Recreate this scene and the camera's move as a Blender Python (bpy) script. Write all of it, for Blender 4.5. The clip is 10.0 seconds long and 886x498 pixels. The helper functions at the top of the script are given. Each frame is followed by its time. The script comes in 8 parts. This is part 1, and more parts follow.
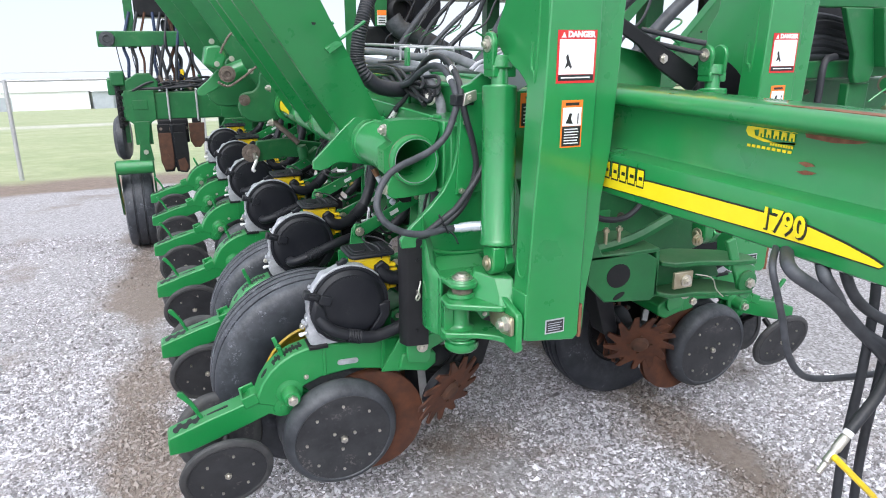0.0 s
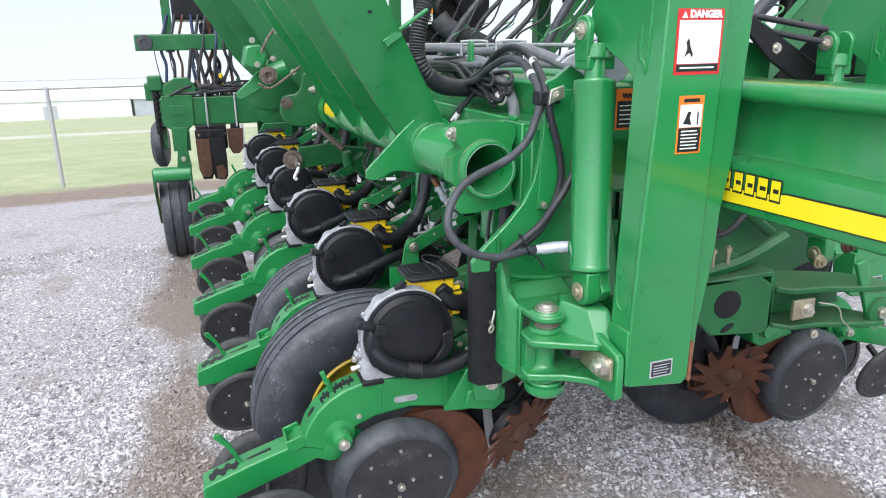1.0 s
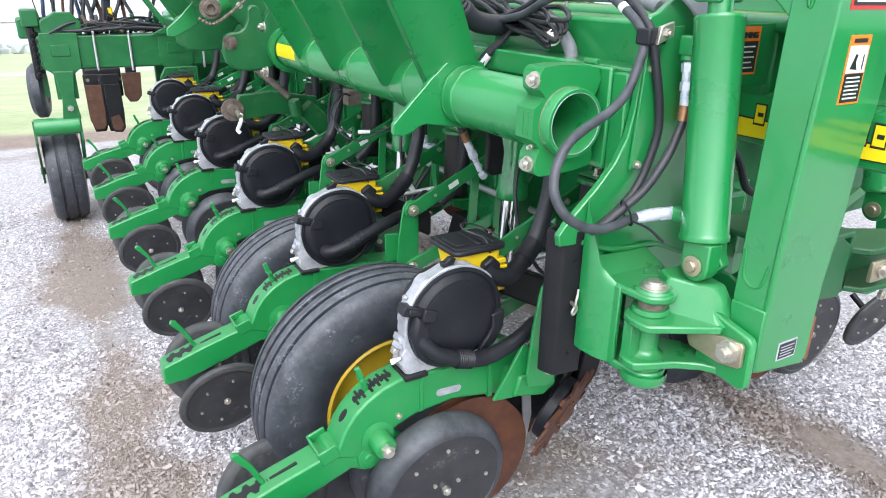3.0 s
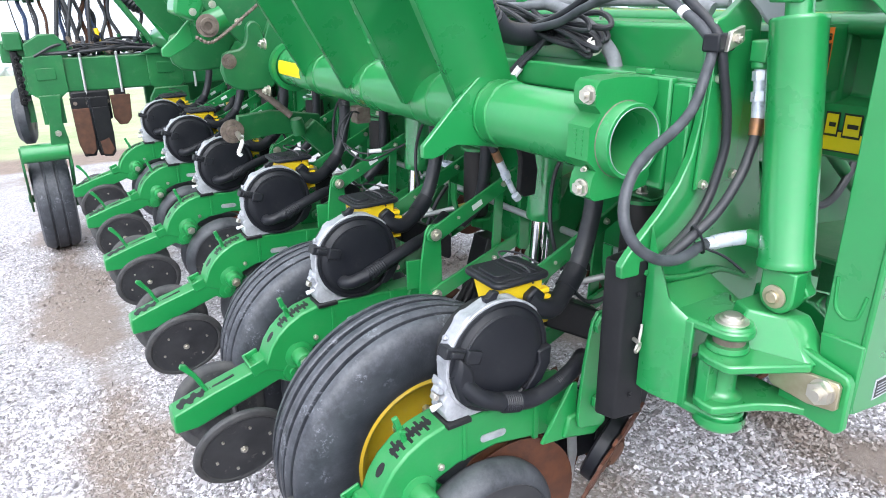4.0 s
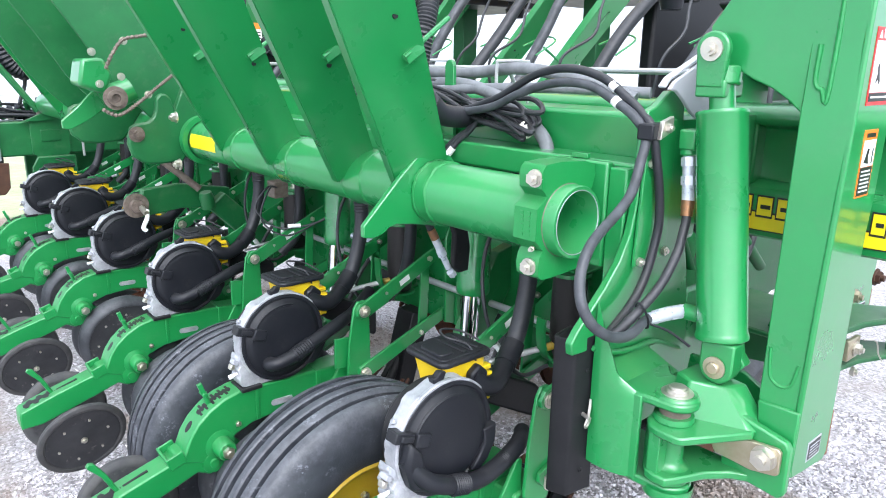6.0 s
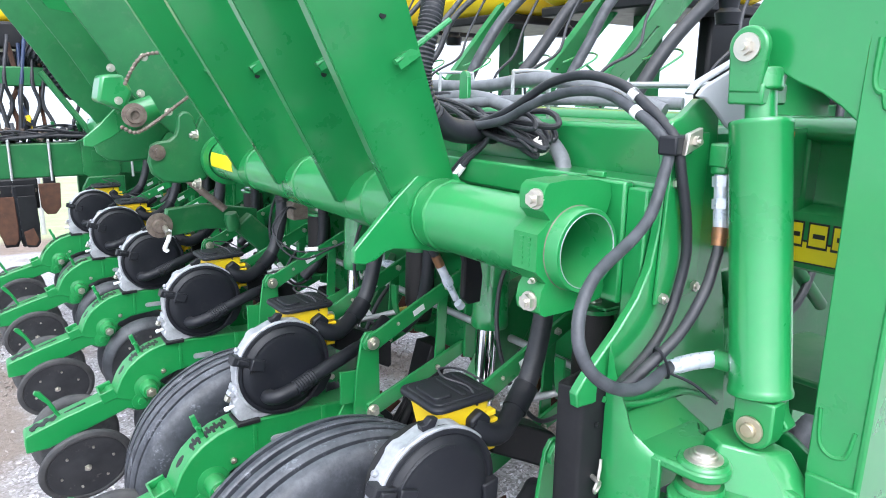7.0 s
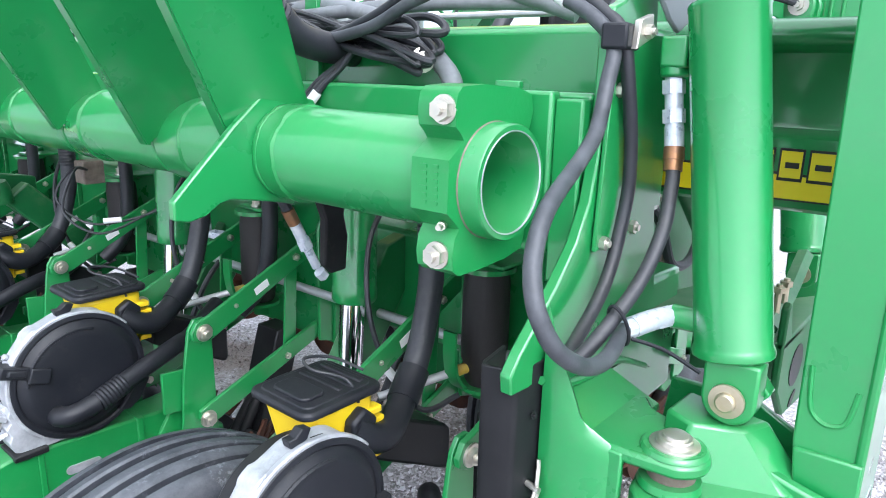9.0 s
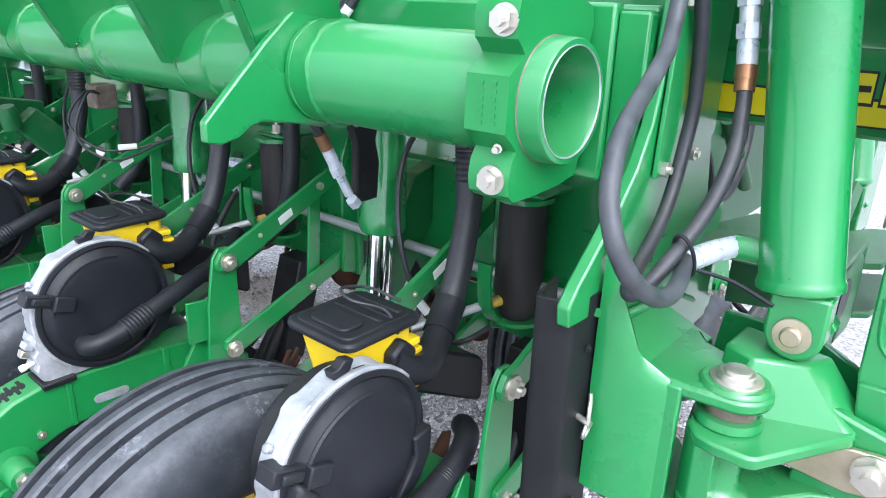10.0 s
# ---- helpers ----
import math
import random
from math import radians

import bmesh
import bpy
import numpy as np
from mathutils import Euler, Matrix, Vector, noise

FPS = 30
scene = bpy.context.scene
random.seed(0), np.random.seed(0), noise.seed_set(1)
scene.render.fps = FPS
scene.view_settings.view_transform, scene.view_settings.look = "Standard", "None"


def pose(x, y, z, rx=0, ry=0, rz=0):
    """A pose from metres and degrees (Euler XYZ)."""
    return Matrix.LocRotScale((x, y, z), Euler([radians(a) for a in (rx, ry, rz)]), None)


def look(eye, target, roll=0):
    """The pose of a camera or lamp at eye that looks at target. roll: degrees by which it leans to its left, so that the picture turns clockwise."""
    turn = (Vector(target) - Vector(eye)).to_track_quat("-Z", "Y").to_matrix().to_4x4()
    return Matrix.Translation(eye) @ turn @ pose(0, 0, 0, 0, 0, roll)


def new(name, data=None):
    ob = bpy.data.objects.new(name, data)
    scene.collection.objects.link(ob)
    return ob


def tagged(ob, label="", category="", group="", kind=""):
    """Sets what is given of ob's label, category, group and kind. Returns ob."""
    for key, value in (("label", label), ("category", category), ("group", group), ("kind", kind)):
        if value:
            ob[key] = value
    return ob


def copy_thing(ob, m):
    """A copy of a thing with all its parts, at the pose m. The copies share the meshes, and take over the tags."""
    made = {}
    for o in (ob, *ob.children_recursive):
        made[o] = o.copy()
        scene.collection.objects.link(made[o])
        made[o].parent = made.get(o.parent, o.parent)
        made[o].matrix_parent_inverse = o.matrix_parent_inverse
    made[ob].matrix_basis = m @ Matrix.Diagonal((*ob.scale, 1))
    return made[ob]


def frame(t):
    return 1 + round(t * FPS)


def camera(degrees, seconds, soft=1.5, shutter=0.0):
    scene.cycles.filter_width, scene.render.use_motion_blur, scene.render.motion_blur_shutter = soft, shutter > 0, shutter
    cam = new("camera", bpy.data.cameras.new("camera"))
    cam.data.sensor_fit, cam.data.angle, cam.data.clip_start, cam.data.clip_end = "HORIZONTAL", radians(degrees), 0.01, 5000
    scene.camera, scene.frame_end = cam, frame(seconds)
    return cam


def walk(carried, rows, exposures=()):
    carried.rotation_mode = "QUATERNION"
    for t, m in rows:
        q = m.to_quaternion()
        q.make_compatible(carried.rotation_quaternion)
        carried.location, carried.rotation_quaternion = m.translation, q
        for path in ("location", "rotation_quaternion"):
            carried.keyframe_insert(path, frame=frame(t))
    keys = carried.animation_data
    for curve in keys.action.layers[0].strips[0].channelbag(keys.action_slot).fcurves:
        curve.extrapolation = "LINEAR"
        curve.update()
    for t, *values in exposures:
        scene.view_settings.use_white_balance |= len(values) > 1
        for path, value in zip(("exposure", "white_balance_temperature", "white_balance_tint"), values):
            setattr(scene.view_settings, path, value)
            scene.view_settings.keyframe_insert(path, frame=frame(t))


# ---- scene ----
# ---------------------------------------------------------------- camera
cam = camera(65.6, 10.0, soft=1.0)
# seconds, eye x y z, yaw, pitch, roll
ROWS = [
    (0.0, -0.0010, -0.0011, 1.7161, -22.91, -17.31, 0.06),
    (0.5, -0.0082, 0.1194, 1.6975, -21.39, -17.41, -0.22),
    (1.0, 0.0108, 0.3244, 1.6744, -19.99, -16.93, -0.71),
    (1.5, -0.0513, 0.5034, 1.6403, -20.41, -19.14, -0.43),
    (2.0, -0.1958, 0.6601, 1.6457, -27.29, -19.90, 1.22),
    (2.5, -0.2692, 0.7242, 1.6439, -31.31, -20.67, 1.91),
    (3.0, -0.2713, 0.7961, 1.6315, -30.62, -21.17, 0.94),
    (3.2, -0.2652, 0.8439, 1.6257, -29.76, -21.27, 0.10),
    (4.3, -0.3110, 1.0299, 1.6311, -33.03, -20.11, -0.90),
    (4.5, -0.3428, 1.0444, 1.6295, -35.16, -19.72, 0.25),
    (5.0, -0.3725, 1.0634, 1.6381, -38.29, -18.91, 1.51),
    (5.5, -0.3795, 1.0642, 1.6469, -40.63, -16.55, 1.48),
    (5.7, -0.3863, 1.0688, 1.6586, -41.62, -16.16, 1.37),
    (6.8, -0.2109, 1.1170, 1.6436, -36.59, -11.68, -0.08),
    (7.0, -0.1557, 1.1284, 1.6198, -35.65, -12.95, 0.72),
    (7.5, -0.0620, 1.1538, 1.5787, -33.33, -16.40, 0.51),
    (8.0, -0.0316, 1.2212, 1.5370, -36.85, -15.18, 0.25),
    (8.5, -0.0174, 1.3494, 1.5103, -44.52, -13.52, 1.22),
    (9.0, -0.0027, 1.4382, 1.4865, -50.53, -14.39, 1.51),
    (9.5, -0.0065, 1.4865, 1.4679, -52.52, -17.31, 1.64),
    (10.0, -0.0083, 1.5128, 1.4603, -50.45, -19.79, 1.98),
]
walk(cam, [(t, pose(x, y, z, 0, 0, yaw) @ pose(0, 0, 0, 90 + pitch) @ pose(0, 0, 0, 0, 0, roll)) for t, x, y, z, yaw, pitch, roll in ROWS],
     exposures=[(0.0, 1.00, 6150, 10), (1.5, 1.00, 6150, 10), (2.5, 1.27, 6120, 10), (5.0, 1.64, 6000, 10), (7.0, 1.65, 5930, 10), (8.5, 1.76, 5870, 10), (10.0, 1.74, 5830, 10)])

# ---------------------------------------------------------------- overcast daylight
world = bpy.data.worlds.new("overcast")
scene.world = world
world.use_nodes = True
wn, wl = world.node_tree.nodes, world.node_tree.links
sky = wn.new("ShaderNodeTexSky")
sky.sky_type, sky.sun_disc = "NISHITA", False
sky.sun_elevation, sky.sun_rotation = radians(60), radians(215)
sky.air_density, sky.dust_density = 1.0, 4.0
grey = wn.new("ShaderNodeHueSaturation")
grey.inputs["Saturation"].default_value = 0.26
# the sky's own horizon lies a little below the yard's level, behind the falling field
ways = wn.new("ShaderNodeTexCoord")
lift = wn.new("ShaderNodeVectorMath")
lift.operation, lift.inputs[1].default_value = "ADD", (0, 0, 0.22)
floor_ = wn.new("ShaderNodeVectorMath")
floor_.operation, floor_.inputs[1].default_value = "MAXIMUM", (-9, -9, 0.16)
wl.new(ways.outputs["Generated"], lift.inputs[0])
wl.new(lift.outputs[0], floor_.inputs[0])
wl.new(floor_.outputs[0], sky.inputs["Vector"])
wl.new(sky.outputs[0], grey.inputs["Color"])
wl.new(grey.outputs[0], wn["Background"].inputs["Color"])
wn["Background"].inputs["Strength"].default_value = 0.15
sun = new("sun", bpy.data.lights.new("sun", "SUN"))
sun.data.energy, sun.data.angle, sun.data.color = 0.5, radians(40), (1.0, 0.985, 0.96)
sun.matrix_world = look((-2.9, -2.6, 13), (0.6, 2.6, 0))

# ---------------------------------------------------------------- materials
def node_mat(name):
    m = bpy.data.materials.new(name)
    m.use_nodes = True
    return m, m.node_tree.nodes, m.node_tree.links, m.node_tree.nodes["Principled BSDF"]


def noise_node(n, l, scale, detail=4.0, rough=0.55, coord=None):
    t = n.new("ShaderNodeTexNoise")
    t.inputs["Scale"].default_value, t.inputs["Detail"].default_value, t.inputs["Roughness"].default_value = scale, detail, rough
    if coord is not None:
        l.new(coord, t.inputs["Vector"])
    return t.outputs["Fac"]


def ramp(n, l, fac, stops):
    r = n.new("ShaderNodeValToRGB")
    while len(r.color_ramp.elements) < len(stops):
        r.color_ramp.elements.new(0.5)
    for e, (p, c) in zip(r.color_ramp.elements, stops):
        e.position, e.color = p, (*c, 1) if len(c) == 3 else c
    l.new(fac, r.inputs["Fac"])
    return r.outputs["Color"]


def mix(n, l, fac, a, b):
    m = n.new("ShaderNodeMix")
    m.data_type = "RGBA"
    for sock, v in ((m.inputs["Factor"], fac), (m.inputs["A"], a), (m.inputs["B"], b)):
        if hasattr(v, "links"):
            l.new(v, sock)
        else:
            sock.default_value = (*v, 1) if isinstance(v, tuple) and len(v) == 3 else v
    return m.outputs["Result"]


def bump(n, l, b, height, strength, dist=0.002):
    k = n.new("ShaderNodeBump")
    k.inputs["Strength"].default_value, k.inputs["Distance"].default_value = strength, dist
    l.new(height, k.inputs["Height"])
    l.new(k.outputs[0], b.inputs["Normal"])


def surface(name, base, vary, rough, metal=0.0, scale=14.0, fine=220.0, relief=0.1, coat=0.0, dust=None, dust_amount=0.0, rough_vary=0.12, scuff=None, gloss=0.5):
    """A painted, cast or moulded surface: a base colour that drifts to vary, with fine relief, patches of other gloss and some dust on top."""
    m, n, l, b = node_mat(name)
    co = n.new("ShaderNodeTexCoord").outputs["Object"]
    big, small = noise_node(n, l, scale, 5, 0.6, co), noise_node(n, l, fine, 3, 0.6, co)
    col = mix(n, l, ramp(n, l, big, [(0.35, (0, 0, 0)), (0.7, (1, 1, 1))]), base, vary)
    if dust:
        up = n.new("ShaderNodeSeparateXYZ")
        l.new(n.new("ShaderNodeNewGeometry").outputs["Normal"], up.inputs[0])
        k = n.new("ShaderNodeMath")
        k.operation, k.inputs[1].default_value = "MULTIPLY_ADD", 0.35
        l.new(up.outputs["Z"], k.inputs[0])
        l.new(noise_node(n, l, scale * 2.3, 6, 0.7, co), k.inputs[2])
        f = ramp(n, l, k.outputs[0], [(0.55, (0, 0, 0)), (0.95, (dust_amount,) * 3)])
        col = mix(n, l, f, col, dust)
    if scuff:
        spots = n.new("ShaderNodeMath")
        spots.operation = "MULTIPLY"
        l.new(ramp(n, l, noise_node(n, l, scale * 0.9, 3, 0.5, co), [(0.58, (0, 0, 0)), (0.66, (1, 1, 1))]), spots.inputs[0])
        l.new(ramp(n, l, noise_node(n, l, scale * 5.5, 4, 0.7, co), [(0.52, (0, 0, 0)), (0.60, (0.8, 0.8, 0.8))]), spots.inputs[1])
        col = mix(n, l, spots.outputs[0], col, scuff)
    l.new(col, b.inputs["Base Color"])
    r = n.new("ShaderNodeMapRange")
    r.inputs["To Min"].default_value, r.inputs["To Max"].default_value = max(0.03, rough - rough_vary), min(1, rough + rough_vary)
    l.new(big, r.inputs["Value"])
    l.new(r.outputs[0], b.inputs["Roughness"])
    b.inputs["Metallic"].default_value = metal
    b.inputs["Specular IOR Level"].default_value = gloss
    b.inputs["Coat Weight"].default_value, b.inputs["Coat Roughness"].default_value = coat, 0.12
    if relief:
        bump(n, l, b, small, relief, 0.0015)
    return m


DUST = (0.30, 0.27, 0.22)
GREEN = surface("green_paint", (0.018, 0.204, 0.055), (0.017, 0.235, 0.058), 0.30, scale=5, fine=60, relief=0.025, coat=0.85, dust=DUST, dust_amount=0.08, gloss=0.40)
GREEN_CAST = surface("green_cast_paint", (0.012, 0.190, 0.045), (0.016, 0.220, 0.054), 0.38, scale=9, fine=140, relief=0.22, coat=0.15, dust=DUST, dust_amount=0.10)
# about half the colour value of green_paint, more dust on upward faces
GREEN_DARK = surface("darker_dusty_green_paint", (0.008, 0.105, 0.029), (0.012, 0.140, 0.037), 0.42, scale=7, fine=120, relief=0.12, dust=DUST, dust_amount=0.22)
YELLOW = surface("yellow_plastic", (0.80, 0.56, 0.010), (0.86, 0.62, 0.015), 0.38, scale=8, relief=0.06)
YELLOW_RIM = surface("yellow_rim_paint", (0.48, 0.33, 0.014), (0.40, 0.27, 0.02), 0.42, scale=9, relief=0.1, dust=DUST, dust_amount=0.3)
BLACK = surface("black_plastic", (0.0085, 0.0095, 0.0135), (0.014, 0.0155, 0.020), 0.44, scale=10, fine=400, relief=0.15, dust=DUST, dust_amount=0.03, scuff=(0.022, 0.023, 0.026), gloss=0.3)
BLACK_STEEL = surface("black_painted_steel", (0.0085, 0.0088, 0.0105), (0.014, 0.0145, 0.0165), 0.42, scale=12, relief=0.05, dust=DUST, dust_amount=0.03, scuff=(0.02, 0.018, 0.018), gloss=0.25)
HOSE = surface("black_rubber_hose", (0.014, 0.0155, 0.020), (0.025, 0.027, 0.034), 0.50, scale=20, fine=300, relief=0.12, dust=DUST, dust_amount=0.08)
HOSE_GREY = surface("grey_worn_hose", (0.030, 0.033, 0.040), (0.070, 0.075, 0.086), 0.5, scale=26, fine=300, relief=0.12)
HOSE_PALE = surface("pale_grey_hose", (0.13, 0.138, 0.15), (0.21, 0.22, 0.235), 0.5, scale=26, fine=300, relief=0.12)
WHEEL_RUBBER = surface("scuffed_wheel_rubber", (0.024, 0.027, 0.033), (0.050, 0.055, 0.064), 0.54, scale=14, fine=200, relief=0.35, dust=(0.22, 0.225, 0.24), dust_amount=0.26, scuff=(0.10, 0.10, 0.105))
BAG = surface("black_brown_rubber_fabric", (0.012, 0.0105, 0.011), (0.022, 0.019, 0.019), 0.62, scale=12, fine=420, relief=0.4)
RUBBER = surface("worn_tyre_rubber", (0.021, 0.024, 0.031), (0.046, 0.050, 0.060), 0.50, scale=17, fine=180, relief=0.4, dust=(0.19, 0.20, 0.225), dust_amount=0.32, scuff=(0.16, 0.17, 0.195))
DISC = surface("grey_black_wheel_nylon", (0.016, 0.017, 0.020), (0.036, 0.037, 0.041), 0.52, scale=16, fine=260, relief=0.25, dust=(0.24, 0.23, 0.22), dust_amount=0.24, scuff=(0.13, 0.12, 0.115))
ALU = surface("grey_cast_aluminium", (0.28, 0.29, 0.315), (0.52, 0.535, 0.57), 0.42, metal=0.35, scale=22, fine=160, relief=0.6)
ZINC = surface("zinc_plated_steel", (0.55, 0.53, 0.48), (0.66, 0.62, 0.54), 0.34, metal=0.9, scale=30, relief=0.08)
GOLD = surface("yellow_zinc_plate", (0.40, 0.35, 0.24), (0.50, 0.45, 0.34), 0.38, metal=0.8, scale=24, relief=0.08)
DUSTY_RUBBER = surface("dusty_rubber", (0.030, 0.031, 0.034), (0.062, 0.061, 0.060), 0.62, scale=26, fine=180, relief=0.3)
COPPER = surface("dull_copper_brown_plate", (0.30, 0.15, 0.07), (0.20, 0.12, 0.08), 0.4, metal=0.7, scale=60, relief=0.15)
CHROME = surface("chrome_rod", (0.82, 0.83, 0.85), (0.88, 0.88, 0.9), 0.08, metal=1.0, scale=10, relief=0.0, rough_vary=0.03)
RUST = surface("rusty_steel", (0.060, 0.022, 0.012), (0.125, 0.044, 0.020), 0.75, metal=0.1, scale=16, fine=200, relief=0.45)
RUST_DARK = surface("dark_rusty_steel", (0.055, 0.025, 0.015), (0.10, 0.045, 0.025), 0.8, metal=0.1, scale=20, fine=200, relief=0.4)
SILVER = surface("grey_painted_bracket", (0.40, 0.41, 0.45), (0.46, 0.47, 0.51), 0.42, scale=8, relief=0.06)
GALV = surface("galvanised_pipe", (0.42, 0.43, 0.44), (0.52, 0.53, 0.54), 0.5, metal=0.6, scale=30, relief=0.1)
WHITE = surface("white_vinyl", (0.80, 0.80, 0.80), (0.76, 0.76, 0.77), 0.42, scale=20, relief=0.0)
INK = surface("black_ink", (0.012, 0.012, 0.012), (0.016, 0.016, 0.016), 0.45, relief=0.0)
RED = surface("red_ink", (0.55, 0.02, 0.02), (0.6, 0.03, 0.03), 0.42, relief=0.0)
ORANGE = surface("orange_ink", (0.85, 0.20, 0.02), (0.88, 0.22, 0.03), 0.42, relief=0.0)
DECAL = surface("yellow_decal", (0.83, 0.66, 0.005), (0.86, 0.70, 0.01), 0.36, scale=20, relief=0.0)
PRIMER = surface("scuffed_primer_and_rust", (0.16, 0.05, 0.025), (0.27, 0.13, 0.07), 0.7, scale=40, relief=0.2)
WORN = surface("worn_brown_grey_steel", (0.11, 0.085, 0.07), (0.22, 0.18, 0.15), 0.6, metal=0.3, scale=40, relief=0.3)
WRAP = surface("clear_tape_over_fitting", (0.42, 0.47, 0.55), (0.62, 0.64, 0.68), 0.3, metal=0.3, scale=60, relief=0.3)
BLUEHOSE = surface("blue_hose", (0.012, 0.025, 0.07), (0.02, 0.04, 0.10), 0.5, relief=0.05)
FAR_WHITE = surface("white_sheet_metal", (0.72, 0.74, 0.77), (0.78, 0.79, 0.81), 0.6, scale=0.3, fine=4, relief=0.05)
FAR_BLUE = surface("blue_grey_sheet_metal", (0.34, 0.37, 0.42), (0.42, 0.45, 0.5), 0.6, scale=0.5, fine=4, relief=0.05)


def mud_shade_field(n, l, co):
    """Where mud shows between the stones: loose patches, and two wheel tracks along y; a faint wide band under the
    machine is mud and painted shade.
    """
    sep = n.new("ShaderNodeSeparateXYZ")
    l.new(co, sep.inputs[0])
    total = noise_node(n, l, 1.3, 6, 0.62, co)
    for x, half, strength in ((-0.17, 0.30, 0.32), (2.04, 0.36, 0.31), (1.0, 0.9, 0.06)):
        off = n.new("ShaderNodeMath")
        off.operation, off.inputs[1].default_value = "SUBTRACT", x
        l.new(sep.outputs["X"], off.inputs[0])
        size = n.new("ShaderNodeMath")
        size.operation = "ABSOLUTE"
        l.new(off.outputs[0], size.inputs[0])
        band = n.new("ShaderNodeMapRange")
        for k, v in (("From Min", 0.0), ("From Max", half), ("To Min", strength), ("To Max", 0.0)):
            band.inputs[k].default_value = v
        l.new(size.outputs[0], band.inputs["Value"])
        add = n.new("ShaderNodeMath")
        l.new(total, add.inputs[0])
        l.new(band.outputs[0], add.inputs[1])
        total = add.outputs[0]
    return total


def ground_material():
    m, n, l, b = node_mat("gravel_dirt_and_grass")
    co = n.new("ShaderNodeNewGeometry").outputs["Position"]
    cell = n.new("ShaderNodeTexVoronoi")
    cell.inputs["Scale"].default_value = 78
    l.new(co, cell.inputs["Vector"])
    stone = ramp(n, l, cell.outputs["Color"], [(0.0, (0.175, 0.161, 0.160)), (0.35, (0.350, 0.332, 0.337)), (0.65, (0.509, 0.492, 0.512)), (1.0, (0.742, 0.728, 0.765))])
    edge = ramp(n, l, cell.outputs["Distance"], [(0.0, (1, 1, 1)), (0.75, (0.35, 0.33, 0.30))])
    mul = n.new("ShaderNodeMix")
    mul.data_type, mul.blend_type = "RGBA", "MULTIPLY"
    mul.inputs["Factor"].default_value = 0.42
    l.new(stone, mul.inputs["A"])
    l.new(edge, mul.inputs["B"])
    patch = ramp(n, l, mud_shade_field(n, l, co), [(0.56, (0, 0, 0)), (0.72, (0.92, 0.92, 0.92))])
    gravel = mix(n, l, patch, mul.outputs["Result"], ramp(n, l, noise_node(n, l, 40, 5, 0.7, co), [(0.3, (0.15, 0.115, 0.092)), (0.75, (0.29, 0.235, 0.195))]))
    xyz = n.new("ShaderNodeSeparateXYZ")
    l.new(co, xyz.inputs[0])
    wob = n.new("ShaderNodeMath")
    wob.operation, wob.inputs[1].default_value = "MULTIPLY_ADD", 1.6
    l.new(noise_node(n, l, 0.8, 5, 0.6, co), wob.inputs[0])
    l.new(xyz.outputs["Y"], wob.inputs[2])
    def step(a, c):
        r = n.new("ShaderNodeMapRange")
        r.inputs["From Min"].default_value, r.inputs["From Max"].default_value = a, c
        l.new(wob.outputs[0], r.inputs["Value"])
        return r.outputs[0]
    soil = ramp(n, l, noise_node(n, l, 9, 6, 0.7, co), [(0.3, (0.13, 0.085, 0.06)), (0.7, (0.27, 0.20, 0.15))])
    g1 = ramp(n, l, noise_node(n, l, 0.35, 8, 0.7, co), [(0.3, (0.27, 0.33, 0.14)), (0.5, (0.37, 0.41, 0.21)), (0.72, (0.50, 0.51, 0.32))])
    col = mix(n, l, step(11.7, 12.1), gravel, soil)
    col = mix(n, l, step(13.2, 14.2), col, g1)
    track = n.new("ShaderNodeMath")
    track.operation = "MULTIPLY"
    l.new(step(43.0, 46.0), track.inputs[0])
    l.new(step(52.0, 49.0), track.inputs[1])
    col = mix(n, l, track.outputs[0], col, (0.58, 0.56, 0.50))
    tuft = ramp(n, l, noise_node(n, l, 2.6, 7, 0.75, co), [(0.42, (0, 0, 0)), (0.62, (0.55, 0.55, 0.55))])
    blades = n.new("ShaderNodeMath")
    blades.operation = "MULTIPLY"
    l.new(tuft, blades.inputs[0])
    l.new(step(13.6, 14.6), blades.inputs[1])
    col = mix(n, l, blades.outputs[0], col, (0.20, 0.25, 0.10))
    l.new(col, b.inputs["Base Color"])
    b.inputs["Roughness"].default_value = 0.50
    bump(n, l, b, noise_node(n, l, 130, 5, 0.7, co), 0.7, 0.006)
    return m


def pebble_material():
    m, n, l, b = node_mat("crushed_limestone")
    rnd = n.new("ShaderNodeNewGeometry").outputs["Random Per Island"]
    co = n.new("ShaderNodeTexCoord").outputs["Object"]
    c = ramp(n, l, rnd, [(0.0, (0.170, 0.157, 0.160)), (0.25, (0.297, 0.280, 0.290)), (0.5, (0.445, 0.428, 0.448)), (0.8, (0.615, 0.599, 0.630)), (1.0, (0.827, 0.813, 0.861))])
    c = mix(n, l, ramp(n, l, mud_shade_field(n, l, co), [(0.55, (0, 0, 0)), (0.72, (0.80, 0.80, 0.80))]), c, (0.22, 0.175, 0.142))
    l.new(c, b.inputs["Base Color"])
    b.inputs["Roughness"].default_value = 0.48
    bump(n, l, b, noise_node(n, l, 160, 4, 0.6, co), 0.3, 0.003)
    return m


GROUND, PEBBLE = ground_material(), pebble_material()
# ---------------------------------------------------------------- mesh helpers
BASE = {}


def thing(name, label, category, at=(0, 0, 0), group="", kind=""):
    ob = new(name)
    ob.empty_display_size = 0.05
    ob.location = at
    BASE[ob] = Vector(at)
    return tagged(ob, label, category, group, kind)


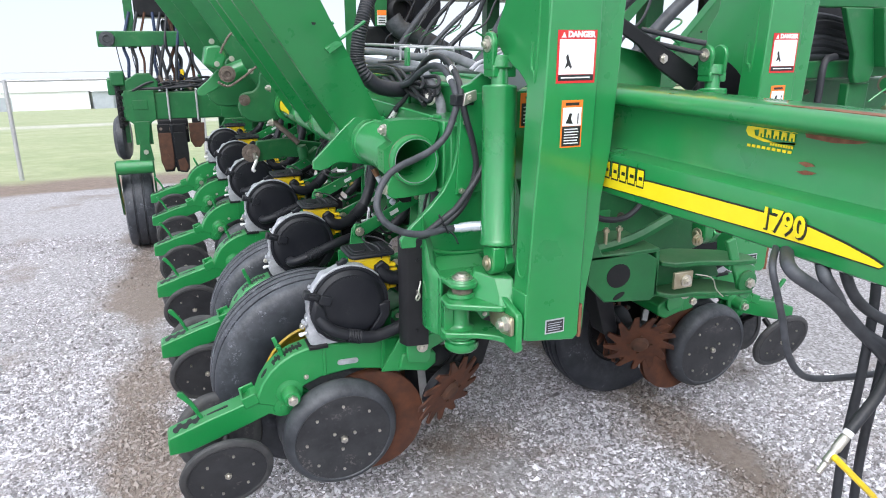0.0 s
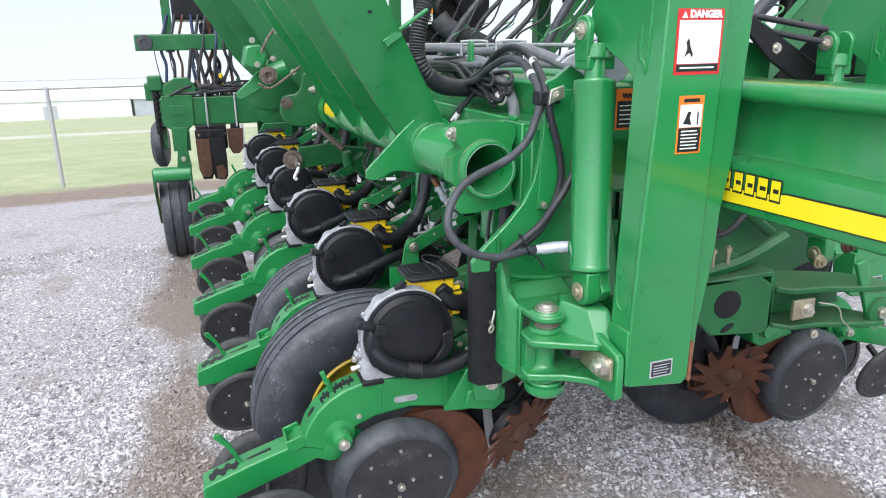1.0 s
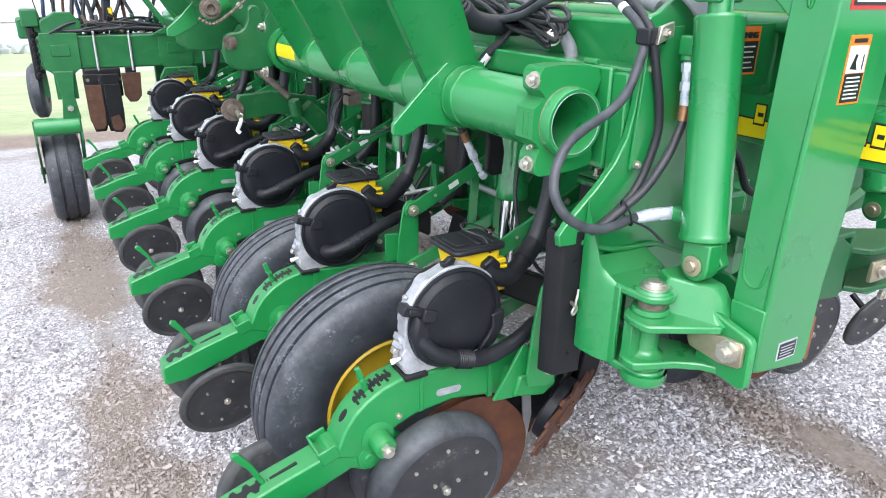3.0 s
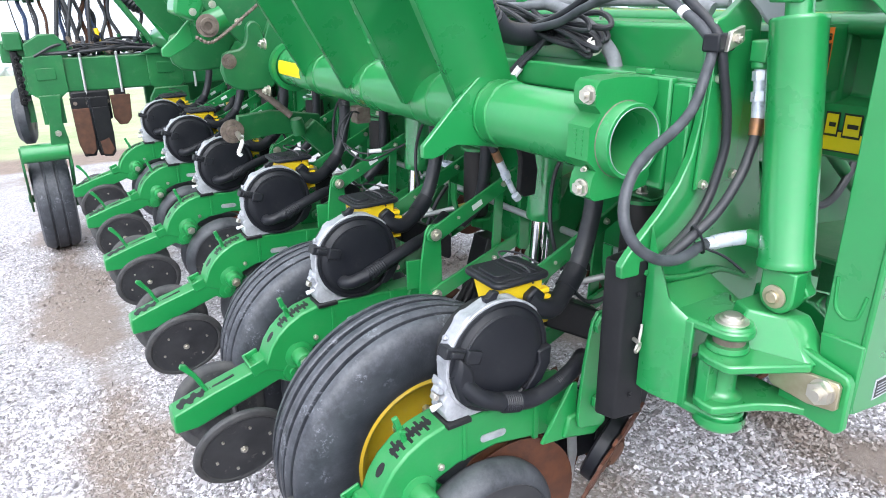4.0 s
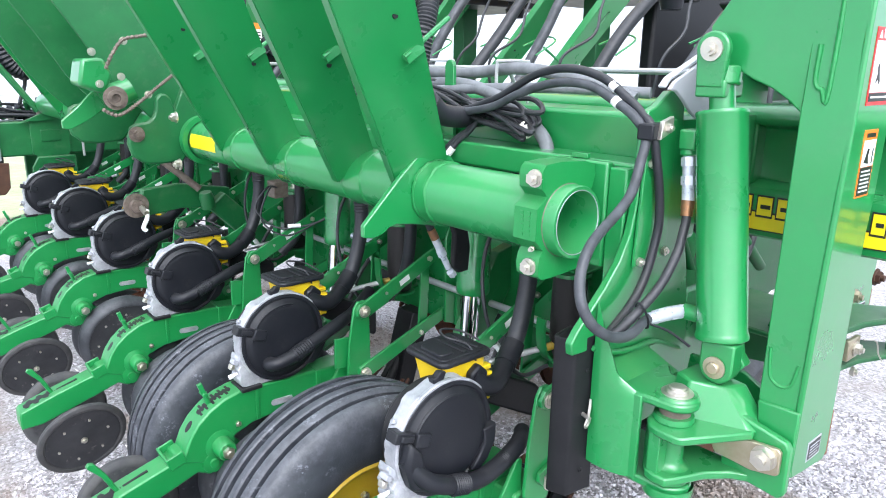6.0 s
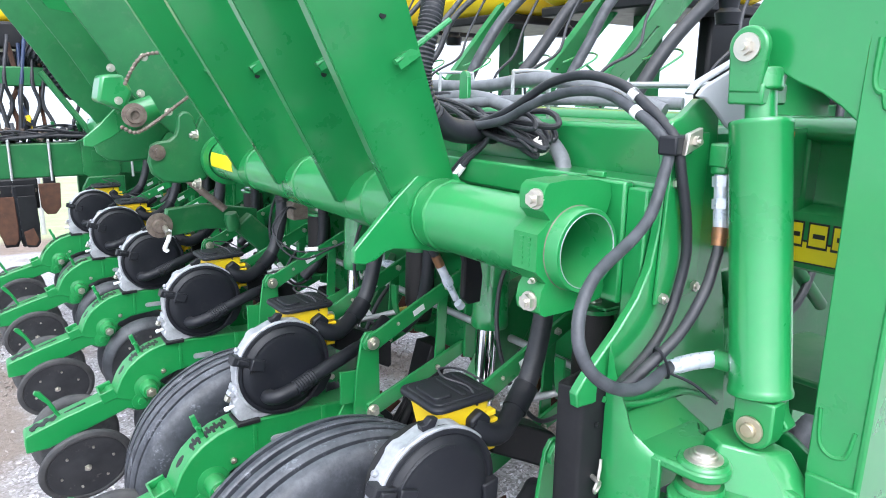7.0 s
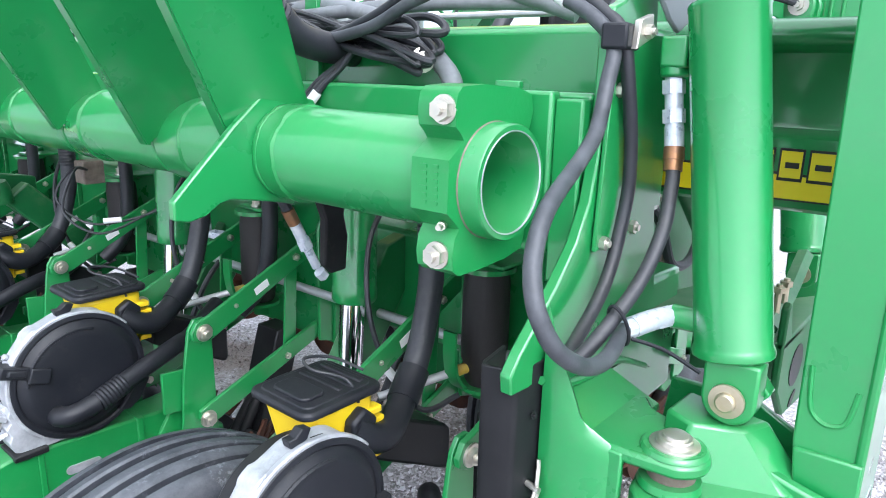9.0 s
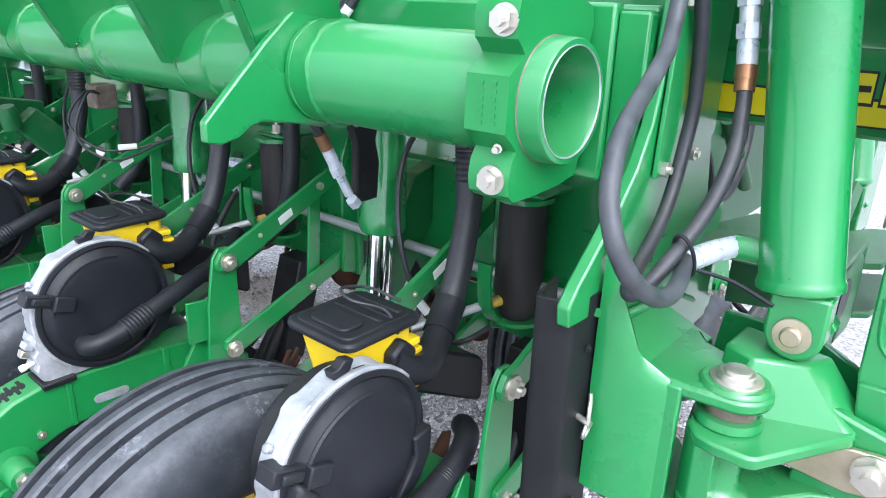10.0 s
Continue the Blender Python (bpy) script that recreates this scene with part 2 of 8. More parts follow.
def finish(bm, name, mat, at, smooth, angle=35):
    bmesh.ops.recalc_face_normals(bm, faces=bm.faces)
    bm.transform(Matrix.Translation(-at))
    me = bpy.data.meshes.new(name)
    bm.to_mesh(me)
    bm.free()
    me.materials.append(mat)
    if smooth:
        me.polygons.foreach_set("use_smooth", [True] * len(me.polygons))
        me.set_sharp_from_angle(angle=radians(angle))
    return me


def part(name, bm, mat, parent, label="", bevel=0.0, smooth=True):
    """One mesh object under a thing or a part; its geometry is given in the place's own metres."""
    at = BASE[parent]
    ob = new(name, finish(bm, name, mat, at, smooth))
    ob.parent = parent
    BASE[ob] = at
    if bevel:
        k = ob.modifiers.new("bevel", "BEVEL")
        k.width, k.segments, k.limit_method, k.angle_limit = bevel, 2, "ANGLE", radians(40)
        k.harden_normals = False
    if label:
        tagged(ob, label)
    return ob


def solid(name, bm, mat, label, category, at=(0, 0, 0), group="", kind="", bevel=0.0, smooth=True):
    """A thing that is one mesh."""
    at = Vector(at)
    ob = new(name, finish(bm, name, mat, at, smooth))
    ob.location = at
    BASE[ob] = at
    if bevel:
        k = ob.modifiers.new("bevel", "BEVEL")
        k.width, k.segments, k.limit_method, k.angle_limit = bevel, 2, "ANGLE", radians(40)
    return tagged(ob, label, category, group, kind)


def B():
    return bmesh.new()


def box(bm, lo, hi, turn=None):
    lo, hi = Vector(lo), Vector(hi)
    m = Matrix.Translation((lo + hi) / 2) @ (turn or Matrix()) @ Matrix.Diagonal((*(hi - lo), 1))
    bmesh.ops.create_cube(bm, size=1, matrix=m)
    return bm


def basis(way):
    way = Vector(way).normalized()
    return way.to_track_quat("Z", "Y").to_matrix().to_4x4()


def rod(bm, a, b, r, r2=None, seg=24, cap=True):
    a, b = Vector(a), Vector(b)
    bmesh.ops.create_cone(bm, cap_ends=cap, segments=seg, radius1=r, radius2=r if r2 is None else r2, depth=(b - a).length,
                          matrix=Matrix.Translation((a + b) / 2) @ basis(b - a))
    return bm


def lathe(bm, a, way, profile, seg=40):
    """A turned body: profile rows of (distance along way, radius)."""
    m = Matrix.Translation(a) @ basis(way)
    rings = []
    for d, r in profile:
        if r < 1e-5:
            rings.append([bm.verts.new(m @ Vector((0, 0, d)))])
        else:
            rings.append([bm.verts.new(m @ Vector((r * math.cos(2 * math.pi * i / seg), r * math.sin(2 * math.pi * i / seg), d))) for i in range(seg)])
    for p, q in zip(rings, rings[1:]):
        for i in range(seg):
            j = (i + 1) % seg
            if len(p) == 1 and len(q) > 1:
                bm.faces.new((p[0], q[i], q[j]))
            elif len(q) == 1 and len(p) > 1:
                bm.faces.new((p[i], p[j], q[0]))
            elif len(p) > 1:
                bm.faces.new((p[i], p[j], q[j], q[i]))
    return bm


def slab(bm, outline, axis, lo, hi):
    """A flat plate: outline in the two other axes (x z for 'y', y z for 'x', x y for 'z'), from lo to hi along axis."""
    put = {"x": lambda u, v, w: (w, u, v), "y": lambda u, v, w: (u, w, v), "z": lambda u, v, w: (u, v, w)}[axis]
    low, top = [[bm.verts.new(put(u, v, w)) for u, v in outline] for w in (lo, hi)]
    bm.faces.new(low)
    bm.faces.new(top[::-1])
    for i in range(len(low)):
        j = (i + 1) % len(low)
        bm.faces.new((low[i], top[i], top[j], low[j]))
    return bm


def rounded(x0, y0, x1, y1, r, n=5):
    """A rectangle with round corners."""
    return arc(x1 - r, y1 - r, r, 0, 90, n) + arc(x0 + r, y1 - r, r, 90, 180, n) + arc(x0 + r, y0 + r, r, 180, 270, n) + arc(x1 - r, y0 + r, r, 270, 360, n)


def ring_plate(outline, cx, cz, r, y0, y1):
    """A plate in the x z plane round a circular hole, from y0 to y1; the outline winds once round the hole."""
    bm = B()
    rows = []
    for y in (y0, y1):
        rim = [bm.verts.new((x, y, z)) for x, z in outline]
        hole = []
        for x, z in outline:
            a = math.atan2(z - cz, x - cx)
            hole.append(bm.verts.new((cx + r * math.cos(a), y, cz + r * math.sin(a))))
        rows.append((rim, hole))
    (a, b), (c, d) = rows
    for i in range(len(outline)):
        j = (i + 1) % len(outline)
        for quad in ((a[i], a[j], b[j], b[i]), (c[i], d[i], d[j], c[j]), (a[i], c[i], c[j], a[j]), (b[i], b[j], d[j], d[i])):
            bm.faces.new(quad)
    return bm


def arc(cx, cy, r, a0, a1, n=10):
    return [(cx + r * math.cos(radians(a0 + (a1 - a0) * i / n)), cy + r * math.sin(radians(a0 + (a1 - a0) * i / n))) for i in range(n + 1)]


def curve(points, n=8):
    """A smooth line through the points (Catmull-Rom)."""
    p = [Vector((*q, 0)) if len(q) == 2 else Vector(q) for q in points]
    p = [p[0] * 2 - p[1]] + p + [p[-1] * 2 - p[-2]]
    out = []
    for a, b, c, d in zip(p, p[1:], p[2:], p[3:]):
        for i in range(n):
            t = i / n
            out.append(0.5 * (2 * b + (c - a) * t + (2 * a - 5 * b + 4 * c - d) * t * t + (3 * b - a - 3 * c + d) * t ** 3))
    return out + [p[-2]]


def strap(points, y0, y1, thick):
    """A bent flat bar: a smooth line in x z, as wide as y0 to y1."""
    line, bm, rows = curve(points, 6), B(), []
    for i, p in enumerate(line):
        way = (line[min(i + 1, len(line) - 1)] - line[max(i - 1, 0)]).normalized() * thick / 2
        rows.append([bm.verts.new(v) for v in ((p.x - way.y, y0, p.y + way.x), (p.x + way.y, y0, p.y - way.x), (p.x + way.y, y1, p.y - way.x), (p.x - way.y, y1, p.y + way.x))])
    for p, q in zip(rows, rows[1:]):
        for k in range(4):
            bm.faces.new((p[k], p[(k + 1) % 4], q[(k + 1) % 4], q[k]))
    bm.faces.new(rows[0][::-1])
    bm.faces.new(rows[-1])
    return bm


def hose(bm, points, r, seg=12, n=8, ribs=0.0, pitch=0.008):
    """A bent pipe or hose along a smooth line; ribs: depth of its corrugation."""
    line = curve(points, n)
    if ribs:
        length, dense = 0.0, [line[0]]
        for a, b in zip(line, line[1:]):
            k = max(1, round((b - a).length / (pitch / 2)))
            dense += [a.lerp(b, (i + 1) / k) for i in range(k)]
        line = dense
    up, rings = None, []
    for i, q in enumerate(line):
        way = (line[min(i + 1, len(line) - 1)] - line[max(i - 1, 0)]).normalized()
        up = way.orthogonal() if up is None else up - way * up.dot(way)
        up.normalize()
        side, rr = way.cross(up), r + (ribs if i % 2 else -ribs)
        rings.append([bm.verts.new(q + rr * (up * math.cos(2 * math.pi * k / seg) + side * math.sin(2 * math.pi * k / seg))) for k in range(seg)])
    for p, q in zip(rings, rings[1:]):
        for k in range(seg):
            bm.faces.new((p[k], p[(k + 1) % seg], q[(k + 1) % seg], q[k]))
    bm.faces.new(rings[0][::-1])
    bm.faces.new(rings[-1])
    return bm


def bolt(bm, at, way, r=0.012, head=0.010, washer=0.0):
    """A hexagon head, on a washer if asked for."""
    at, way = Vector(at), Vector(way).normalized()
    if washer:
        rod(bm, at, at + way * 0.004, washer, seg=20)
        at = at + way * 0.004
    rod(bm, at, at + way * head, r, seg=6)
    rod(bm, at + way * head, at + way * (head + r * 0.5), r * 0.5, seg=10)
    return bm


def letters(name, text, size, mat, parent, place, label="", depth=0.0008, bold=0.0):
    """Raised writing in the built-in font, turned into a mesh; place: its pose, reading along x with y up."""
    c = bpy.data.curves.new(name, "FONT")
    c.body, c.size, c.extrude, c.align_x, c.align_y = text, size, depth, "LEFT", "BOTTOM_BASELINE"
    c.resolution_u = 3
    c.offset = bold
    tmp = new(name, c)
    me = bpy.data.meshes.new_from_object(tmp.evaluated_get(bpy.context.evaluated_depsgraph_get()))
    bpy.data.objects.remove(tmp)
    me.name = name
    me.materials.clear()
    me.materials.append(mat)
    me.transform(Matrix.Translation(-BASE[parent]) @ place)
    ob = new(name, me)
    ob.parent = parent
    BASE[ob] = BASE[parent]
    if label:
        tagged(ob, label)
    return ob
# ---------------------------------------------------------------- ground and distance
def ground_z(y):
    return -0.042 * (y - 2.3) if y < 9 else -0.281 - 0.085 * (y - 9)


def build_ground():
    xs = [-600, -300, -150, -80, -40, -20, -10, -6, -4, -2.5, -1.5, -0.5, 0.5, 1.5, 2.5, 4, 6, 10, 20, 40, 80, 150, 300, 600]
    ys = [-300, -100, -40, -20, -10, -5, -2] + [0.5 * i for i in range(-2, 24)] + [12 + i for i in range(10)] + [24, 28, 34, 42, 55, 75, 100, 140, 200, 300, 450, 700]
    bm = B()
    rows = [[bm.verts.new((x, y, ground_z(y) + 0.018 * noise.noise((x * 0.9, y * 0.9, 0)) * (abs(x) < 12 and -3 < y < 20))) for x in xs] for y in ys]
    for p, q in zip(rows, rows[1:]):
        for i in range(len(xs) - 1):
            bm.faces.new((p[i], p[i + 1], q[i + 1], q[i]))
    solid("ground", bm, GROUND, "gravel yard with muddy patches running out to a grass field", "ground", kind="structure")


def build_gravel():
    """Loose crushed stone: thousands of small uneven chips lying on the yard where the camera passes."""
    rng = np.random.default_rng(5)
    v0 = np.array([(1, 0, 0), (-1, 0, 0), (0, 1, 0), (0, -1, 0), (0.5, 0.4, 0.8), (-0.5, -0.4, 0.8), (0, 0, -1)])
    f0 = np.array([(0, 2, 4), (2, 1, 5), (2, 5, 4), (1, 3, 5), (3, 0, 4), (3, 4, 5), (2, 0, 6), (1, 2, 6), (3, 1, 6), (0, 3, 6)])
    pts = []
    for x0, x1, y0, y1, per in ((-1.6, 3.2, 1.0, 4.2, 7000), (-1.3, 0.6, 1.5, 4.2, 6000), (0.4, 2.8, 1.2, 3.2, 6000), (-2.4, 2.4, 4.2, 7.5, 2600)):
        k = int((x1 - x0) * (y1 - y0) * per)
        pts.append(np.stack([rng.uniform(x0, x1, k), rng.uniform(y0, y1, k)], 1))
    xy = np.concatenate(pts)
    keep = np.array([noise.noise((x * 1.25, y * 1.25, 3.1)) + 0.5 * noise.noise((x * 4, y * 4, 7)) for x, y in xy]) + rng.uniform(-0.35, 0.35, len(xy)) + 0.42 * np.exp(-((xy[:, 0] + 0.17) / 0.18) ** 2) + 0.36 * np.exp(-((xy[:, 0] - 2.04) / 0.20) ** 2) < 0.52
    xy = xy[keep]
    k = len(xy)
    size = np.clip(rng.lognormal(math.log(0.0068), 0.36, k), 0.0045, 0.020)
    form = rng.uniform(0.5, 1.35, (k, 3)) * [1.1, 0.8, 0.62]
    jag = rng.uniform(0.70, 1.25, (k, len(v0), 1))
    turn = rng.uniform(0, 2 * math.pi, k)
    v = v0[None] * form[:, None, :] * jag * size[:, None, None]
    tilt = rng.normal(0, 0.35, (k, 1))
    v[:, :, 2] += v[:, :, 0] * tilt
    c, s = np.cos(turn)[:, None], np.sin(turn)[:, None]
    vx, vy = v[:, :, 0] * c - v[:, :, 1] * s, v[:, :, 0] * s + v[:, :, 1] * c
    gz = np.array([ground_z(y) + 0.018 * noise.noise((x * 0.9, y * 0.9, 0)) for x, y in xy])
    v = np.stack([vx + xy[:, :1], vy + xy[:, 1:], v[:, :, 2] + (gz + size * 0.25)[:, None]], 2).reshape(-1, 3)
    f = (f0[None] + (np.arange(k) * len(v0))[:, None, None]).reshape(-1, 3)
    me = bpy.data.meshes.new("gravel")
    me.from_pydata(v.tolist(), [], f.tolist())
    me.materials.append(PEBBLE)
    tagged(new("gravel", me), "loose grey and white crushed stone scattered on the yard", "gravel", kind="stuff")


def build_fence():
    y = 13.3
    fence = thing("fence", "galvanised pipe fence with a top rail beside the yard", "fence", (-2.1, y, ground_z(y)))
    g = ground_z(y)
    for x in (-14.1, -11.1, -8.1, -5.1, -2.1, 0.9, 3.9, 6.9, 9.9, 12.9):
        part("post", rod(B(), (x, y, g - 0.1), (x, y, g + 1.66), 0.036, seg=14), GALV, fence)
    part("top_rail", rod(B(), (-16, y, g + 1.64), (14, y, g + 1.64), 0.024, seg=12), GALV, fence)
    part("top_wire", rod(B(), (-16, y + 0.12, g + 1.76), (14, y + 0.12, g + 1.76), 0.006, seg=6), GALV, fence)


def build_distance():
    def long_building(name, x0, x1, y, h, wall, label):
        g = ground_z(y)
        t = thing(name, label, "building", ((x0 + x1) / 2, y, g))
        part("wall", box(B(), (x0, y, g - 1), (x1, y + 14, g + h)), wall, t)
        part("roof", slab(B(), [(y - 0.6, g + h), (y + 14.6, g + h), (y + 7, g + h + 2.6)], "x", x0 - 0.5, x1 + 0.5), FAR_WHITE, t)
        for i in range(3 if x1 - x0 > 20 else 0):
            x = x0 + (x1 - x0) * (i + 0.6) / 3.3
            part("door", box(B(), (x, y - 0.06, g), (x + 3.2, y, g + h * 0.72)), FAR_BLUE, t)
    long_building("hangar", -110, -13.5, 200, 4.6, FAR_WHITE, "long pale sheet-metal hangar beyond the grass field")
    long_building("shed", -12.4, -7.8, 196, 4.3, FAR_BLUE, "blue-grey sheet-metal shed beyond the grass field")
    # a low line of trees closes the horizon
    rng = random.Random(4)
    bm = B()
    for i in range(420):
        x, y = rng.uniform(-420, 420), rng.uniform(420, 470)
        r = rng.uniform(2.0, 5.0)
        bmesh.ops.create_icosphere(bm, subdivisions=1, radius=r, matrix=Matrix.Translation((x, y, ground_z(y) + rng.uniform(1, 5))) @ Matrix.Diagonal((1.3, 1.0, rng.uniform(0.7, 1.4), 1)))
    solid("far_woods", bm, GREEN_HAZE, "line of trees on the horizon, coloured pale for haze", "trees", kind="stuff")


# distance haze is put into this pale blue-grey leaf colour
GREEN_HAZE = surface("foliage_with_painted_haze", (0.36, 0.40, 0.40), (0.42, 0.45, 0.45), 0.9, scale=0.05, fine=1, relief=0.0)
build_ground()
build_fence()
build_distance()
# ---------------------------------------------------------------- row units
def wheel_axis(camber, toe=0.0):
    """The outward axis of a wheel on the near side, with its top leaning out by camber and turned by toe, in degrees."""
    return Vector((math.sin(radians(toe)), -math.cos(radians(camber)), -math.sin(radians(camber)))).normalized()


def ring_of_bolts(name, mat, parent, c, way, radius, count, r, head, start=0.0):
    m = Matrix.Translation(c) @ basis(way)
    for i in range(count):
        a = 2 * math.pi * i / count + start
        p = m @ Vector((radius * math.cos(a), radius * math.sin(a), 0))
        part(name, rod(B(), p, p + Vector(way) * head, r, seg=8), mat, parent)


def gauge_wheel(unit, c, way):
    """c: the middle of the outer face."""
    w = part("gauge_wheel", lathe(B(), Vector(c), way, [(-0.098, 0.05), (-0.098, 0.150), (-0.092, 0.182), (-0.075, 0.199), (-0.052, 0.205), (-0.034, 0.2030), (-0.018, 0.197), (-0.007, 0.188), (-0.001, 0.178), (0.000, 0.171), (-0.003, 0.1685)], 56), WHEEL_RUBBER, unit, "worn black rubber gauge wheel tyre")
    part("wheel_face", lathe(B(), Vector(c), way, [(-0.05, 0.169), (-0.004, 0.169), (-0.002, 0.167), (-0.003, 0.155), (-0.004, 0.10), (-0.003, 0.06), (-0.002, 0.030), (-0.002, 0.0)], 56), DISC, w)
    ring_of_bolts("face_bolt", ZINC, w, Vector(c) - Vector(way) * 0.005, way, 0.130, 8, 0.0055, 0.006)
    ring_of_bolts("face_bolt", ZINC, w, Vector(c) - Vector(way) * 0.004, way, 0.042, 3, 0.006, 0.007, 0.4)
    part("hub_bolt", bolt(B(), Vector(c) - Vector(way) * 0.002, way, 0.013, 0.012), ZINC, w)


def closing_wheel(unit, c, way):
    """c: the middle of the outer face."""
    w = part("closing_wheel", lathe(B(), Vector(c), way, [(-0.026, 0.03), (-0.026, 0.120), (-0.008, 0.126), (-0.004, 0.125), (-0.003, 0.121), (-0.005, 0.115), (-0.006, 0.08), (-0.005, 0.036), (-0.003, 0.030), (-0.003, 0.0)], 48), DISC, unit)
    part("rubber_rim", lathe(B(), Vector(c), way, [(-0.030, 0.118), (-0.031, 0.132), (-0.025, 0.144), (-0.014, 0.1495), (-0.006, 0.147), (-0.0015, 0.141), (-0.0005, 0.132), (-0.004, 0.1262), (-0.010, 0.1258)], 48), DUSTY_RUBBER, w, "dusty grey rubber rim")
    ring_of_bolts("face_bolt", ZINC, w, Vector(c) - Vector(way) * 0.006, way, 0.085, 6, 0.0045, 0.006, 0.3)
    part("hub_bolt", bolt(B(), Vector(c) - Vector(way) * 0.004, way, 0.012, 0.008), ZINC, w)


def star_wheel(unit, c, way, teeth=13, r=0.160, thick=0.008):
    """A spiked trash wheel with hooked teeth."""
    way = Vector(way).normalized()
    m = Matrix.Translation(c) @ basis(way)
    ring = []
    for i in range(teeth):
        a = 2 * math.pi * i / teeth
        for da, rr in ((0.0, 0.62), (0.10, 0.72), (0.24, 0.98), (0.33, 1.0), (0.30, 0.86), (0.33, 0.66)):
            ring.append((rr * r * math.cos(a + da * 1.35), rr * r * math.sin(a + da * 1.35)))
    bm = B()
    lo, hi = [[bm.verts.new(m @ Vector((u, v, w))) for u, v in ring] for w in (-thick / 2, thick / 2)]
    c0, c1 = bm.verts.new(m @ Vector((0, 0, -thick / 2))), bm.verts.new(m @ Vector((0, 0, thick / 2)))
    for i in range(len(ring)):
        j = (i + 1) % len(ring)
        bm.faces.new((lo[i], hi[i], hi[j], lo[j]))
        bm.faces.new((c0, lo[j], lo[i]))
        bm.faces.new((c1, hi[i], hi[j]))
    w = part("trash_wheel", bm, RUST, unit, "rusty spiked trash wheel")
    part("hub", lathe(B(), Vector(c), way, [(-0.03, 0.0), (-0.03, 0.032), (0.006, 0.040), (0.018, 0.030), (0.022, 0.012), (0.022, 0.0)], 24), RUST_DARK, w)
    ring_of_bolts("hub_bolt", RUST_DARK, w, Vector(c) + way * 0.006, way, 0.05, 4, 0.006, 0.006)


def row_unit(first):
    """A planter row unit: shank casting, gauge and closing wheels, opener discs, vacuum meter, small hopper and parallel arms."""
    u = thing("row_unit", "green planter row unit with black meter and yellow hopper", "planter unit", (0.62, 2.165, 0.62), "row units of the wing")
    y0, y1 = 2.122, 2.208
    # shank casting with its arched tail
    outline = [(0.300, 0.505)] + [(0.215, 0.535), (0.226, 0.562), (0.244, 0.604), (0.270, 0.640), (0.305, 0.670), (0.350, 0.694), (0.402, 0.707), (0.460, 0.706), (0.60, 0.700), (0.80, 0.690), (0.80, 0.575), (0.70, 0.572), (0.55, 0.600), (0.44, 0.590), (0.385, 0.570), (0.352, 0.548), (0.340, 0.520)]
    frame_ = part("shank", slab(B(), outline, "y", y0, y1), GREEN_CAST, u, bevel=0.006)
    part("rib", slab(B(), [(0.66, 0.575), (0.675, 0.575), (0.675, 0.697), (0.66, 0.699)], "y", y0 - 0.006, y1 + 0.006), GREEN_CAST, frame_, bevel=0.002)
    part("rib", slab(B(), [(0.45, 0.595), (0.462, 0.595), (0.462, 0.709), (0.45, 0.710)], "y", y0 - 0.003, y1 + 0.003), GREEN_CAST, frame_, bevel=0.002)
    part("front_block", slab(B(), [(0.70, 0.60), (0.80, 0.575), (0.84, 0.60), (0.84, 0.64), (0.80, 0.662), (0.715, 0.655)], "y", 2.05, 2.28), GREEN_CAST, u, bevel=0.006)
    for y in (2.060, 2.262):
        part("gusset", slab(B(), [(0.640, 0.600), (0.720, 0.590), (0.745, 0.600), (0.745, 0.740), (0.728, 0.745)], "y", y, y + 0.010), GREEN_CAST, u, bevel=0.002)
    # a black disc on the casting stands for the shaded inside of a hole
    hole = slab(B(), [(0.0110 * math.cos(radians(a)), 0.0185 * math.sin(radians(a))) for a in range(0, 360, 18)], "z", -0.006, 0.0008)
    hole.transform(Matrix.Translation((0.257, 2.165, 0.622)) @ basis((-0.81, 0, 0.585)))
    part("round_hole", hole, BLACK_STEEL, frame_)
    # toothed depth slot on the arch, black plates for its shaded inside; with handle
    ridge = [Vector((x, 0, z)) for x, z in ((0.270, 0.640), (0.305, 0.670), (0.350, 0.694), (0.402, 0.707), (0.43, 0.7065))]
    run, count = 0.004, 0
    for p, q in zip(ridge, ridge[1:]):
        way = (q - p).normalized()
        face = Vector((-way.z, 0, way.x))
        lean = pose(0, 0, 0, 0, -math.degrees(math.atan2(way.z, way.x)), 0)
        while run < (q - p).length and (p + way * run).x < 0.405:
            c = p + way * run - face * 0.0038
            k = 0.006 if count % 2 else -0.006
            if 0.288 < c.x < 0.388 and not 0.312 < c.x < 0.328:
                notch = slab(B(), [(-0.0068, -0.007), (-0.0042, -0.008), (-0.0036, k - 0.019), (0.0036, k - 0.019), (0.0042, -0.008), (0.0068, -0.007), (0.0068, 0.007), (0.0042, 0.008), (0.0036, k + 0.019), (-0.0036, k + 0.019), (-0.0042, 0.008), (-0.0068, 0.007)], "z", -0.005, 0.0048)
                notch.transform(Matrix.Translation((c.x, 2.165, c.z)) @ lean)
                part("depth_notch", notch, BLACK_STEEL, frame_)
            run, count = run + 0.0115, count + 1
        run -= (q - p).length
    h = rod(B(), (0.322, 2.165, 0.672), (0.310, 2.165, 0.716), 0.008, seg=10)
    box(h, (0.300, 2.145, 0.708), (0.316, 2.180, 0.718), pose(0, 0, 0, 0, 25, 0))
    box(h, (0.294, 2.153, 0.714), (0.308, 2.165, 0.750), pose(0, 0, 0, 0, -18, 0))
    part("depth_handle", h, GREEN_CAST, u, bevel=0.002)
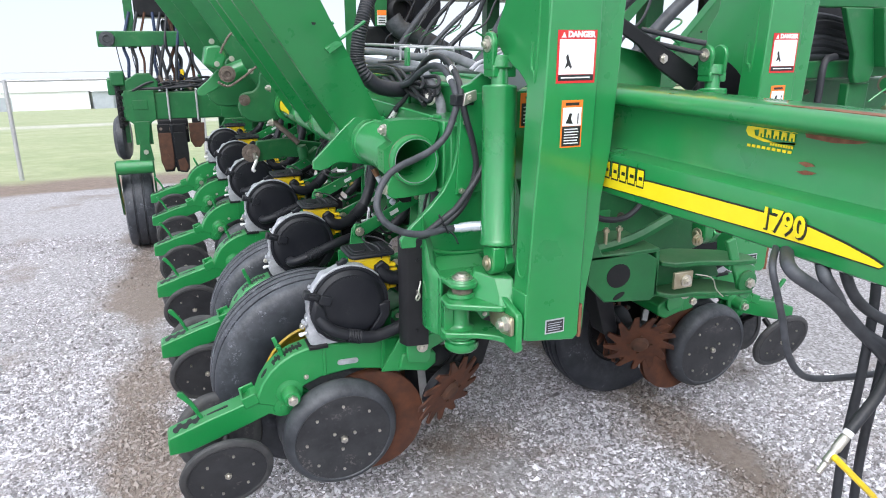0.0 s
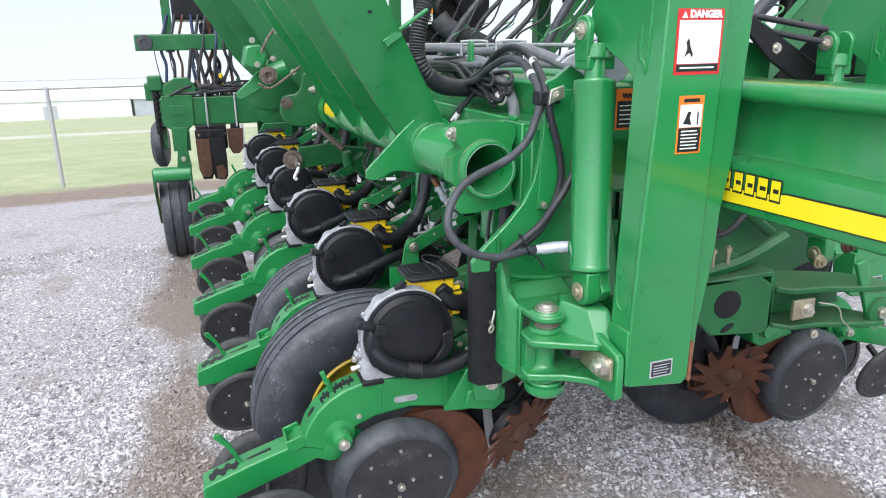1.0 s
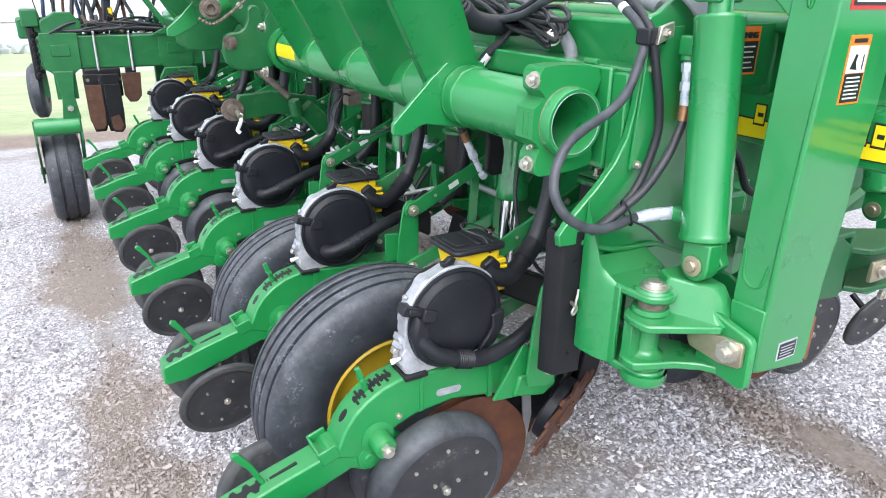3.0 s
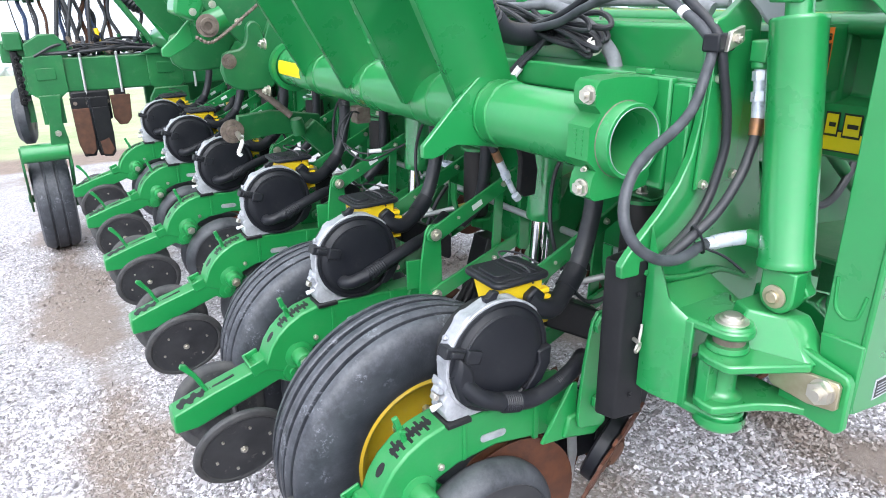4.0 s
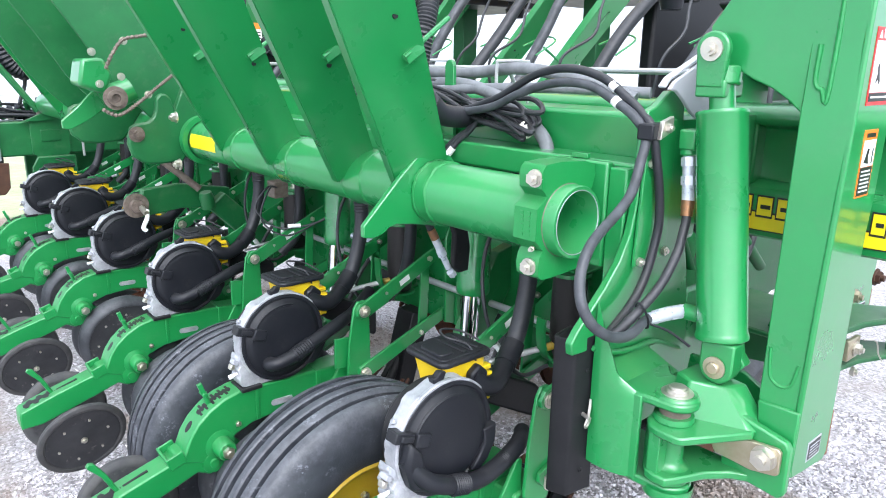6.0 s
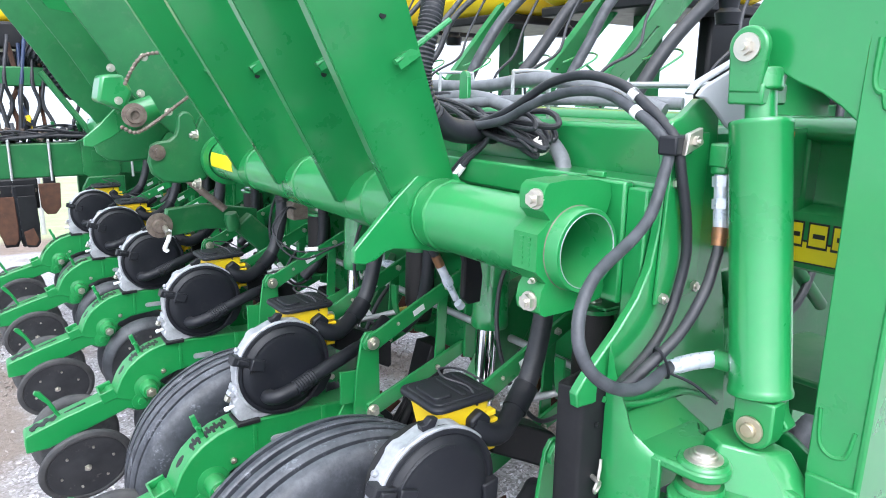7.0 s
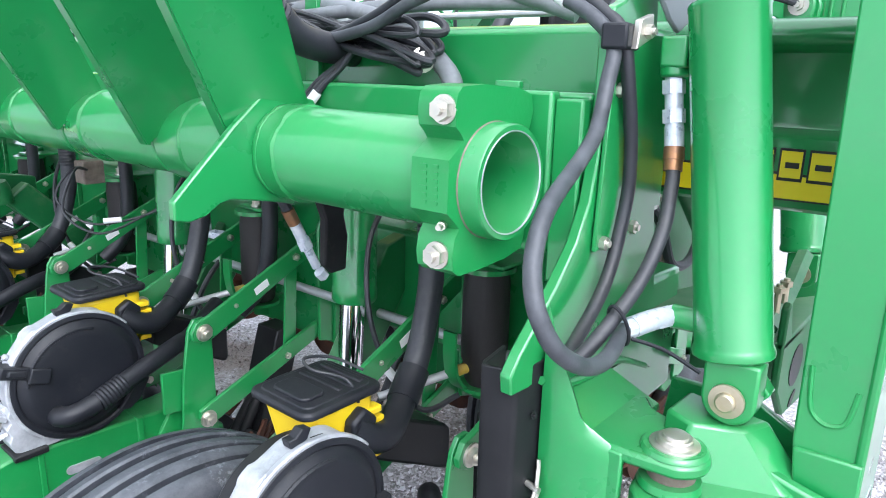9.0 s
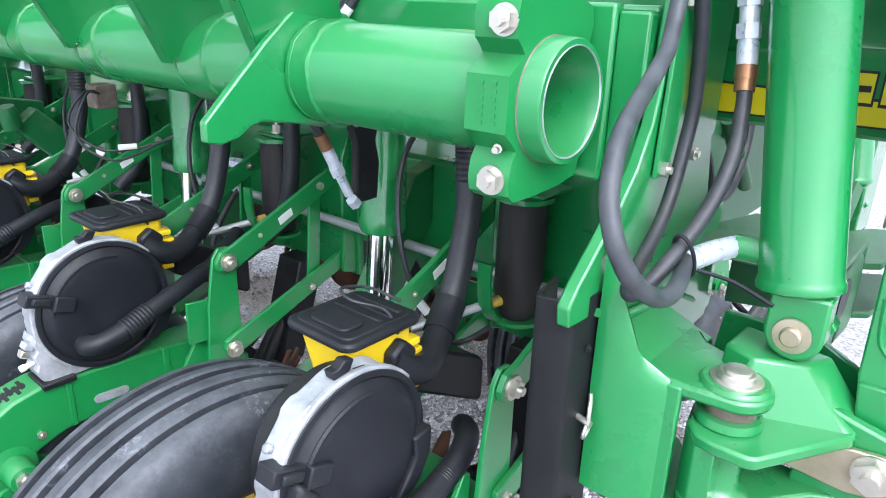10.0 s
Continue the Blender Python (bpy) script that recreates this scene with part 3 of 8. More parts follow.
    # gauge wheel pivot boss
    bm = lathe(B(), Vector((0.331, 2.130, 0.556)), (0, -1, 0), [(0, 0.047), (0.010, 0.045), (0.015, 0.030), (0.058, 0.0285), (0.063, 0.025), (0.063, 0.0)], 32)
    part("pivot_boss", bm, GREEN_CAST, frame_)
    part("pivot_bolt", bolt(B(), (0.331, 2.067, 0.555), (0, -1, 0), 0.018, 0.012), ZINC, u)
    part("shank_bolt", bolt(B(), (0.390, y0, 0.603), (0, -1, 0), 0.009, 0.006), ZINC, frame_)
    part("name_plate", slab(B(), arc(0.51, 0.634, 0.010, 90, 270, 5) + arc(0.565, 0.632, 0.010, -90, 90, 5), "y", y0 - 0.003, y0), ALU, u)
    part("gauge_arm", slab(B(), [(0.30, 0.57), (0.36, 0.575), (0.52, 0.40), (0.52, 0.345), (0.47, 0.345), (0.30, 0.51)], "y", 2.156, 2.174), GREEN_CAST, u, bevel=0.004)
    # closing wheel arm with notched slots and a lever
    tail = part("closing_arm", slab(B(), [(0.318, 0.528), (0.285, 0.548), (0.235, 0.566), (0.205, 0.560), (0.195, 0.545), (0.06, 0.508), (-0.062, 0.468), (-0.066, 0.455), (-0.066, 0.405), (0.0, 0.405), (0.19, 0.462), (0.26, 0.486), (0.295, 0.466), (0.330, 0.478), (0.335, 0.510)], "y", 2.126, 2.204), GREEN_CAST, u, bevel=0.005)
    part("pivot_boss", lathe(B(), Vector((0.308, 2.126, 0.505)), (0, -1, 0), [(0, 0.034), (0.006, 0.032), (0.008, 0.015), (0.014, 0.013), (0.014, 0)], 24), GREEN_CAST, tail)
    turn = pose(0, 0, 0, 0, -17.5, 0)
    # both slots are black pieces on the arm, painted for the shade inside
    s = box(B(), (0.055, 2.158, 0.4985), (0.135, 2.168, 0.5185), turn)
    part("long_slot", s, BLACK_STEEL, tail)
    near_ = [(-0.052, -0.006), (-0.046, -0.022), (-0.036, -0.024), (-0.030, -0.010), (-0.022, -0.008), (-0.014, -0.024), (-0.004, -0.026), (0.002, -0.010), (0.012, -0.008), (0.020, -0.022), (0.030, -0.023), (0.036, -0.008), (0.042, -0.006)]
    far_ = [(-0.050, 0.010), (-0.040, 0.012), (-0.034, 0.024), (-0.024, 0.025), (-0.018, 0.011), (-0.006, 0.010), (0.000, 0.024), (0.010, 0.025), (0.016, 0.010), (0.028, 0.010), (0.034, 0.020), (0.042, 0.018), (0.043, 0.006)]
    s = slab(B(), near_ + far_[::-1], "z", -0.008, 0.0012)
    s.transform(Matrix.Translation((-0.0616, 2.165, 0.4690)) @ turn @ Matrix.Translation((0.066, 0, 0)))
    part("notched_slot", s, BLACK_STEEL, tail)
    s = rod(B(), (0.046, 2.163, 0.500), (0.020, 2.163, 0.552), 0.0065, seg=10)
    slab(s, [(0.030, 0.528), (0.038, 0.534), (0.022, 0.566), (-0.004, 0.606), (-0.018, 0.610), (-0.024, 0.600), (0.008, 0.562)], "y", 2.156, 2.170)
    part("closing_lever", s, GREEN_CAST, u, bevel=0.002)
    rim = B()
    for lo, hi in (((0.176, 2.123, 0.528), (0.184, 2.207, 0.562)), ((0.176, 2.120, 0.530), (0.226, 2.128, 0.570)), ((0.176, 2.202, 0.530), (0.226, 2.210, 0.570))):
        box(rim, lo, hi, turn)
    part("tail_collar", rim, GREEN_CAST, tail, bevel=0.003)
    for s in (1, -1):
        y = 2.165 - s * 0.141
        ax = wheel_axis(17)
        ax = Vector((0.05, ax.y * s, ax.z))
        closing_wheel(u, (0.102, y, 0.351), ax.normalized())
        part("closing_axle", rod(B(), (0.102, y + s * 0.012, 0.352), (0.112, 2.165 - s * 0.03, 0.43), 0.013, seg=12), BLACK_STEEL, u)
        g = Vector((0.0, -s * math.cos(radians(5)), -math.sin(radians(5))))
        gauge_wheel(u, (0.497, 2.165 - s * 0.105, 0.371), g)
        d = Vector((0.05 * -s, -s, 0)).normalized()
        part("opener_disc", lathe(B(), Vector((0.625, 2.165 - s * 0.013, 0.362)), d, [(-0.002, 0.0), (-0.002, 0.196), (0.0015, 0.198), (0.003, 0.185), (0.003, 0.05), (0.012, 0.045), (0.012, 0.0)], 56), RUST, u, "rusty opener disc")
        lean = Vector((0.389, -s * 0.855, -0.342)).normalized()
        hub = Vector((0.902, 2.165 - s * 0.090, 0.4675))
        star_wheel(u, hub, lean, r=0.155)
        part("depth_band", lathe(B(), hub, lean, [(-0.046, 0.0), (-0.046, 0.090), (-0.040, 0.100), (-0.012, 0.102), (-0.007, 0.096), (-0.006, 0.0)], 40), BLACK, u, "black depth band on the trash wheel")
        part("trash_arm", hose(B(), [hub - lean * 0.040, (0.935, 2.165 - s * 0.022, 0.50), (0.985, 2.165 - s * 0.014, 0.57), (1.06, 2.165 - s * 0.010, 0.68)], 0.016, 12), BLACK_STEEL, u)
    part("trash_bracket", slab(B(), [(0.98, 0.50), (1.06, 0.52), (1.12, 0.72), (1.12, 0.80), (1.06, 0.80), (1.02, 0.66)], "y", 2.12, 2.21), BLACK_STEEL, u, bevel=0.004)
    part("scraper", slab(B(), [(0.80, 0.60), (0.83, 0.58), (0.845, 0.44), (0.825, 0.30), (0.815, 0.44)], "y", 2.150, 2.156), GALV, u)
    # vacuum meter
    c = Vector((0.550, 2.200, 0.842))
    part("meter_back", lathe(B(), c, (0, -1, 0), [(-0.03, 0.0), (-0.03, 0.095), (0.0, 0.122), (0.068, 0.126), (0.072, 0.134), (0.076, 0.134)], 56), BLACK_STEEL, u, "black rear half of the seed meter")
    wave = lambda a: 0.1400 + 0.0016 * math.sin(a * 0.21) + (0.004 if 118 < a < 132 or 168 < a < 178 else 0.0)
    outer = [(c.x + wave(a) * math.cos(radians(a)), c.z + wave(a) * math.sin(radians(a))) for a in range(62, 222, 4)]
    hb = slab(B(), outer + arc(c.x, c.z, 0.122, 218, 62, 24), "y", 2.124, 2.164)
    slab(hb, arc(c.x, c.z, 0.1430, 40, 232, 40) + arc(c.x, c.z, 0.134, 232, 40, 40), "y", 2.118, 2.129)
    slab(hb, [(0.440, 0.790), (0.412, 0.812), (0.406, 0.796), (0.411, 0.782), (0.402, 0.770), (0.410, 0.752), (0.404, 0.738), (0.412, 0.716), (0.43, 0.708), (0.505, 0.708), (0.56, 0.716), (0.50, 0.75)], "y", 2.124, 2.184)
    for a in (150, 196):
        k = radians(a)
        rod(hb, (c.x + 0.140 * math.cos(k), 2.150, c.z + 0.140 * math.sin(k)), (c.x + 0.150 * math.cos(k), 2.150, c.z + 0.150 * math.sin(k)), 0.007, seg=10)
    box(hb, (0.392, 2.132, 0.786), (0.410, 2.158, 0.800), pose(0, 0, 0, 0, 30, 0))
    meter = part("meter_housing", hb, ALU, u, "grey cast aluminium seed meter housing", bevel=0.0025)
    part("top_clip", slab(B(), [(0.520, 0.980), (0.548, 0.984), (0.556, 1.000), (0.540, 1.004), (0.528, 0.994), (0.516, 0.994)], "y", 2.128, 2.146), BLACK, meter, bevel=0.002)
    part("meter_base", box(B(), (0.405, 2.110, 0.701), (0.470, 2.190, 0.713)), BLACK_STEEL, u, bevel=0.002)
    part("meter_knob", lathe(B(), Vector((0.392, 2.142, 0.752)), (-1, 0, -0.2), [(-0.015, 0.004), (0.0, 0.006), (0.004, 0.0075), (0.012, 0.007), (0.014, 0.0)], 14), WHITE, meter)
    part("meter_window", box(B(), (0.384, 2.134, 0.772), (0.398, 2.154, 0.788), pose(0, 0, 0, 0, 20, 0)), ZINC, meter, bevel=0.003)
    cover = part("meter_cover", lathe(B(), Vector((0.552, 2.126, 0.842)), (0, -1, 0), [(-0.01, 0.139), (0.004, 0.139), (0.010, 0.136), (0.011, 0.128), (0.007, 0.124), (0.010, 0.118), (0.017, 0.112), (0.021, 0.104), (0.022, 0.092), (0.021, 0.04), (0.021, 0.0)], 72), BLACK, u, "round black plastic vacuum meter cover")
    rib = B()
    for i in range(14):
        a0, a1 = radians(75 + i * 7), radians(75 + i * 7 + 7)
        p, q = [Vector((0.552 + 0.108 * math.cos(a), 2.106, 0.842 + 0.108 * math.sin(a))) for a in (a0, a1)]
        rod(rib, p, q, 0.0045, seg=6)
    part("cover_rib", rib, BLACK, cover)
    latch = B()
    box(latch, (0.398, 2.106, 0.876), (0.466, 2.142, 0.902), pose(0, 0, 0, 0, 18, 0))
    box(latch, (0.446, 2.094, 0.860), (0.486, 2.116, 0.892), pose(0, 0, 0, 0, 18, 0))
    box(latch, (0.410, 2.099, 0.884), (0.444, 2.110, 0.898), pose(0, 0, 0, 0, 18, 0))
    part("latch", latch, BLACK, cover, bevel=0.003)
    part("cover_lug", slab(B(), [(0.650, 0.835), (0.690, 0.842), (0.688, 0.795), (0.665, 0.755), (0.640, 0.738), (0.615, 0.742), (0.640, 0.775), (0.655, 0.80)], "y", 2.098, 2.130), BLACK, cover, bevel=0.004)
    # vacuum hose
    if first:
        elbow = [(0.432, 2.118, 0.840), (0.448, 2.100, 0.805), (0.480, 2.084, 0.774), (0.530, 2.078, 0.750)]
        run = [(0.530, 2.078, 0.750), (0.575, 2.076, 0.738), (0.625, 2.077, 0.731), (0.690, 2.079, 0.743), (0.745, 2.084, 0.762), (0.790, 2.105, 0.768), (0.840, 2.15, 0.74), (0.90, 2.20, 0.69)]
        part("cover_duct", slab(B(), [(0.430, 0.885), (0.415, 0.83), (0.432, 0.768), (0.478, 0.745), (0.54, 0.726), (0.55, 0.756), (0.50, 0.780), (0.470, 0.80), (0.462, 0.85)], "y", 2.088, 2.128), BLACK, cover, bevel=0.010)
    else:
        elbow = [(0.493, 2.118, 0.778), (0.493, 2.092, 0.778), (0.515, 2.074, 0.783), (0.560, 2.070, 0.795)]
        run = [(0.560, 2.070, 0.795), (0.620, 2.074, 0.818), (0.700, 2.086, 0.842), (0.770, 2.115, 0.850), (0.84, 2.17, 0.842), (0.95, 2.23, 0.88)]
    part("hose_elbow", hose(B(), elbow, 0.021, 16), BLACK, cover)
    part("hose_cuff", hose(B(), [Vector(run[0]).lerp(Vector(run[1]), k) for k in (0, 0.5, 1.0)], 0.0235 if not first else 0.0240, 16, ribs=0.0010, pitch=0.006), BLACK, cover)
    part("vacuum_hose", hose(B(), run, 0.0212 if first else 0.0205, 16, ribs=0.0004, pitch=0.006), BLACK, u)
    # mini hopper
    bm = B()
    lo, hi = [[bm.verts.new(p) for p in q] for q in (((0.615, 2.180, 0.845), (0.720, 2.180, 0.845), (0.720, 2.275, 0.845), (0.615, 2.275, 0.845)), ((0.589, 2.172, 0.985), (0.722, 2.172, 0.985), (0.722, 2.296, 0.985), (0.589, 2.296, 0.985)))]
    bm.faces.new(lo), bm.faces.new(hi[::-1])
    for i in range(4):
        bm.faces.new((lo[i], lo[(i + 1) % 4], hi[(i + 1) % 4], hi[i]))
    hopper = part("mini_hopper", bm, YELLOW, u, "yellow plastic mini seed hopper", bevel=0.012)
    teeth = B()
    for i in range(5):
        box(teeth, (0.709, 2.168, 0.862 + i * 0.020), (0.736 + 0.006 * (i % 2), 2.190, 0.874 + i * 0.020))
    part("coupler", teeth, YELLOW, hopper, bevel=0.002)
    lid = part("hopper_lid", slab(B(), rounded(0.570, 2.158, 0.734, 2.306, 0.022), "z", 0.984, 0.998), BLACK, u, "black plastic hopper lid", bevel=0.005)
    bm = slab(B(), rounded(0.583, 2.172, 0.722, 2.294, 0.016), "z", 0.995, 1.0005)
    slab(bm, rounded(0.592, 2.190, 0.639, 2.272, 0.014), "z", 0.998, 1.0060)
    for k in range(3):
        box(bm, (0.656 + 0.022 * k, 2.184, 0.999), (0.667 + 0.022 * k, 2.282, 1.0035))
    part("lid_panel", bm, BLACK, lid, bevel=0.003)
    part("lid_wire", hose(B(), [(0.686, 2.170, 0.975), (0.677, 2.190, 1.012), (0.639, 2.225, 1.030), (0.653, 2.262, 1.034), (0.705, 2.255, 1.022), (0.739, 2.215, 1.000)], 0.0026, 8), HOSE, lid)
    part("feed_flange", slab(B(), [(0.652, 0.908), (0.698, 0.900), (0.710, 0.948), (0.684, 0.972), (0.656, 0.955)], "y", 2.150, 2.174), BLACK, u, bevel=0.006)
    part("flange_screw", bolt(B(), (0.666, 2.150, 0.936), (0, -1, 0), 0.006, 0.004), ZINC, u)
    part("feed_elbow", hose(B(), [(0.668, 2.168, 0.938), (0.694, 2.156, 0.915), (0.735, 2.158, 0.903), (0.782, 2.178, 0.914), (0.822, 2.195, 0.938)], 0.025, 18), BLACK, u)
    part("feed_cuff", hose(B(), [(0.806, 2.188, 0.926), (0.832, 2.198, 0.944), (0.856, 2.205, 0.966)], 0.0285, 18), BLACK, u)
    part("feed_hose", hose(B(), [(0.846, 2.202, 0.956), (0.872, 2.208, 0.998), (0.892, 2.212, 1.050), (0.910, 2.216, 1.120), (0.916, 2.222, 1.180)], 0.0235, 16), HOSE, u)
    part("feed_riser", hose(B(), [(0.915, 2.221, 1.170), (0.916, 2.228, 1.25), (0.912, 2.24, 1.34), (0.905, 2.26, 1.42)], 0.0245, 14, ribs=0.0009, pitch=0.008), HOSE, u, "corrugated black hose")
    if not first:
        part("vacuum_riser", hose(B(), [(0.98, 2.175, 0.86), (1.035, 2.150, 0.93), (1.050, 2.130, 1.04), (1.050, 2.122, 1.18), (1.040, 2.13, 1.30)], 0.021, 14), HOSE, u)
    # drive box behind the hopper
    part("drive_box", slab(B(), [(0.750, 0.832), (0.945, 0.725), (0.955, 0.735), (0.955, 0.812), (0.94, 0.826), (0.765, 0.913), (0.750, 0.905)], "y", 2.195, 2.285), BLACK_STEEL, u, bevel=0.006)
    # parallel arms
    for y in (2.016, 2.302):
        up = [(0.752, 0.905), (0.765, 0.928), (0.795, 0.936), (1.150, 1.100), (1.165, 1.060), (0.805, 0.882), (0.775, 0.878), (0.755, 0.888)]
        a = part("parallel_arm", slab(B(), up, "y", y, y + 0.012), GREEN, u, bevel=0.002)
        part("arm_sticker", slab(B(), [(0.925, 0.957), (0.963, 0.975), (0.957, 0.992), (0.919, 0.974)], "y", y - 0.0015, y), WHITE, a)
        part("arm_bolt", bolt(B(), (1.045, y, 1.030), (0, -1, 0), 0.010, 0.008), ZINC, a)
        part("arm_bolt", bolt(B(), (0.868, y, 0.945), (0, -1, 0), 0.006, 0.003), ZINC, a)
        low = [(0.760, 0.690), (0.775, 0.672), (0.800, 0.674), (1.150, 0.812), (1.160, 0.846), (1.140, 0.852), (0.785, 0.722), (0.762, 0.712)]
        a = part("parallel_arm", slab(B(), low, "y", y, y + 0.012), GREEN, u, bevel=0.002)
        part("arm_bolt", bolt(B(), (1.010, y, 0.776), (0, -1, 0), 0.009, 0.007), ZINC, a)
        part("arm_bolt", bolt(B(), (0.785, y, 0.695), (0, -1, 0), 0.010, 0.007), ZINC, a)
        part("rear_link", slab(B(), [(0.722, 0.672), (0.728, 0.634), (0.800, 0.618), (0.812, 0.640), (0.808, 0.912), (0.790, 0.934), (0.765, 0.934), (0.750, 0.912), (0.732, 0.80)], "y", y + 0.012, y + 0.022), GREEN, u, bevel=0.002)
        part("pivot_bolt", bolt(B(), (0.782, y, 0.902), (0, -1, 0), 0.015, 0.009, 0.020), ZINC, u)
        part("middle_link", slab(B(), [(1.012, 0.778), (1.050, 0.792), (1.062, 1.040), (1.026, 1.026)], "y", y + 0.014, y + 0.022), GREEN, u, bevel=0.002)
        if not first:
            part("side_lug", slab(B(), [(0.690, 0.720), (0.745, 0.715), (0.745, 0.815), (0.690, 0.820)], "y", y + 0.030, y + 0.040), GREEN, u, bevel=0.002)
        part("head_plate", slab(B(), [(1.110, 0.790), (1.175, 0.770), (1.175, 1.150), (1.130, 1.140), (1.110, 1.09)], "y", y - 0.012, y), GREEN, u, bevel=0.003)
    part("mounting_plate", box(B(), (1.155, 1.995, 0.77), (1.172, 2.335, 1.16)), GREEN, u, bevel=0.002)
    part("front_pin", bolt(B(), (0.764, 1.990, 0.705), (0, -1, 0), 0.016, 0.010, 0.02), ZINC, u)
    part("spring_rod", rod(B(), (0.88, 2.32, 0.862), (1.02, 2.23, 0.902), 0.009, seg=12), GALV, u)
    part("rod_tip", rod(B(), (1.01, 2.236, 0.899), (1.035, 2.22, 0.906), 0.0115, seg=12), YELLOW_RIM, u)
    # air bag down-force spring
    bag = part("air_bag", lathe(B(), Vector((1.070, 2.205, 0.868)), (0, 0, 1), [(0, 0.0), (0, 0.034), (0.010, 0.039), (0.030, 0.041), (0.046, 0.043), (0.056, 0.048), (0.080, 0.0485), (0.205, 0.0475), (0.228, 0.046), (0.240, 0.042), (0.244, 0.0)], 36), BAG, u, "black rubber air bag spring")
    part("bag_cap", lathe(B(), Vector((1.070, 2.205, 1.111)), (0, 0, 1), [(0, 0.0), (0, 0.058), (0.010, 0.058), (0.010, 0.0)], 24), GREEN, bag)
    part("bag_plate", slab(B(), [(1.045, 2.150), (1.16, 2.150), (1.16, 2.26), (1.045, 2.26)], "z", 1.1215, 1.130), GREEN, bag, bevel=0.003)
    part("bag_bolt", bolt(B(), (1.070, 2.205, 1.130), (0, 0, 1), 0.012, 0.016, 0.016), ZINC, bag)
    part("bag_bracket", strap([(0.985, 0.995), (0.986, 0.940), (1.000, 0.890), (1.040, 0.856), (1.100, 0.850), (1.160, 0.862)], 2.212, 2.242, 0.007), GREEN, u)
    part("bag_foot", lathe(B(), Vector((1.070, 2.205, 0.858)), (0, 0, 1), [(0, 0.0), (0, 0.050), (0.008, 0.050), (0.008, 0.0)], 24), GREEN, bag)
    return u


PITCH = 0.763
unit = row_unit(True)
plain = row_unit(False)
plain.location.y += PITCH
base = Vector(plain.location)
for k in range(2, 6):
    copy_thing(plain, Matrix.Translation(base + Vector((0, PITCH * (k - 1), 0))))
# units of the other wing face the other way
for k in range(0, 4):
    w = copy_thing(plain, Matrix.Translation((2.732 - base.x, base.y + 0.085 + PITCH * (k - 1), base.z - 0.02)) @ Matrix.Diagonal((-1, 1, 1, 1)))
    tagged(w, "green planter row unit of the opposite wing", group="row units of the opposite wing")


# ---------------------------------------------------------------- wing wheels
def wing_wheel(y, rim_paint=YELLOW_RIM):
    c = Vector((0.480, y, 0.490))
    w = thing("implement_wheel", "worn ribbed rubber implement tyre on a yellow rim", "wheel", c, "wing wheels")
    R, prof = 0.380, [(-0.085, 0.195), (-0.098, 0.215), (-0.108, 0.260), (-0.110, 0.305), (-0.104, 0.340), (-0.094, 0.358), (-0.084, 0.366)]
    for g in (-0.062, -0.021, 0.021, 0.062):
        prof += [(g - 0.0075, R - 0.005 - abs(g) * 0.10), (g - 0.0055, R - 0.026 - abs(g) * 0.1), (g + 0.0055, R - 0.026 - abs(g) * 0.1), (g + 0.0075, R - 0.005 - abs(g) * 0.10)]
        if g < 0.06:
            prof += [(g + 0.012, R - 0.002 - abs(g) * 0.08), (g + 0.029, R - 0.002 - abs(g + 0.041) * 0.08)]
    prof += [(0.084, 0.366), (0.094, 0.358), (0.104, 0.340), (0.110, 0.305), (0.108, 0.260), (0.098, 0.215), (0.085, 0.195)]
    part("tyre", lathe(B(), c, (0, 1, 0), prof, 96), RUBBER, w)
    rim = part("rim", lathe(B(), c, (0, 1, 0), [(-0.085, 0.20), (-0.090, 0.205), (-0.094, 0.196), (-0.086, 0.186), (-0.055, 0.182), (-0.045, 0.160), (-0.030, 0.150), (-0.028, 0.075), (-0.034, 0.0)], 56), rim_paint, w)
    part("rim_back", lathe(B(), c, (0, 1, 0), [(0.085, 0.20), (0.090, 0.205), (0.086, 0.186), (-0.045, 0.170)], 56), rim_paint, rim)
    part("hub", lathe(B(), c, (0, -1, 0), [(0.0, 0.06), (0.045, 0.055), (0.06, 0.04), (0.075, 0.034), (0.078, 0.0)], 28), GREEN_DARK, rim)
    for i in range(5):
        a = 2 * math.pi * i / 5
        p = c + Vector((0.082 * math.cos(a), -0.028, 0.082 * math.sin(a)))
        part("wheel_nut", bolt(B(), p, (0, -1, 0), 0.011, 0.012), ZINC, rim)
    part("wheel_arm", slab(B(), [(0.44, 0.45), (0.52, 0.44), (0.98, 0.66), (1.20, 0.98), (1.20, 1.10), (1.12, 1.08), (0.92, 0.76), (0.46, 0.54)], "y", y + 0.118, y + 0.160), GREEN_DARK, w, bevel=0.004)
    part("axle", rod(B(), (0.48, y - 0.02, 0.49), (0.48, y + 0.16, 0.49), 0.030, seg=16), GREEN_DARK, w)
    return w


near_wheel = wing_wheel(2.405)
near_wheel.location += Vector((-0.008, 0.0, 0.014))
second_wheel = wing_wheel(2.405 + PITCH)
second_wheel.location += Vector((0.050, -0.005, -0.063))


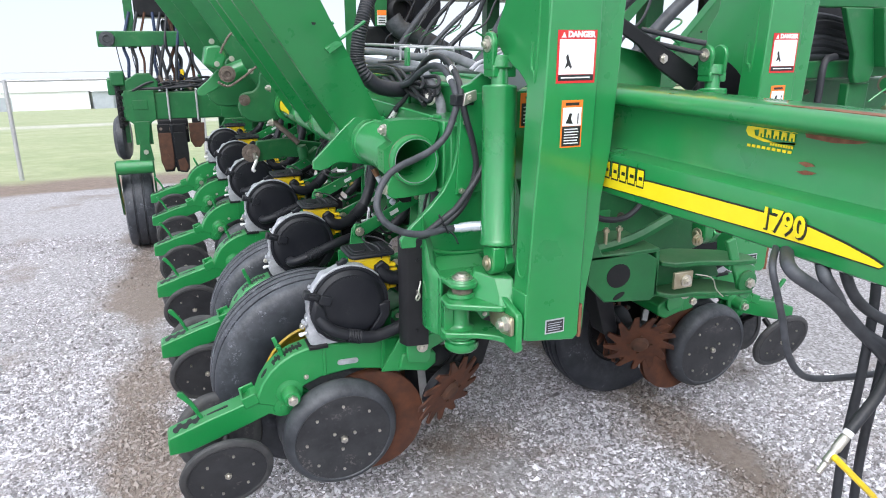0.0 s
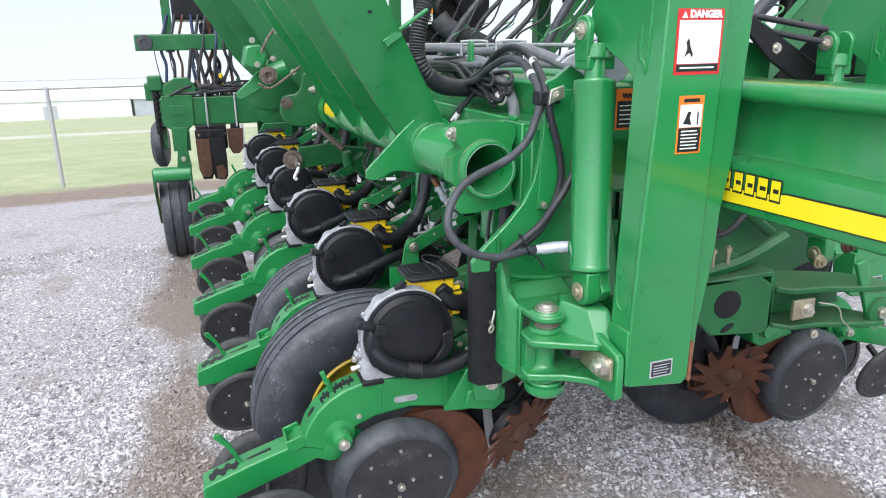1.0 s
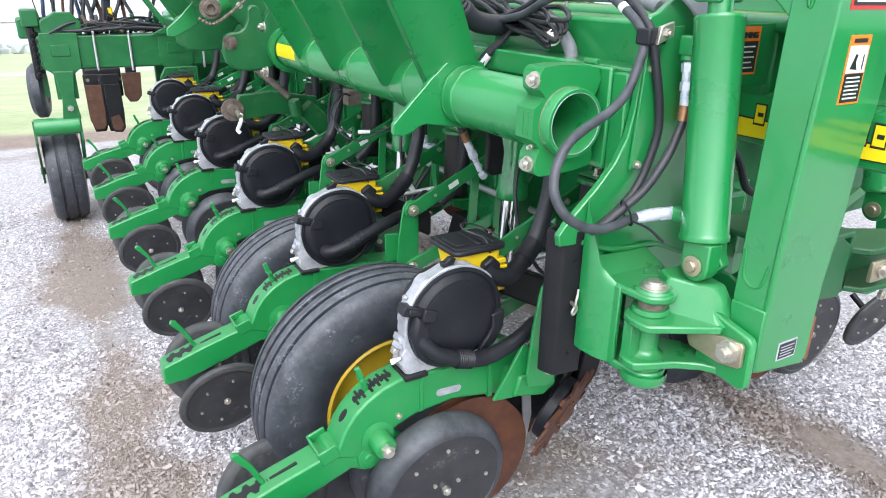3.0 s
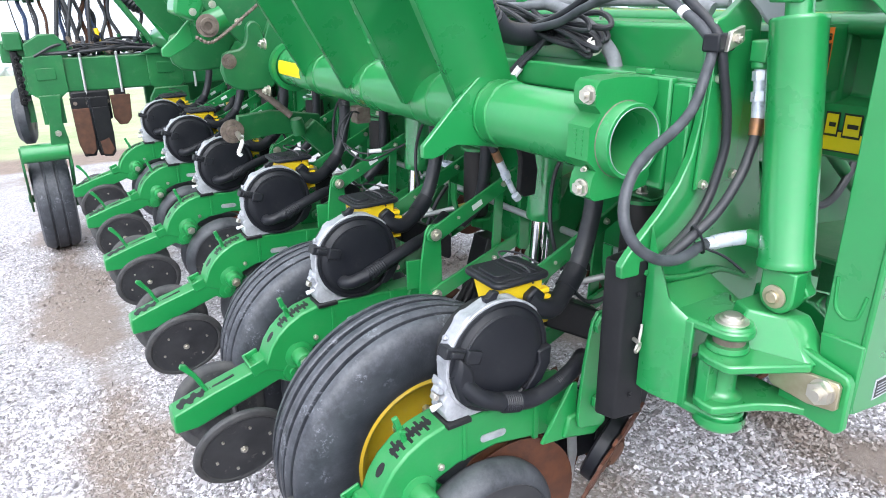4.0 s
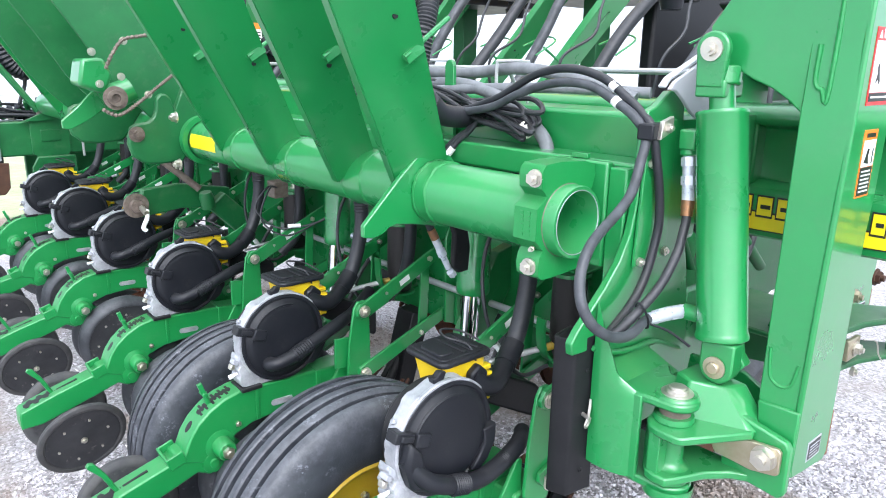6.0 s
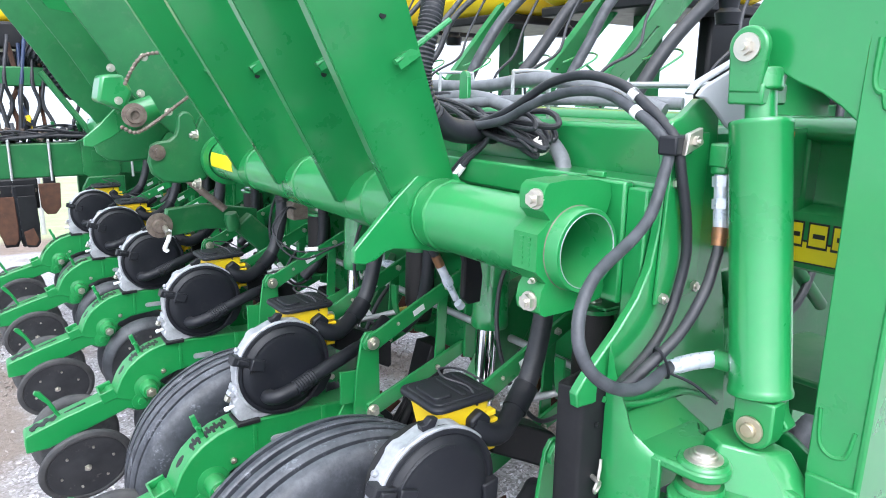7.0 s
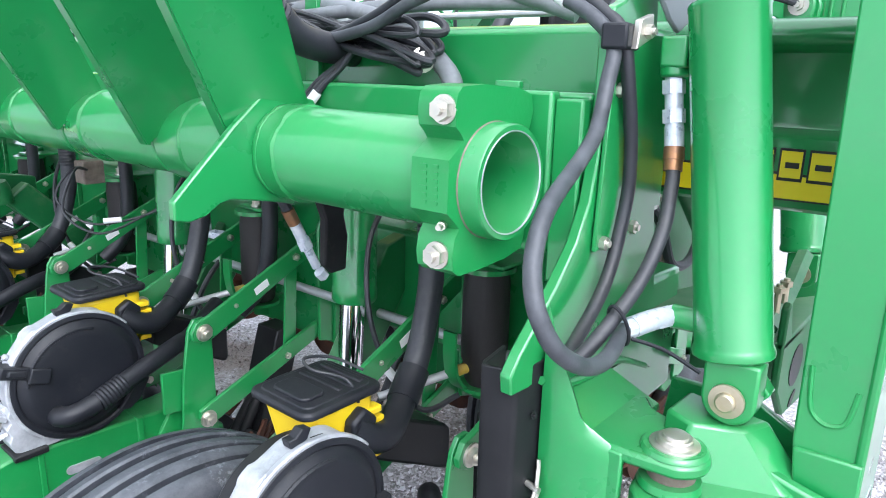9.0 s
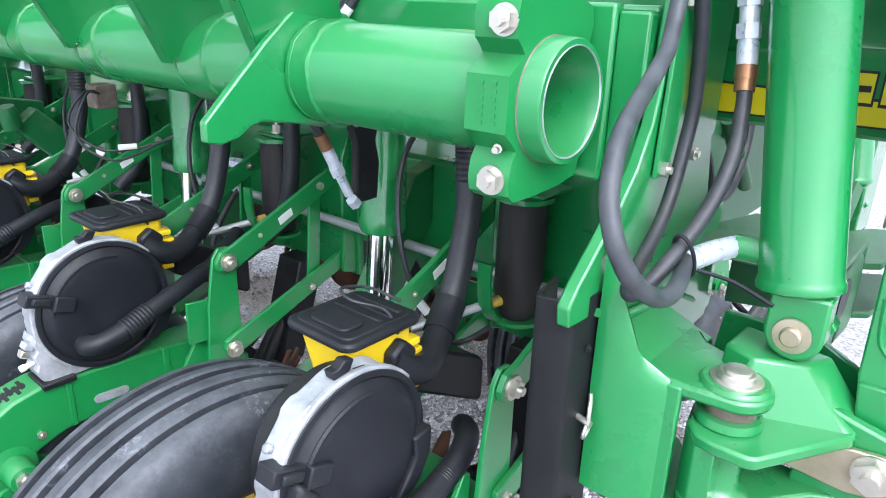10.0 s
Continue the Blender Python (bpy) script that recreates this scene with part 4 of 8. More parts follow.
def lift_cylinder(y, guard):
    t = thing("lift_cylinder", "green hydraulic lift cylinder with a bright chrome rod", "cylinder", (0.99, y, 0.80), "lift cylinders")
    part("barrel", lathe(B(), Vector((1.008, y - 0.008, 0.986)), (0.03, 0.01, 1), [(0, 0.032), (0, 0.048), (0.006, 0.051), (0.028, 0.051), (0.034, 0.049), (0.36, 0.049), (0.36, 0.0)], 40), GREEN, t)
    part("chrome_rod", rod(B(), (0.978, y - 0.014, 0.68), (1.003, y - 0.008, 1.0), 0.029, seg=32), CHROME, t)
    part("rod_eye", rod(B(), (0.978, y - 0.045, 0.68), (0.978, y + 0.16, 0.68), 0.036, seg=20), GREEN_DARK, t)
    if guard:
        part("guard_plate", slab(B(), [(0.838, 1.118), (0.856, 1.100), (0.892, 1.102), (0.898, 1.17), (0.888, 1.215), (0.902, 1.262), (0.822, 1.262), (0.842, 1.21)], "y", y - 0.11, y - 0.09), BLACK_STEEL, t, "dark grey flat guard plate", bevel=0.004)
        for x in (0.836, 0.886):
            part("plate_bolt", bolt(B(), (x, y - 0.11, 1.252), (0, -1, 0), 0.008, 0.006), ZINC, t)
        # hose end: sleeve, crimp, hexagon and bent tube
        p, q = Vector((0.738, y - 0.128, 1.246)), Vector((0.800, y - 0.136, 1.122))
        way = (q - p).normalized()
        part("copper_sleeve", rod(B(), p, p + way * 0.030, 0.0115, seg=14), COPPER, t)
        bm = rod(B(), p + way * 0.028, p + way * 0.068, 0.0108, seg=14)
        rod(bm, p + way * 0.066, p + way * 0.084, 0.0135, seg=6)
        rod(bm, p + way * 0.084, p + way * 0.128, 0.0085, seg=12)
        rod(bm, q, q + Vector((0.012, 0, -0.012)), 0.0115, seg=6)
        part("fitting", bm, WRAP, t)
        part("port_hose", hose(B(), [p, (0.728, y - 0.12, 1.275), (0.75, y - 0.06, 1.32), (0.82, y + 0.02, 1.37), (0.88, y + 0.08, 1.41)], 0.010, 10), HOSE, t)
    if not guard:
        tee = rod(B(), (1.040, y - 0.060, 1.020), (1.070, y - 0.120, 1.016), 0.013, seg=12)
        rod(tee, (1.060, y - 0.100, 1.010), (1.058, y - 0.100, 1.062), 0.0115, seg=12)
        rod(tee, (1.068, y - 0.116, 1.016), (1.084, y - 0.150, 1.014), 0.0155, seg=6)
        part("tee_fitting", tee, WRAP, t)
        part("tee_hose", hose(B(), [(1.058, y - 0.100, 1.060), (1.056, y - 0.095, 1.12), (1.06, y - 0.06, 1.22), (1.08, y, 1.30)], 0.009, 8), HOSE, t)


lift_cylinder(2.533, True)
lift_cylinder(2.533 + PITCH, False)
# ---------------------------------------------------------------- near wing: lift tube, clamp, arms and toolbar
def build_tube():
    t = thing("lift_tube", "bright green steel pipe with a bolted end clamp", "pipe", (0.725, 1.94, 1.352))
    ax = Vector((0.725, 1.926, 1.352))
    part("pipe", lathe(B(), ax, (0, 1, 0), [(2.30, 0.0), (2.30, 0.0640), (0.003, 0.0640), (0, 0.0660), (0, 0.0735), (0.003, 0.0755), (4.6, 0.0755), (4.6, 0.0)], 64), GREEN, t)
    part("end_weld", lathe(B(), ax + Vector((0, 0.0285, 0)), (0, 1, 0), [(0, 0.0755), (0.002, 0.0775), (0.005, 0.0780), (0.008, 0.0755)], 56), WORN, t, "thin rusty ring where the pipe leaves the clamp")
    part("worn_lip", lathe(B(), ax - Vector((0, 0.0012, 0)), (0, 1, 0), [(0.002, 0.0652), (0.0, 0.0658), (0.0, 0.0668), (0.002, 0.0674)], 56), ALU, t, "bare worn metal lip of the pipe")
    # sleeves under the sloping plates, each with a weld bead at both ends
    for y0, y1 in ((2.326, 2.366), (2.60, 2.685), (3.005, 3.085), (3.40, 3.475)):
        sleeve = part("sleeve", lathe(B(), Vector((0.725, y0, 1.352)), (0, 1, 0), [(0, 0.0755), (0.0, 0.0770), (0.002, 0.0785), (y1 - y0 - 0.002, 0.0785), (y1 - y0, 0.0770), (y1 - y0, 0.0755)], 56), GREEN, t)
        for y in (y0, y1):
            bm, rings = B(), []
            for i in range(64):
                a = 2 * math.pi * i / 64
                r = 0.0792 + 0.0024 * noise.noise((i * 0.55, y * 30, 0.3))
                way = Vector((math.cos(a), 0, math.sin(a)))
                at = Vector((0.725, y + 0.004 * noise.noise((i * 0.4, y * 17, 5.1)), 1.352))
                rings.append([bm.verts.new(at + way * (r - 0.006 + 0.0075 * math.sin(k * 1.05)) + Vector((0, 0.0075 * math.cos(k * 1.05), 0))) for k in range(6)])
            for i in range(64):
                p, q = rings[i], rings[(i + 1) % 64]
                for k in range(6):
                    bm.faces.new((p[k], p[(k + 1) % 6], q[(k + 1) % 6], q[k]))
            part("weld_bead", bm, GREEN_CAST, sleeve)
    # sticker: a curved patch on the pipe
    bm = B()
    rows = [[bm.verts.new((0.725 + 0.0768 * math.cos(radians(a)), y, 1.352 + 0.0768 * math.sin(radians(a)))) for a in range(156, 200, 4)] for y in (3.535, 3.77)]
    for i in range(len(rows[0]) - 1):
        bm.faces.new((rows[0][i], rows[1][i], rows[1][i + 1], rows[0][i + 1]))
    part("sticker", bm, DECAL, t)
    # end clamp
    rim_line = [(0.643, 1.447), (0.645, 1.424), (0.654, 1.416), (0.661, 1.407), (0.650, 1.397), (0.633, 1.385), (0.632, 1.320), (0.646, 1.308), (0.657, 1.297), (0.648, 1.284), (0.644, 1.262), (0.647, 1.244), (0.658, 1.236), (0.700, 1.236), (0.760, 1.240), (0.800, 1.248), (0.807, 1.270), (0.800, 1.300), (0.804, 1.352), (0.800, 1.405), (0.806, 1.418), (0.813, 1.440), (0.807, 1.461), (0.775, 1.470), (0.700, 1.474), (0.656, 1.471), (0.647, 1.463)]
    clamp = part("clamp", ring_plate(rim_line, 0.725, 1.352, 0.0762, 1.956, 2.016), GREEN_CAST, t, bevel=0.005)
    for z, y in ((1.444, 1.974), (1.262, 1.980)):
        part("clamp_bolt", bolt(B(), (0.6450, y, z), (-1, -0.12, 0), 0.0145, 0.011, 0.018), ZINC, clamp)
    part("grease_nipple", rod(rod(B(), (0.652, 1.978, 1.301), (0.640, 1.972, 1.301), 0.006, seg=8), (0.641, 1.972, 1.301), (0.631, 1.969, 1.301), 0.004, seg=8), ZINC, clamp)
    for i in range(6):
        part("casting_mark", box(B(), (0.6312, 1.972, 1.328 + i * 0.009), (0.6335, 1.977 + 0.003 * (i % 2), 1.333 + i * 0.009)), GREEN_CAST, clamp)
        part("casting_mark", box(B(), (0.6312, 1.990, 1.328 + i * 0.009), (0.6335, 1.995 + 0.003 * (i % 3), 1.333 + i * 0.009)), GREEN_CAST, clamp)
    part("clamp_back", box(B(), (0.814, 1.928, 1.240), (0.838, 2.06, 1.466)), GREEN, t, bevel=0.005)
    part("clamp_cheek", box(B(), (0.8205, 1.884, 1.200), (0.846, 1.9275, 1.457)), GREEN, t, bevel=0.004)
    part("clamp_rib", box(B(), (0.790, 2.018, 1.235), (0.8135, 2.075, 1.466)), GREEN, t, bevel=0.005)
    part("clamp_tab", box(B(), (0.823, 1.988, 1.4665), (0.835, 2.030, 1.478)), GREEN, t, bevel=0.002)
    # pointed gusset plate
    outline = [(0.508, 1.292), (0.508, 1.264), (0.532, 1.258), (0.562, 1.264), (0.584, 1.279), (0.605, 1.284), (0.680, 1.272), (0.725, 1.262)] + [(0.790, 1.30), (0.806, 1.352), (0.798, 1.40), (0.775, 1.436), (0.735, 1.446), (0.700, 1.452), (0.684, 1.453), (0.672, 1.446), (0.615, 1.397)]
    part("gusset", slab(B(), outline, "y", 2.372, 2.388), GREEN, t, bevel=0.003)
    return t


build_tube()


def build_arm(y, slot, more=0.0, wide=0.0, inset=0.0):
    """A tall sloping plate standing on the tube, with a bent edge, a tab and sometimes a long slot near its top."""
    a = thing("sloping_arm", "tall sloping green steel plate standing on the pipe", "support arm", (0.68, y, 1.42), "sloping arms of the wing")
    d, dl = Vector((-0.61, -0.39, 1.0)), Vector((-0.695, -0.39, 1.0))
    lr, ll = Vector((0.712 + wide, y - 0.045, 1.430)), Vector((0.620 + inset, y, 1.343))
    h = 0.80 + more
    tr, tl = lr + d * h, ll + dl * (h + 0.087)
    n = Vector((0, 0.012, 0))
    at = lambda u, v: ll.lerp(lr, u).lerp(tl.lerp(tr, u), v)
    us, vs = (0, 0.44, 0.56, 1), (0, 0.53, 0.64, 1)
    bm = B()
    lo, hi = [[[bm.verts.new(at(u, v) + w) for u in us] for v in vs] for w in (Vector(), n)]
    for j in range(3):
        for i in range(3):
            if slot and i == j == 1:
                continue
            bm.faces.new((lo[j][i], lo[j][i + 1], lo[j + 1][i + 1], lo[j + 1][i]))
            bm.faces.new((hi[j][i], hi[j + 1][i], hi[j + 1][i + 1], hi[j][i + 1]))
    rim = [(0, 0), (0, 1), (0, 2), (0, 3), (1, 3), (2, 3), (3, 3), (3, 2), (3, 1), (3, 0), (2, 0), (1, 0)]
    for ring in (rim, [(1, 1), (2, 1), (2, 2), (1, 2)] if slot else []):
        for (j, i), (l, k) in zip(ring, ring[1:] + ring[:1]):
            bm.faces.new((lo[j][i], hi[j][i], hi[l][k], lo[l][k]))
    part("plate", bm, GREEN, a)
    bm = B()
    def strip(p, q, w):
        v = [bm.verts.new(x + Vector((-0.004, 0.0025, 0))) for x in (p, q, q + w, p + w)]
        k = [bm.verts.new(x + Vector((0.006, 0.0025, 0))) for x in (p, q, q + w, p + w)]
        bm.faces.new(v), bm.faces.new(k[::-1])
        for i in range(4):
            bm.faces.new((v[i], k[i], k[(i + 1) % 4], v[(i + 1) % 4]))
    strip(lr, tr, Vector((0, 0.045, 0)))
    part("bent_edge", bm, GREEN, a)
    bm = B()
    strip(ll + Vector((0.001, 0, 0)), tl + Vector((0.001, 0, 0)), Vector((0, 0.022, 0)))
    part("bent_edge", bm, GREEN, a)
    p = at(0.80, 0.33) + Vector((0, -0.004, 0))
    bm = rod(B(), p - Vector((0.020, 0, 0.012)), p + Vector((0.12, 0.02, 0.075)), 0.006, seg=8)
    box(bm, p + Vector((-0.018, -0.003, -0.012)), p + Vector((0.035, 0.004, 0.010)), pose(0, 0, 0, 0, -32, 0))
    part("tab", bm, GREEN, a)
    # no hole is cut: a black stub gives its shaded inside
    q = at(0.72, 0.42 if not slot else 0.30) + Vector((0, -0.0006, 0))
    part("bolt_hole", rod(B(), q, q + Vector((0, 0.006, 0)), 0.007, seg=12), BLACK_STEEL, a)
    return a


for i, y in enumerate((2.415, 2.672, 3.07, 3.46)):
    build_arm(y, i in (1, 2), wide=0.0 if i else 0.045, inset=(0.033, 0.012, 0.014, 0.030)[i])
for i in range(4):
    build_arm(4.60 + 0.40 * i, i == 2, inset=0.015)


def build_toolbar():
    t = thing("wing_toolbar", "green box-section toolbar of the folded wing", "toolbar", (1.26, 1.9, 0.97))
    part("main_beam", box(B(), (1.172, 1.92, 0.86), (1.35, 6.2, 1.12)), GREEN, t, bevel=0.012)
    part("upper_beam", box(B(), (0.952, 1.882, 1.270), (1.115, 4.10, 1.560)), GREEN, t, bevel=0.012)
    part("front_rail", box(B(), (0.848, 1.886, 1.405), (0.948, 4.10, 1.4645)), GREEN, t, bevel=0.006)
    part("rail_web", box(B(), (0.900, 1.882, 1.10), (0.912, 1.96, 1.405)), GREEN, t, bevel=0.003)
    part("rear_beam", box(B(), (0.952, 4.40, 1.25), (1.115, 6.3, 1.50)), GREEN_DARK, t, bevel=0.01)
    part("light_rod", rod(B(), (1.085, 2.05, 0.935), (1.085, 4.2, 0.935), 0.011, seg=12), GALV, t)
    for i in range(5):
        part("hanger", slab(B(), [(1.115, 1.30), (1.26, 1.30), (1.33, 1.12), (1.19, 1.12)], "y", 2.30 + PITCH * i, 2.32 + PITCH * i), GREEN, t, bevel=0.003)
    return t


build_toolbar()


# ---------------------------------------------------------------- wing end plate with its hinge
HINGE_SHIFT = Vector((-0.002, -0.005, 0.005))


def build_end_plate():
    t = thing("wing_end_plate", "large green steel end plate with a hinge post", "end plate", (0.85, 1.87, 0.85))
    outline = [(0.838, 1.560), (0.846, 1.574), (0.872, 1.582), (0.915, 1.612), (0.975, 1.612), (0.985, 1.47), (1.060, 1.20), (1.095, 1.00), (1.10, 0.862), (0.70, 0.862), (0.695, 1.10), (0.652, 1.102), (0.648, 1.128), (0.668, 1.152)] + [(0.745, 1.222), (0.790, 1.272), (0.818, 1.325), (0.832, 1.39), (0.838, 1.46)]
    part("plate", slab(B(), outline, "y", 1.862, 1.880), GREEN, t, bevel=0.003)
    part("cover_panel", slab(B(), [(0.825, 1.255), (0.945, 1.262), (0.940, 1.555), (0.842, 1.552)], "y", 1.853, 1.860), GREEN, t, bevel=0.002)
    for x, z in ((0.842, 1.266), (0.932, 1.275), (0.855, 1.47)):
        part("panel_bolt", bolt(B(), (x, 1.853, z), (0, -1, 0), 0.010, 0.008), ZINC, t)
    plan = [(0.716, 1.862), (0.713, 1.842), (0.714, 1.820), (0.717, 1.798), (0.722, 1.780), (0.730, 1.768), (0.744, 1.770), (0.770, 1.862)]
    bm = B()
    rings = []
    rise = (0.185, 0.150, 0.108, 0.070, 0.038, 0.016, 0.004, 0.004)
    for f in (-1, 0.0, 0.35, 0.7, 1.0):
        lean = max(f, 0.0)
        rings.append([bm.verts.new((x + 0.004 * lean * lean, y + (1.862 - y) * 0.30 * lean * lean * (rise[i] > 0.02), 0.845 if f < 0 else 1.018 + rise[i] * f)) for i, (x, y) in enumerate(plan)])
    for p, q in zip(rings, rings[1:]):
        for i in range(len(plan)):
            j = (i + 1) % len(plan)
            bm.faces.new((p[i], p[j], q[j], q[i]))
    bm.faces.new(rings[0][::-1])
    bm.faces.new(rings[-1])
    part("hinge_post", bm, GREEN, t)
    part("post_edge", box(B(), (0.730, 1.752, 0.845), (0.741, 1.786, 1.030)), GREEN, t, bevel=0.003)
    ear = arc(0.780, 1.705, 0.045, 200, 335, 16) + [(0.850, 1.728), (0.866, 1.768), (0.895, 1.790), (0.905, 1.862), (0.755, 1.862), (0.742, 1.80), (0.734, 1.775), (0.732, 1.752)]
    part("upper_ear", slab(B(), ear, "z", 1.018, 1.036), GREEN, t, bevel=0.005)
    part("lower_ear", slab(B(), ear, "z", 0.838, 0.858), GREEN, t, bevel=0.005)
    part("ear_boss", lathe(B(), Vector((0.780, 1.705, 1.036)), (0, 0, 1), [(0, 0.042), (0.003, 0.041), (0.006, 0.038), (0.006, 0.0)], 40), GREEN, t)
    part("hinge_washer", lathe(B(), Vector((0.780, 1.705, 1.041)), (0, 0, 1), [(0, 0.0), (0, 0.031), (0.003, 0.031), (0.004, 0.0295), (0.004, 0.0)], 40), ZINC, t)
    part("hinge_pin", lathe(B(), Vector((0.780, 1.705, 1.045)), (0, 0, 1), [(0, 0.0225), (0.006, 0.022), (0.0075, 0.020), (0.0075, 0.016), (0.011, 0.0155), (0.012, 0.012), (0.012, 0.0)], 36), ZINC, t)
    part("pin_foot", lathe(B(), Vector((0.780, 1.705, 0.838)), (0, 0, -1), [(-0.01, 0.050), (0.005, 0.051), (0.013, 0.048), (0.019, 0.041), (0.022, 0.030), (0.022, 0.0)], 36), GREEN, t)
    weld = hose(B(), [(0.712, 1.857, 1.105), (0.780, 1.856, 1.078), (0.856, 1.855, 1.067), (0.936, 1.855, 1.062), (1.045, 1.855, 1.017)], 0.0062, 10, ribs=0.0005, pitch=0.014)
    part("weld_seam", weld, GREEN_CAST, t)
    part("ear_ramp", slab(B(), [(1.770, 1.030), (1.800, 1.0415), (1.858, 1.066), (1.861, 1.02), (1.770, 1.02)], "x", 0.747, 0.905), GREEN, t, bevel=0.003)
    part("back_web", slab(B(), [(0.86, 0.88), (1.07, 0.88), (1.06, 1.012), (0.94, 1.058), (0.86, 1.062)], "y", 1.850, 1.8605), GREEN, t)
    for o in t.children:
        if o.name.split(".")[0] in ("upper_ear", "lower_ear", "ear_boss", "hinge_washer", "hinge_pin", "pin_foot"):
            o.location += HINGE_SHIFT
        elif o.name.split(".")[0] in ("hinge_post", "post_edge"):
            o.location += HINGE_SHIFT * 1.3
    return t


build_end_plate()


def build_swing_link():
    t = thing("swing_link", "green fabricated hinge link with a plated lock plate", "hinge", (0.80, 1.64, 0.87))
    plan = [(0.742, 1.742), (0.720, 1.722), (0.714, 1.699), (0.714, 1.662), (0.720, 1.652), (0.775, 1.620), (0.846, 1.578), (0.878, 1.588), (0.878, 1.70), (0.85, 1.745), (0.79, 1.752)]
    part("top_plate", slab(B(), plan, "z", 0.970, 0.987), GREEN, t, bevel=0.004)
    low = [(0.742, 1.742), (0.720, 1.722), (0.714, 1.699), (0.716, 1.676), (0.740, 1.664), (0.800, 1.640), (0.842, 1.608), (0.866, 1.570), (0.876, 1.520), (0.884, 1.520), (0.884, 1.70), (0.85, 1.745), (0.79, 1.752)]
    part("bottom_plate", slab(B(), low, "z", 0.872, 0.890), GREEN, t, bevel=0.004)
    part("hinge_barrel", lathe(B(), Vector((0.776, 1.705, 0.860)), (0, 0, 1), [(0, 0.0), (0, 0.040), (0.030, 0.040), (0.036, 0.030), (0.044, 0.026), (0.104, 0.026), (0.112, 0.029), (0.130, 0.040), (0.140, 0.038), (0.140, 0.0)], 36), GREEN, t)
    part("pin_collar", rod(B(), (0.780, 1.705, 0.995), (0.780, 1.705, 1.017), 0.030, seg=30), WORN, t, "greasy worn pin showing between the plates")
    part("left_web", slab(B(), [(0.722, 1.698), (0.750, 1.698), (0.757, 1.745), (0.742, 1.742), (0.722, 1.722)], "z", 0.886, 0.972), GREEN, t, bevel=0.002)
    # shoulder that carries the cylinder: a bent plate falling to the top plate
    bm = B()
    q = [bm.verts.new(p) for p in ((0.790, 1.722, 0.982), (0.844, 1.580, 0.984), (0.854, 1.612, 1.005), (0.855, 1.648, 1.051), (0.812, 1.696, 1.060), (0.905, 1.628, 1.051), (0.905, 1.590, 1.003), (0.905, 1.560, 0.975), (0.905, 1.735, 1.060), (0.830, 1.738, 1.060), (0.905, 1.735, 0.975), (0.815, 1.740, 0.975))]
    for f in ((0, 1, 2, 3, 4), (4, 3, 5, 8, 9), (3, 2, 6, 5), (2, 1, 7, 6), (9, 8, 10, 11), (0, 4, 9, 11), (5, 6, 7, 10, 8), (0, 11, 10, 7, 1)):
        bm.faces.new([q[i] for i in f])
    part("shoulder", bm, GREEN, t, bevel=0.005)
    part("side_web", slab(B(), [(1.640, 0.880), (1.640, 1.010), (1.612, 1.006), (1.585, 0.998), (1.522, 0.984), (1.514, 0.972), (1.513, 0.878), (1.524, 0.866), (1.60, 0.874)], "x", 0.858, 0.877), GREEN, t, bevel=0.004)
    part("lock_plate", slab(B(), arc(1.628, 0.936, 0.030, -50, 60, 8) + [(1.600, 0.966), (1.530, 0.973), (1.524, 0.966), (1.524, 0.922), (1.530, 0.917), (1.575, 0.908)], "x", 0.846, 0.856), GOLD, t, "yellow-zinc plated lock plate", bevel=0.002)
    part("lock_bolt", bolt(B(), (0.846, 1.552, 0.947), (-1, 0, 0), 0.022, 0.014, 0.024), ZINC, t)
    part("rear_web", slab(B(), [(1.56, 0.885), (1.56, 1.00), (1.66, 1.05), (1.78, 1.05), (1.80, 0.885)], "x", 0.955, 0.967), GREEN, t, bevel=0.003)
    t.location += HINGE_SHIFT
    return t


build_swing_link()


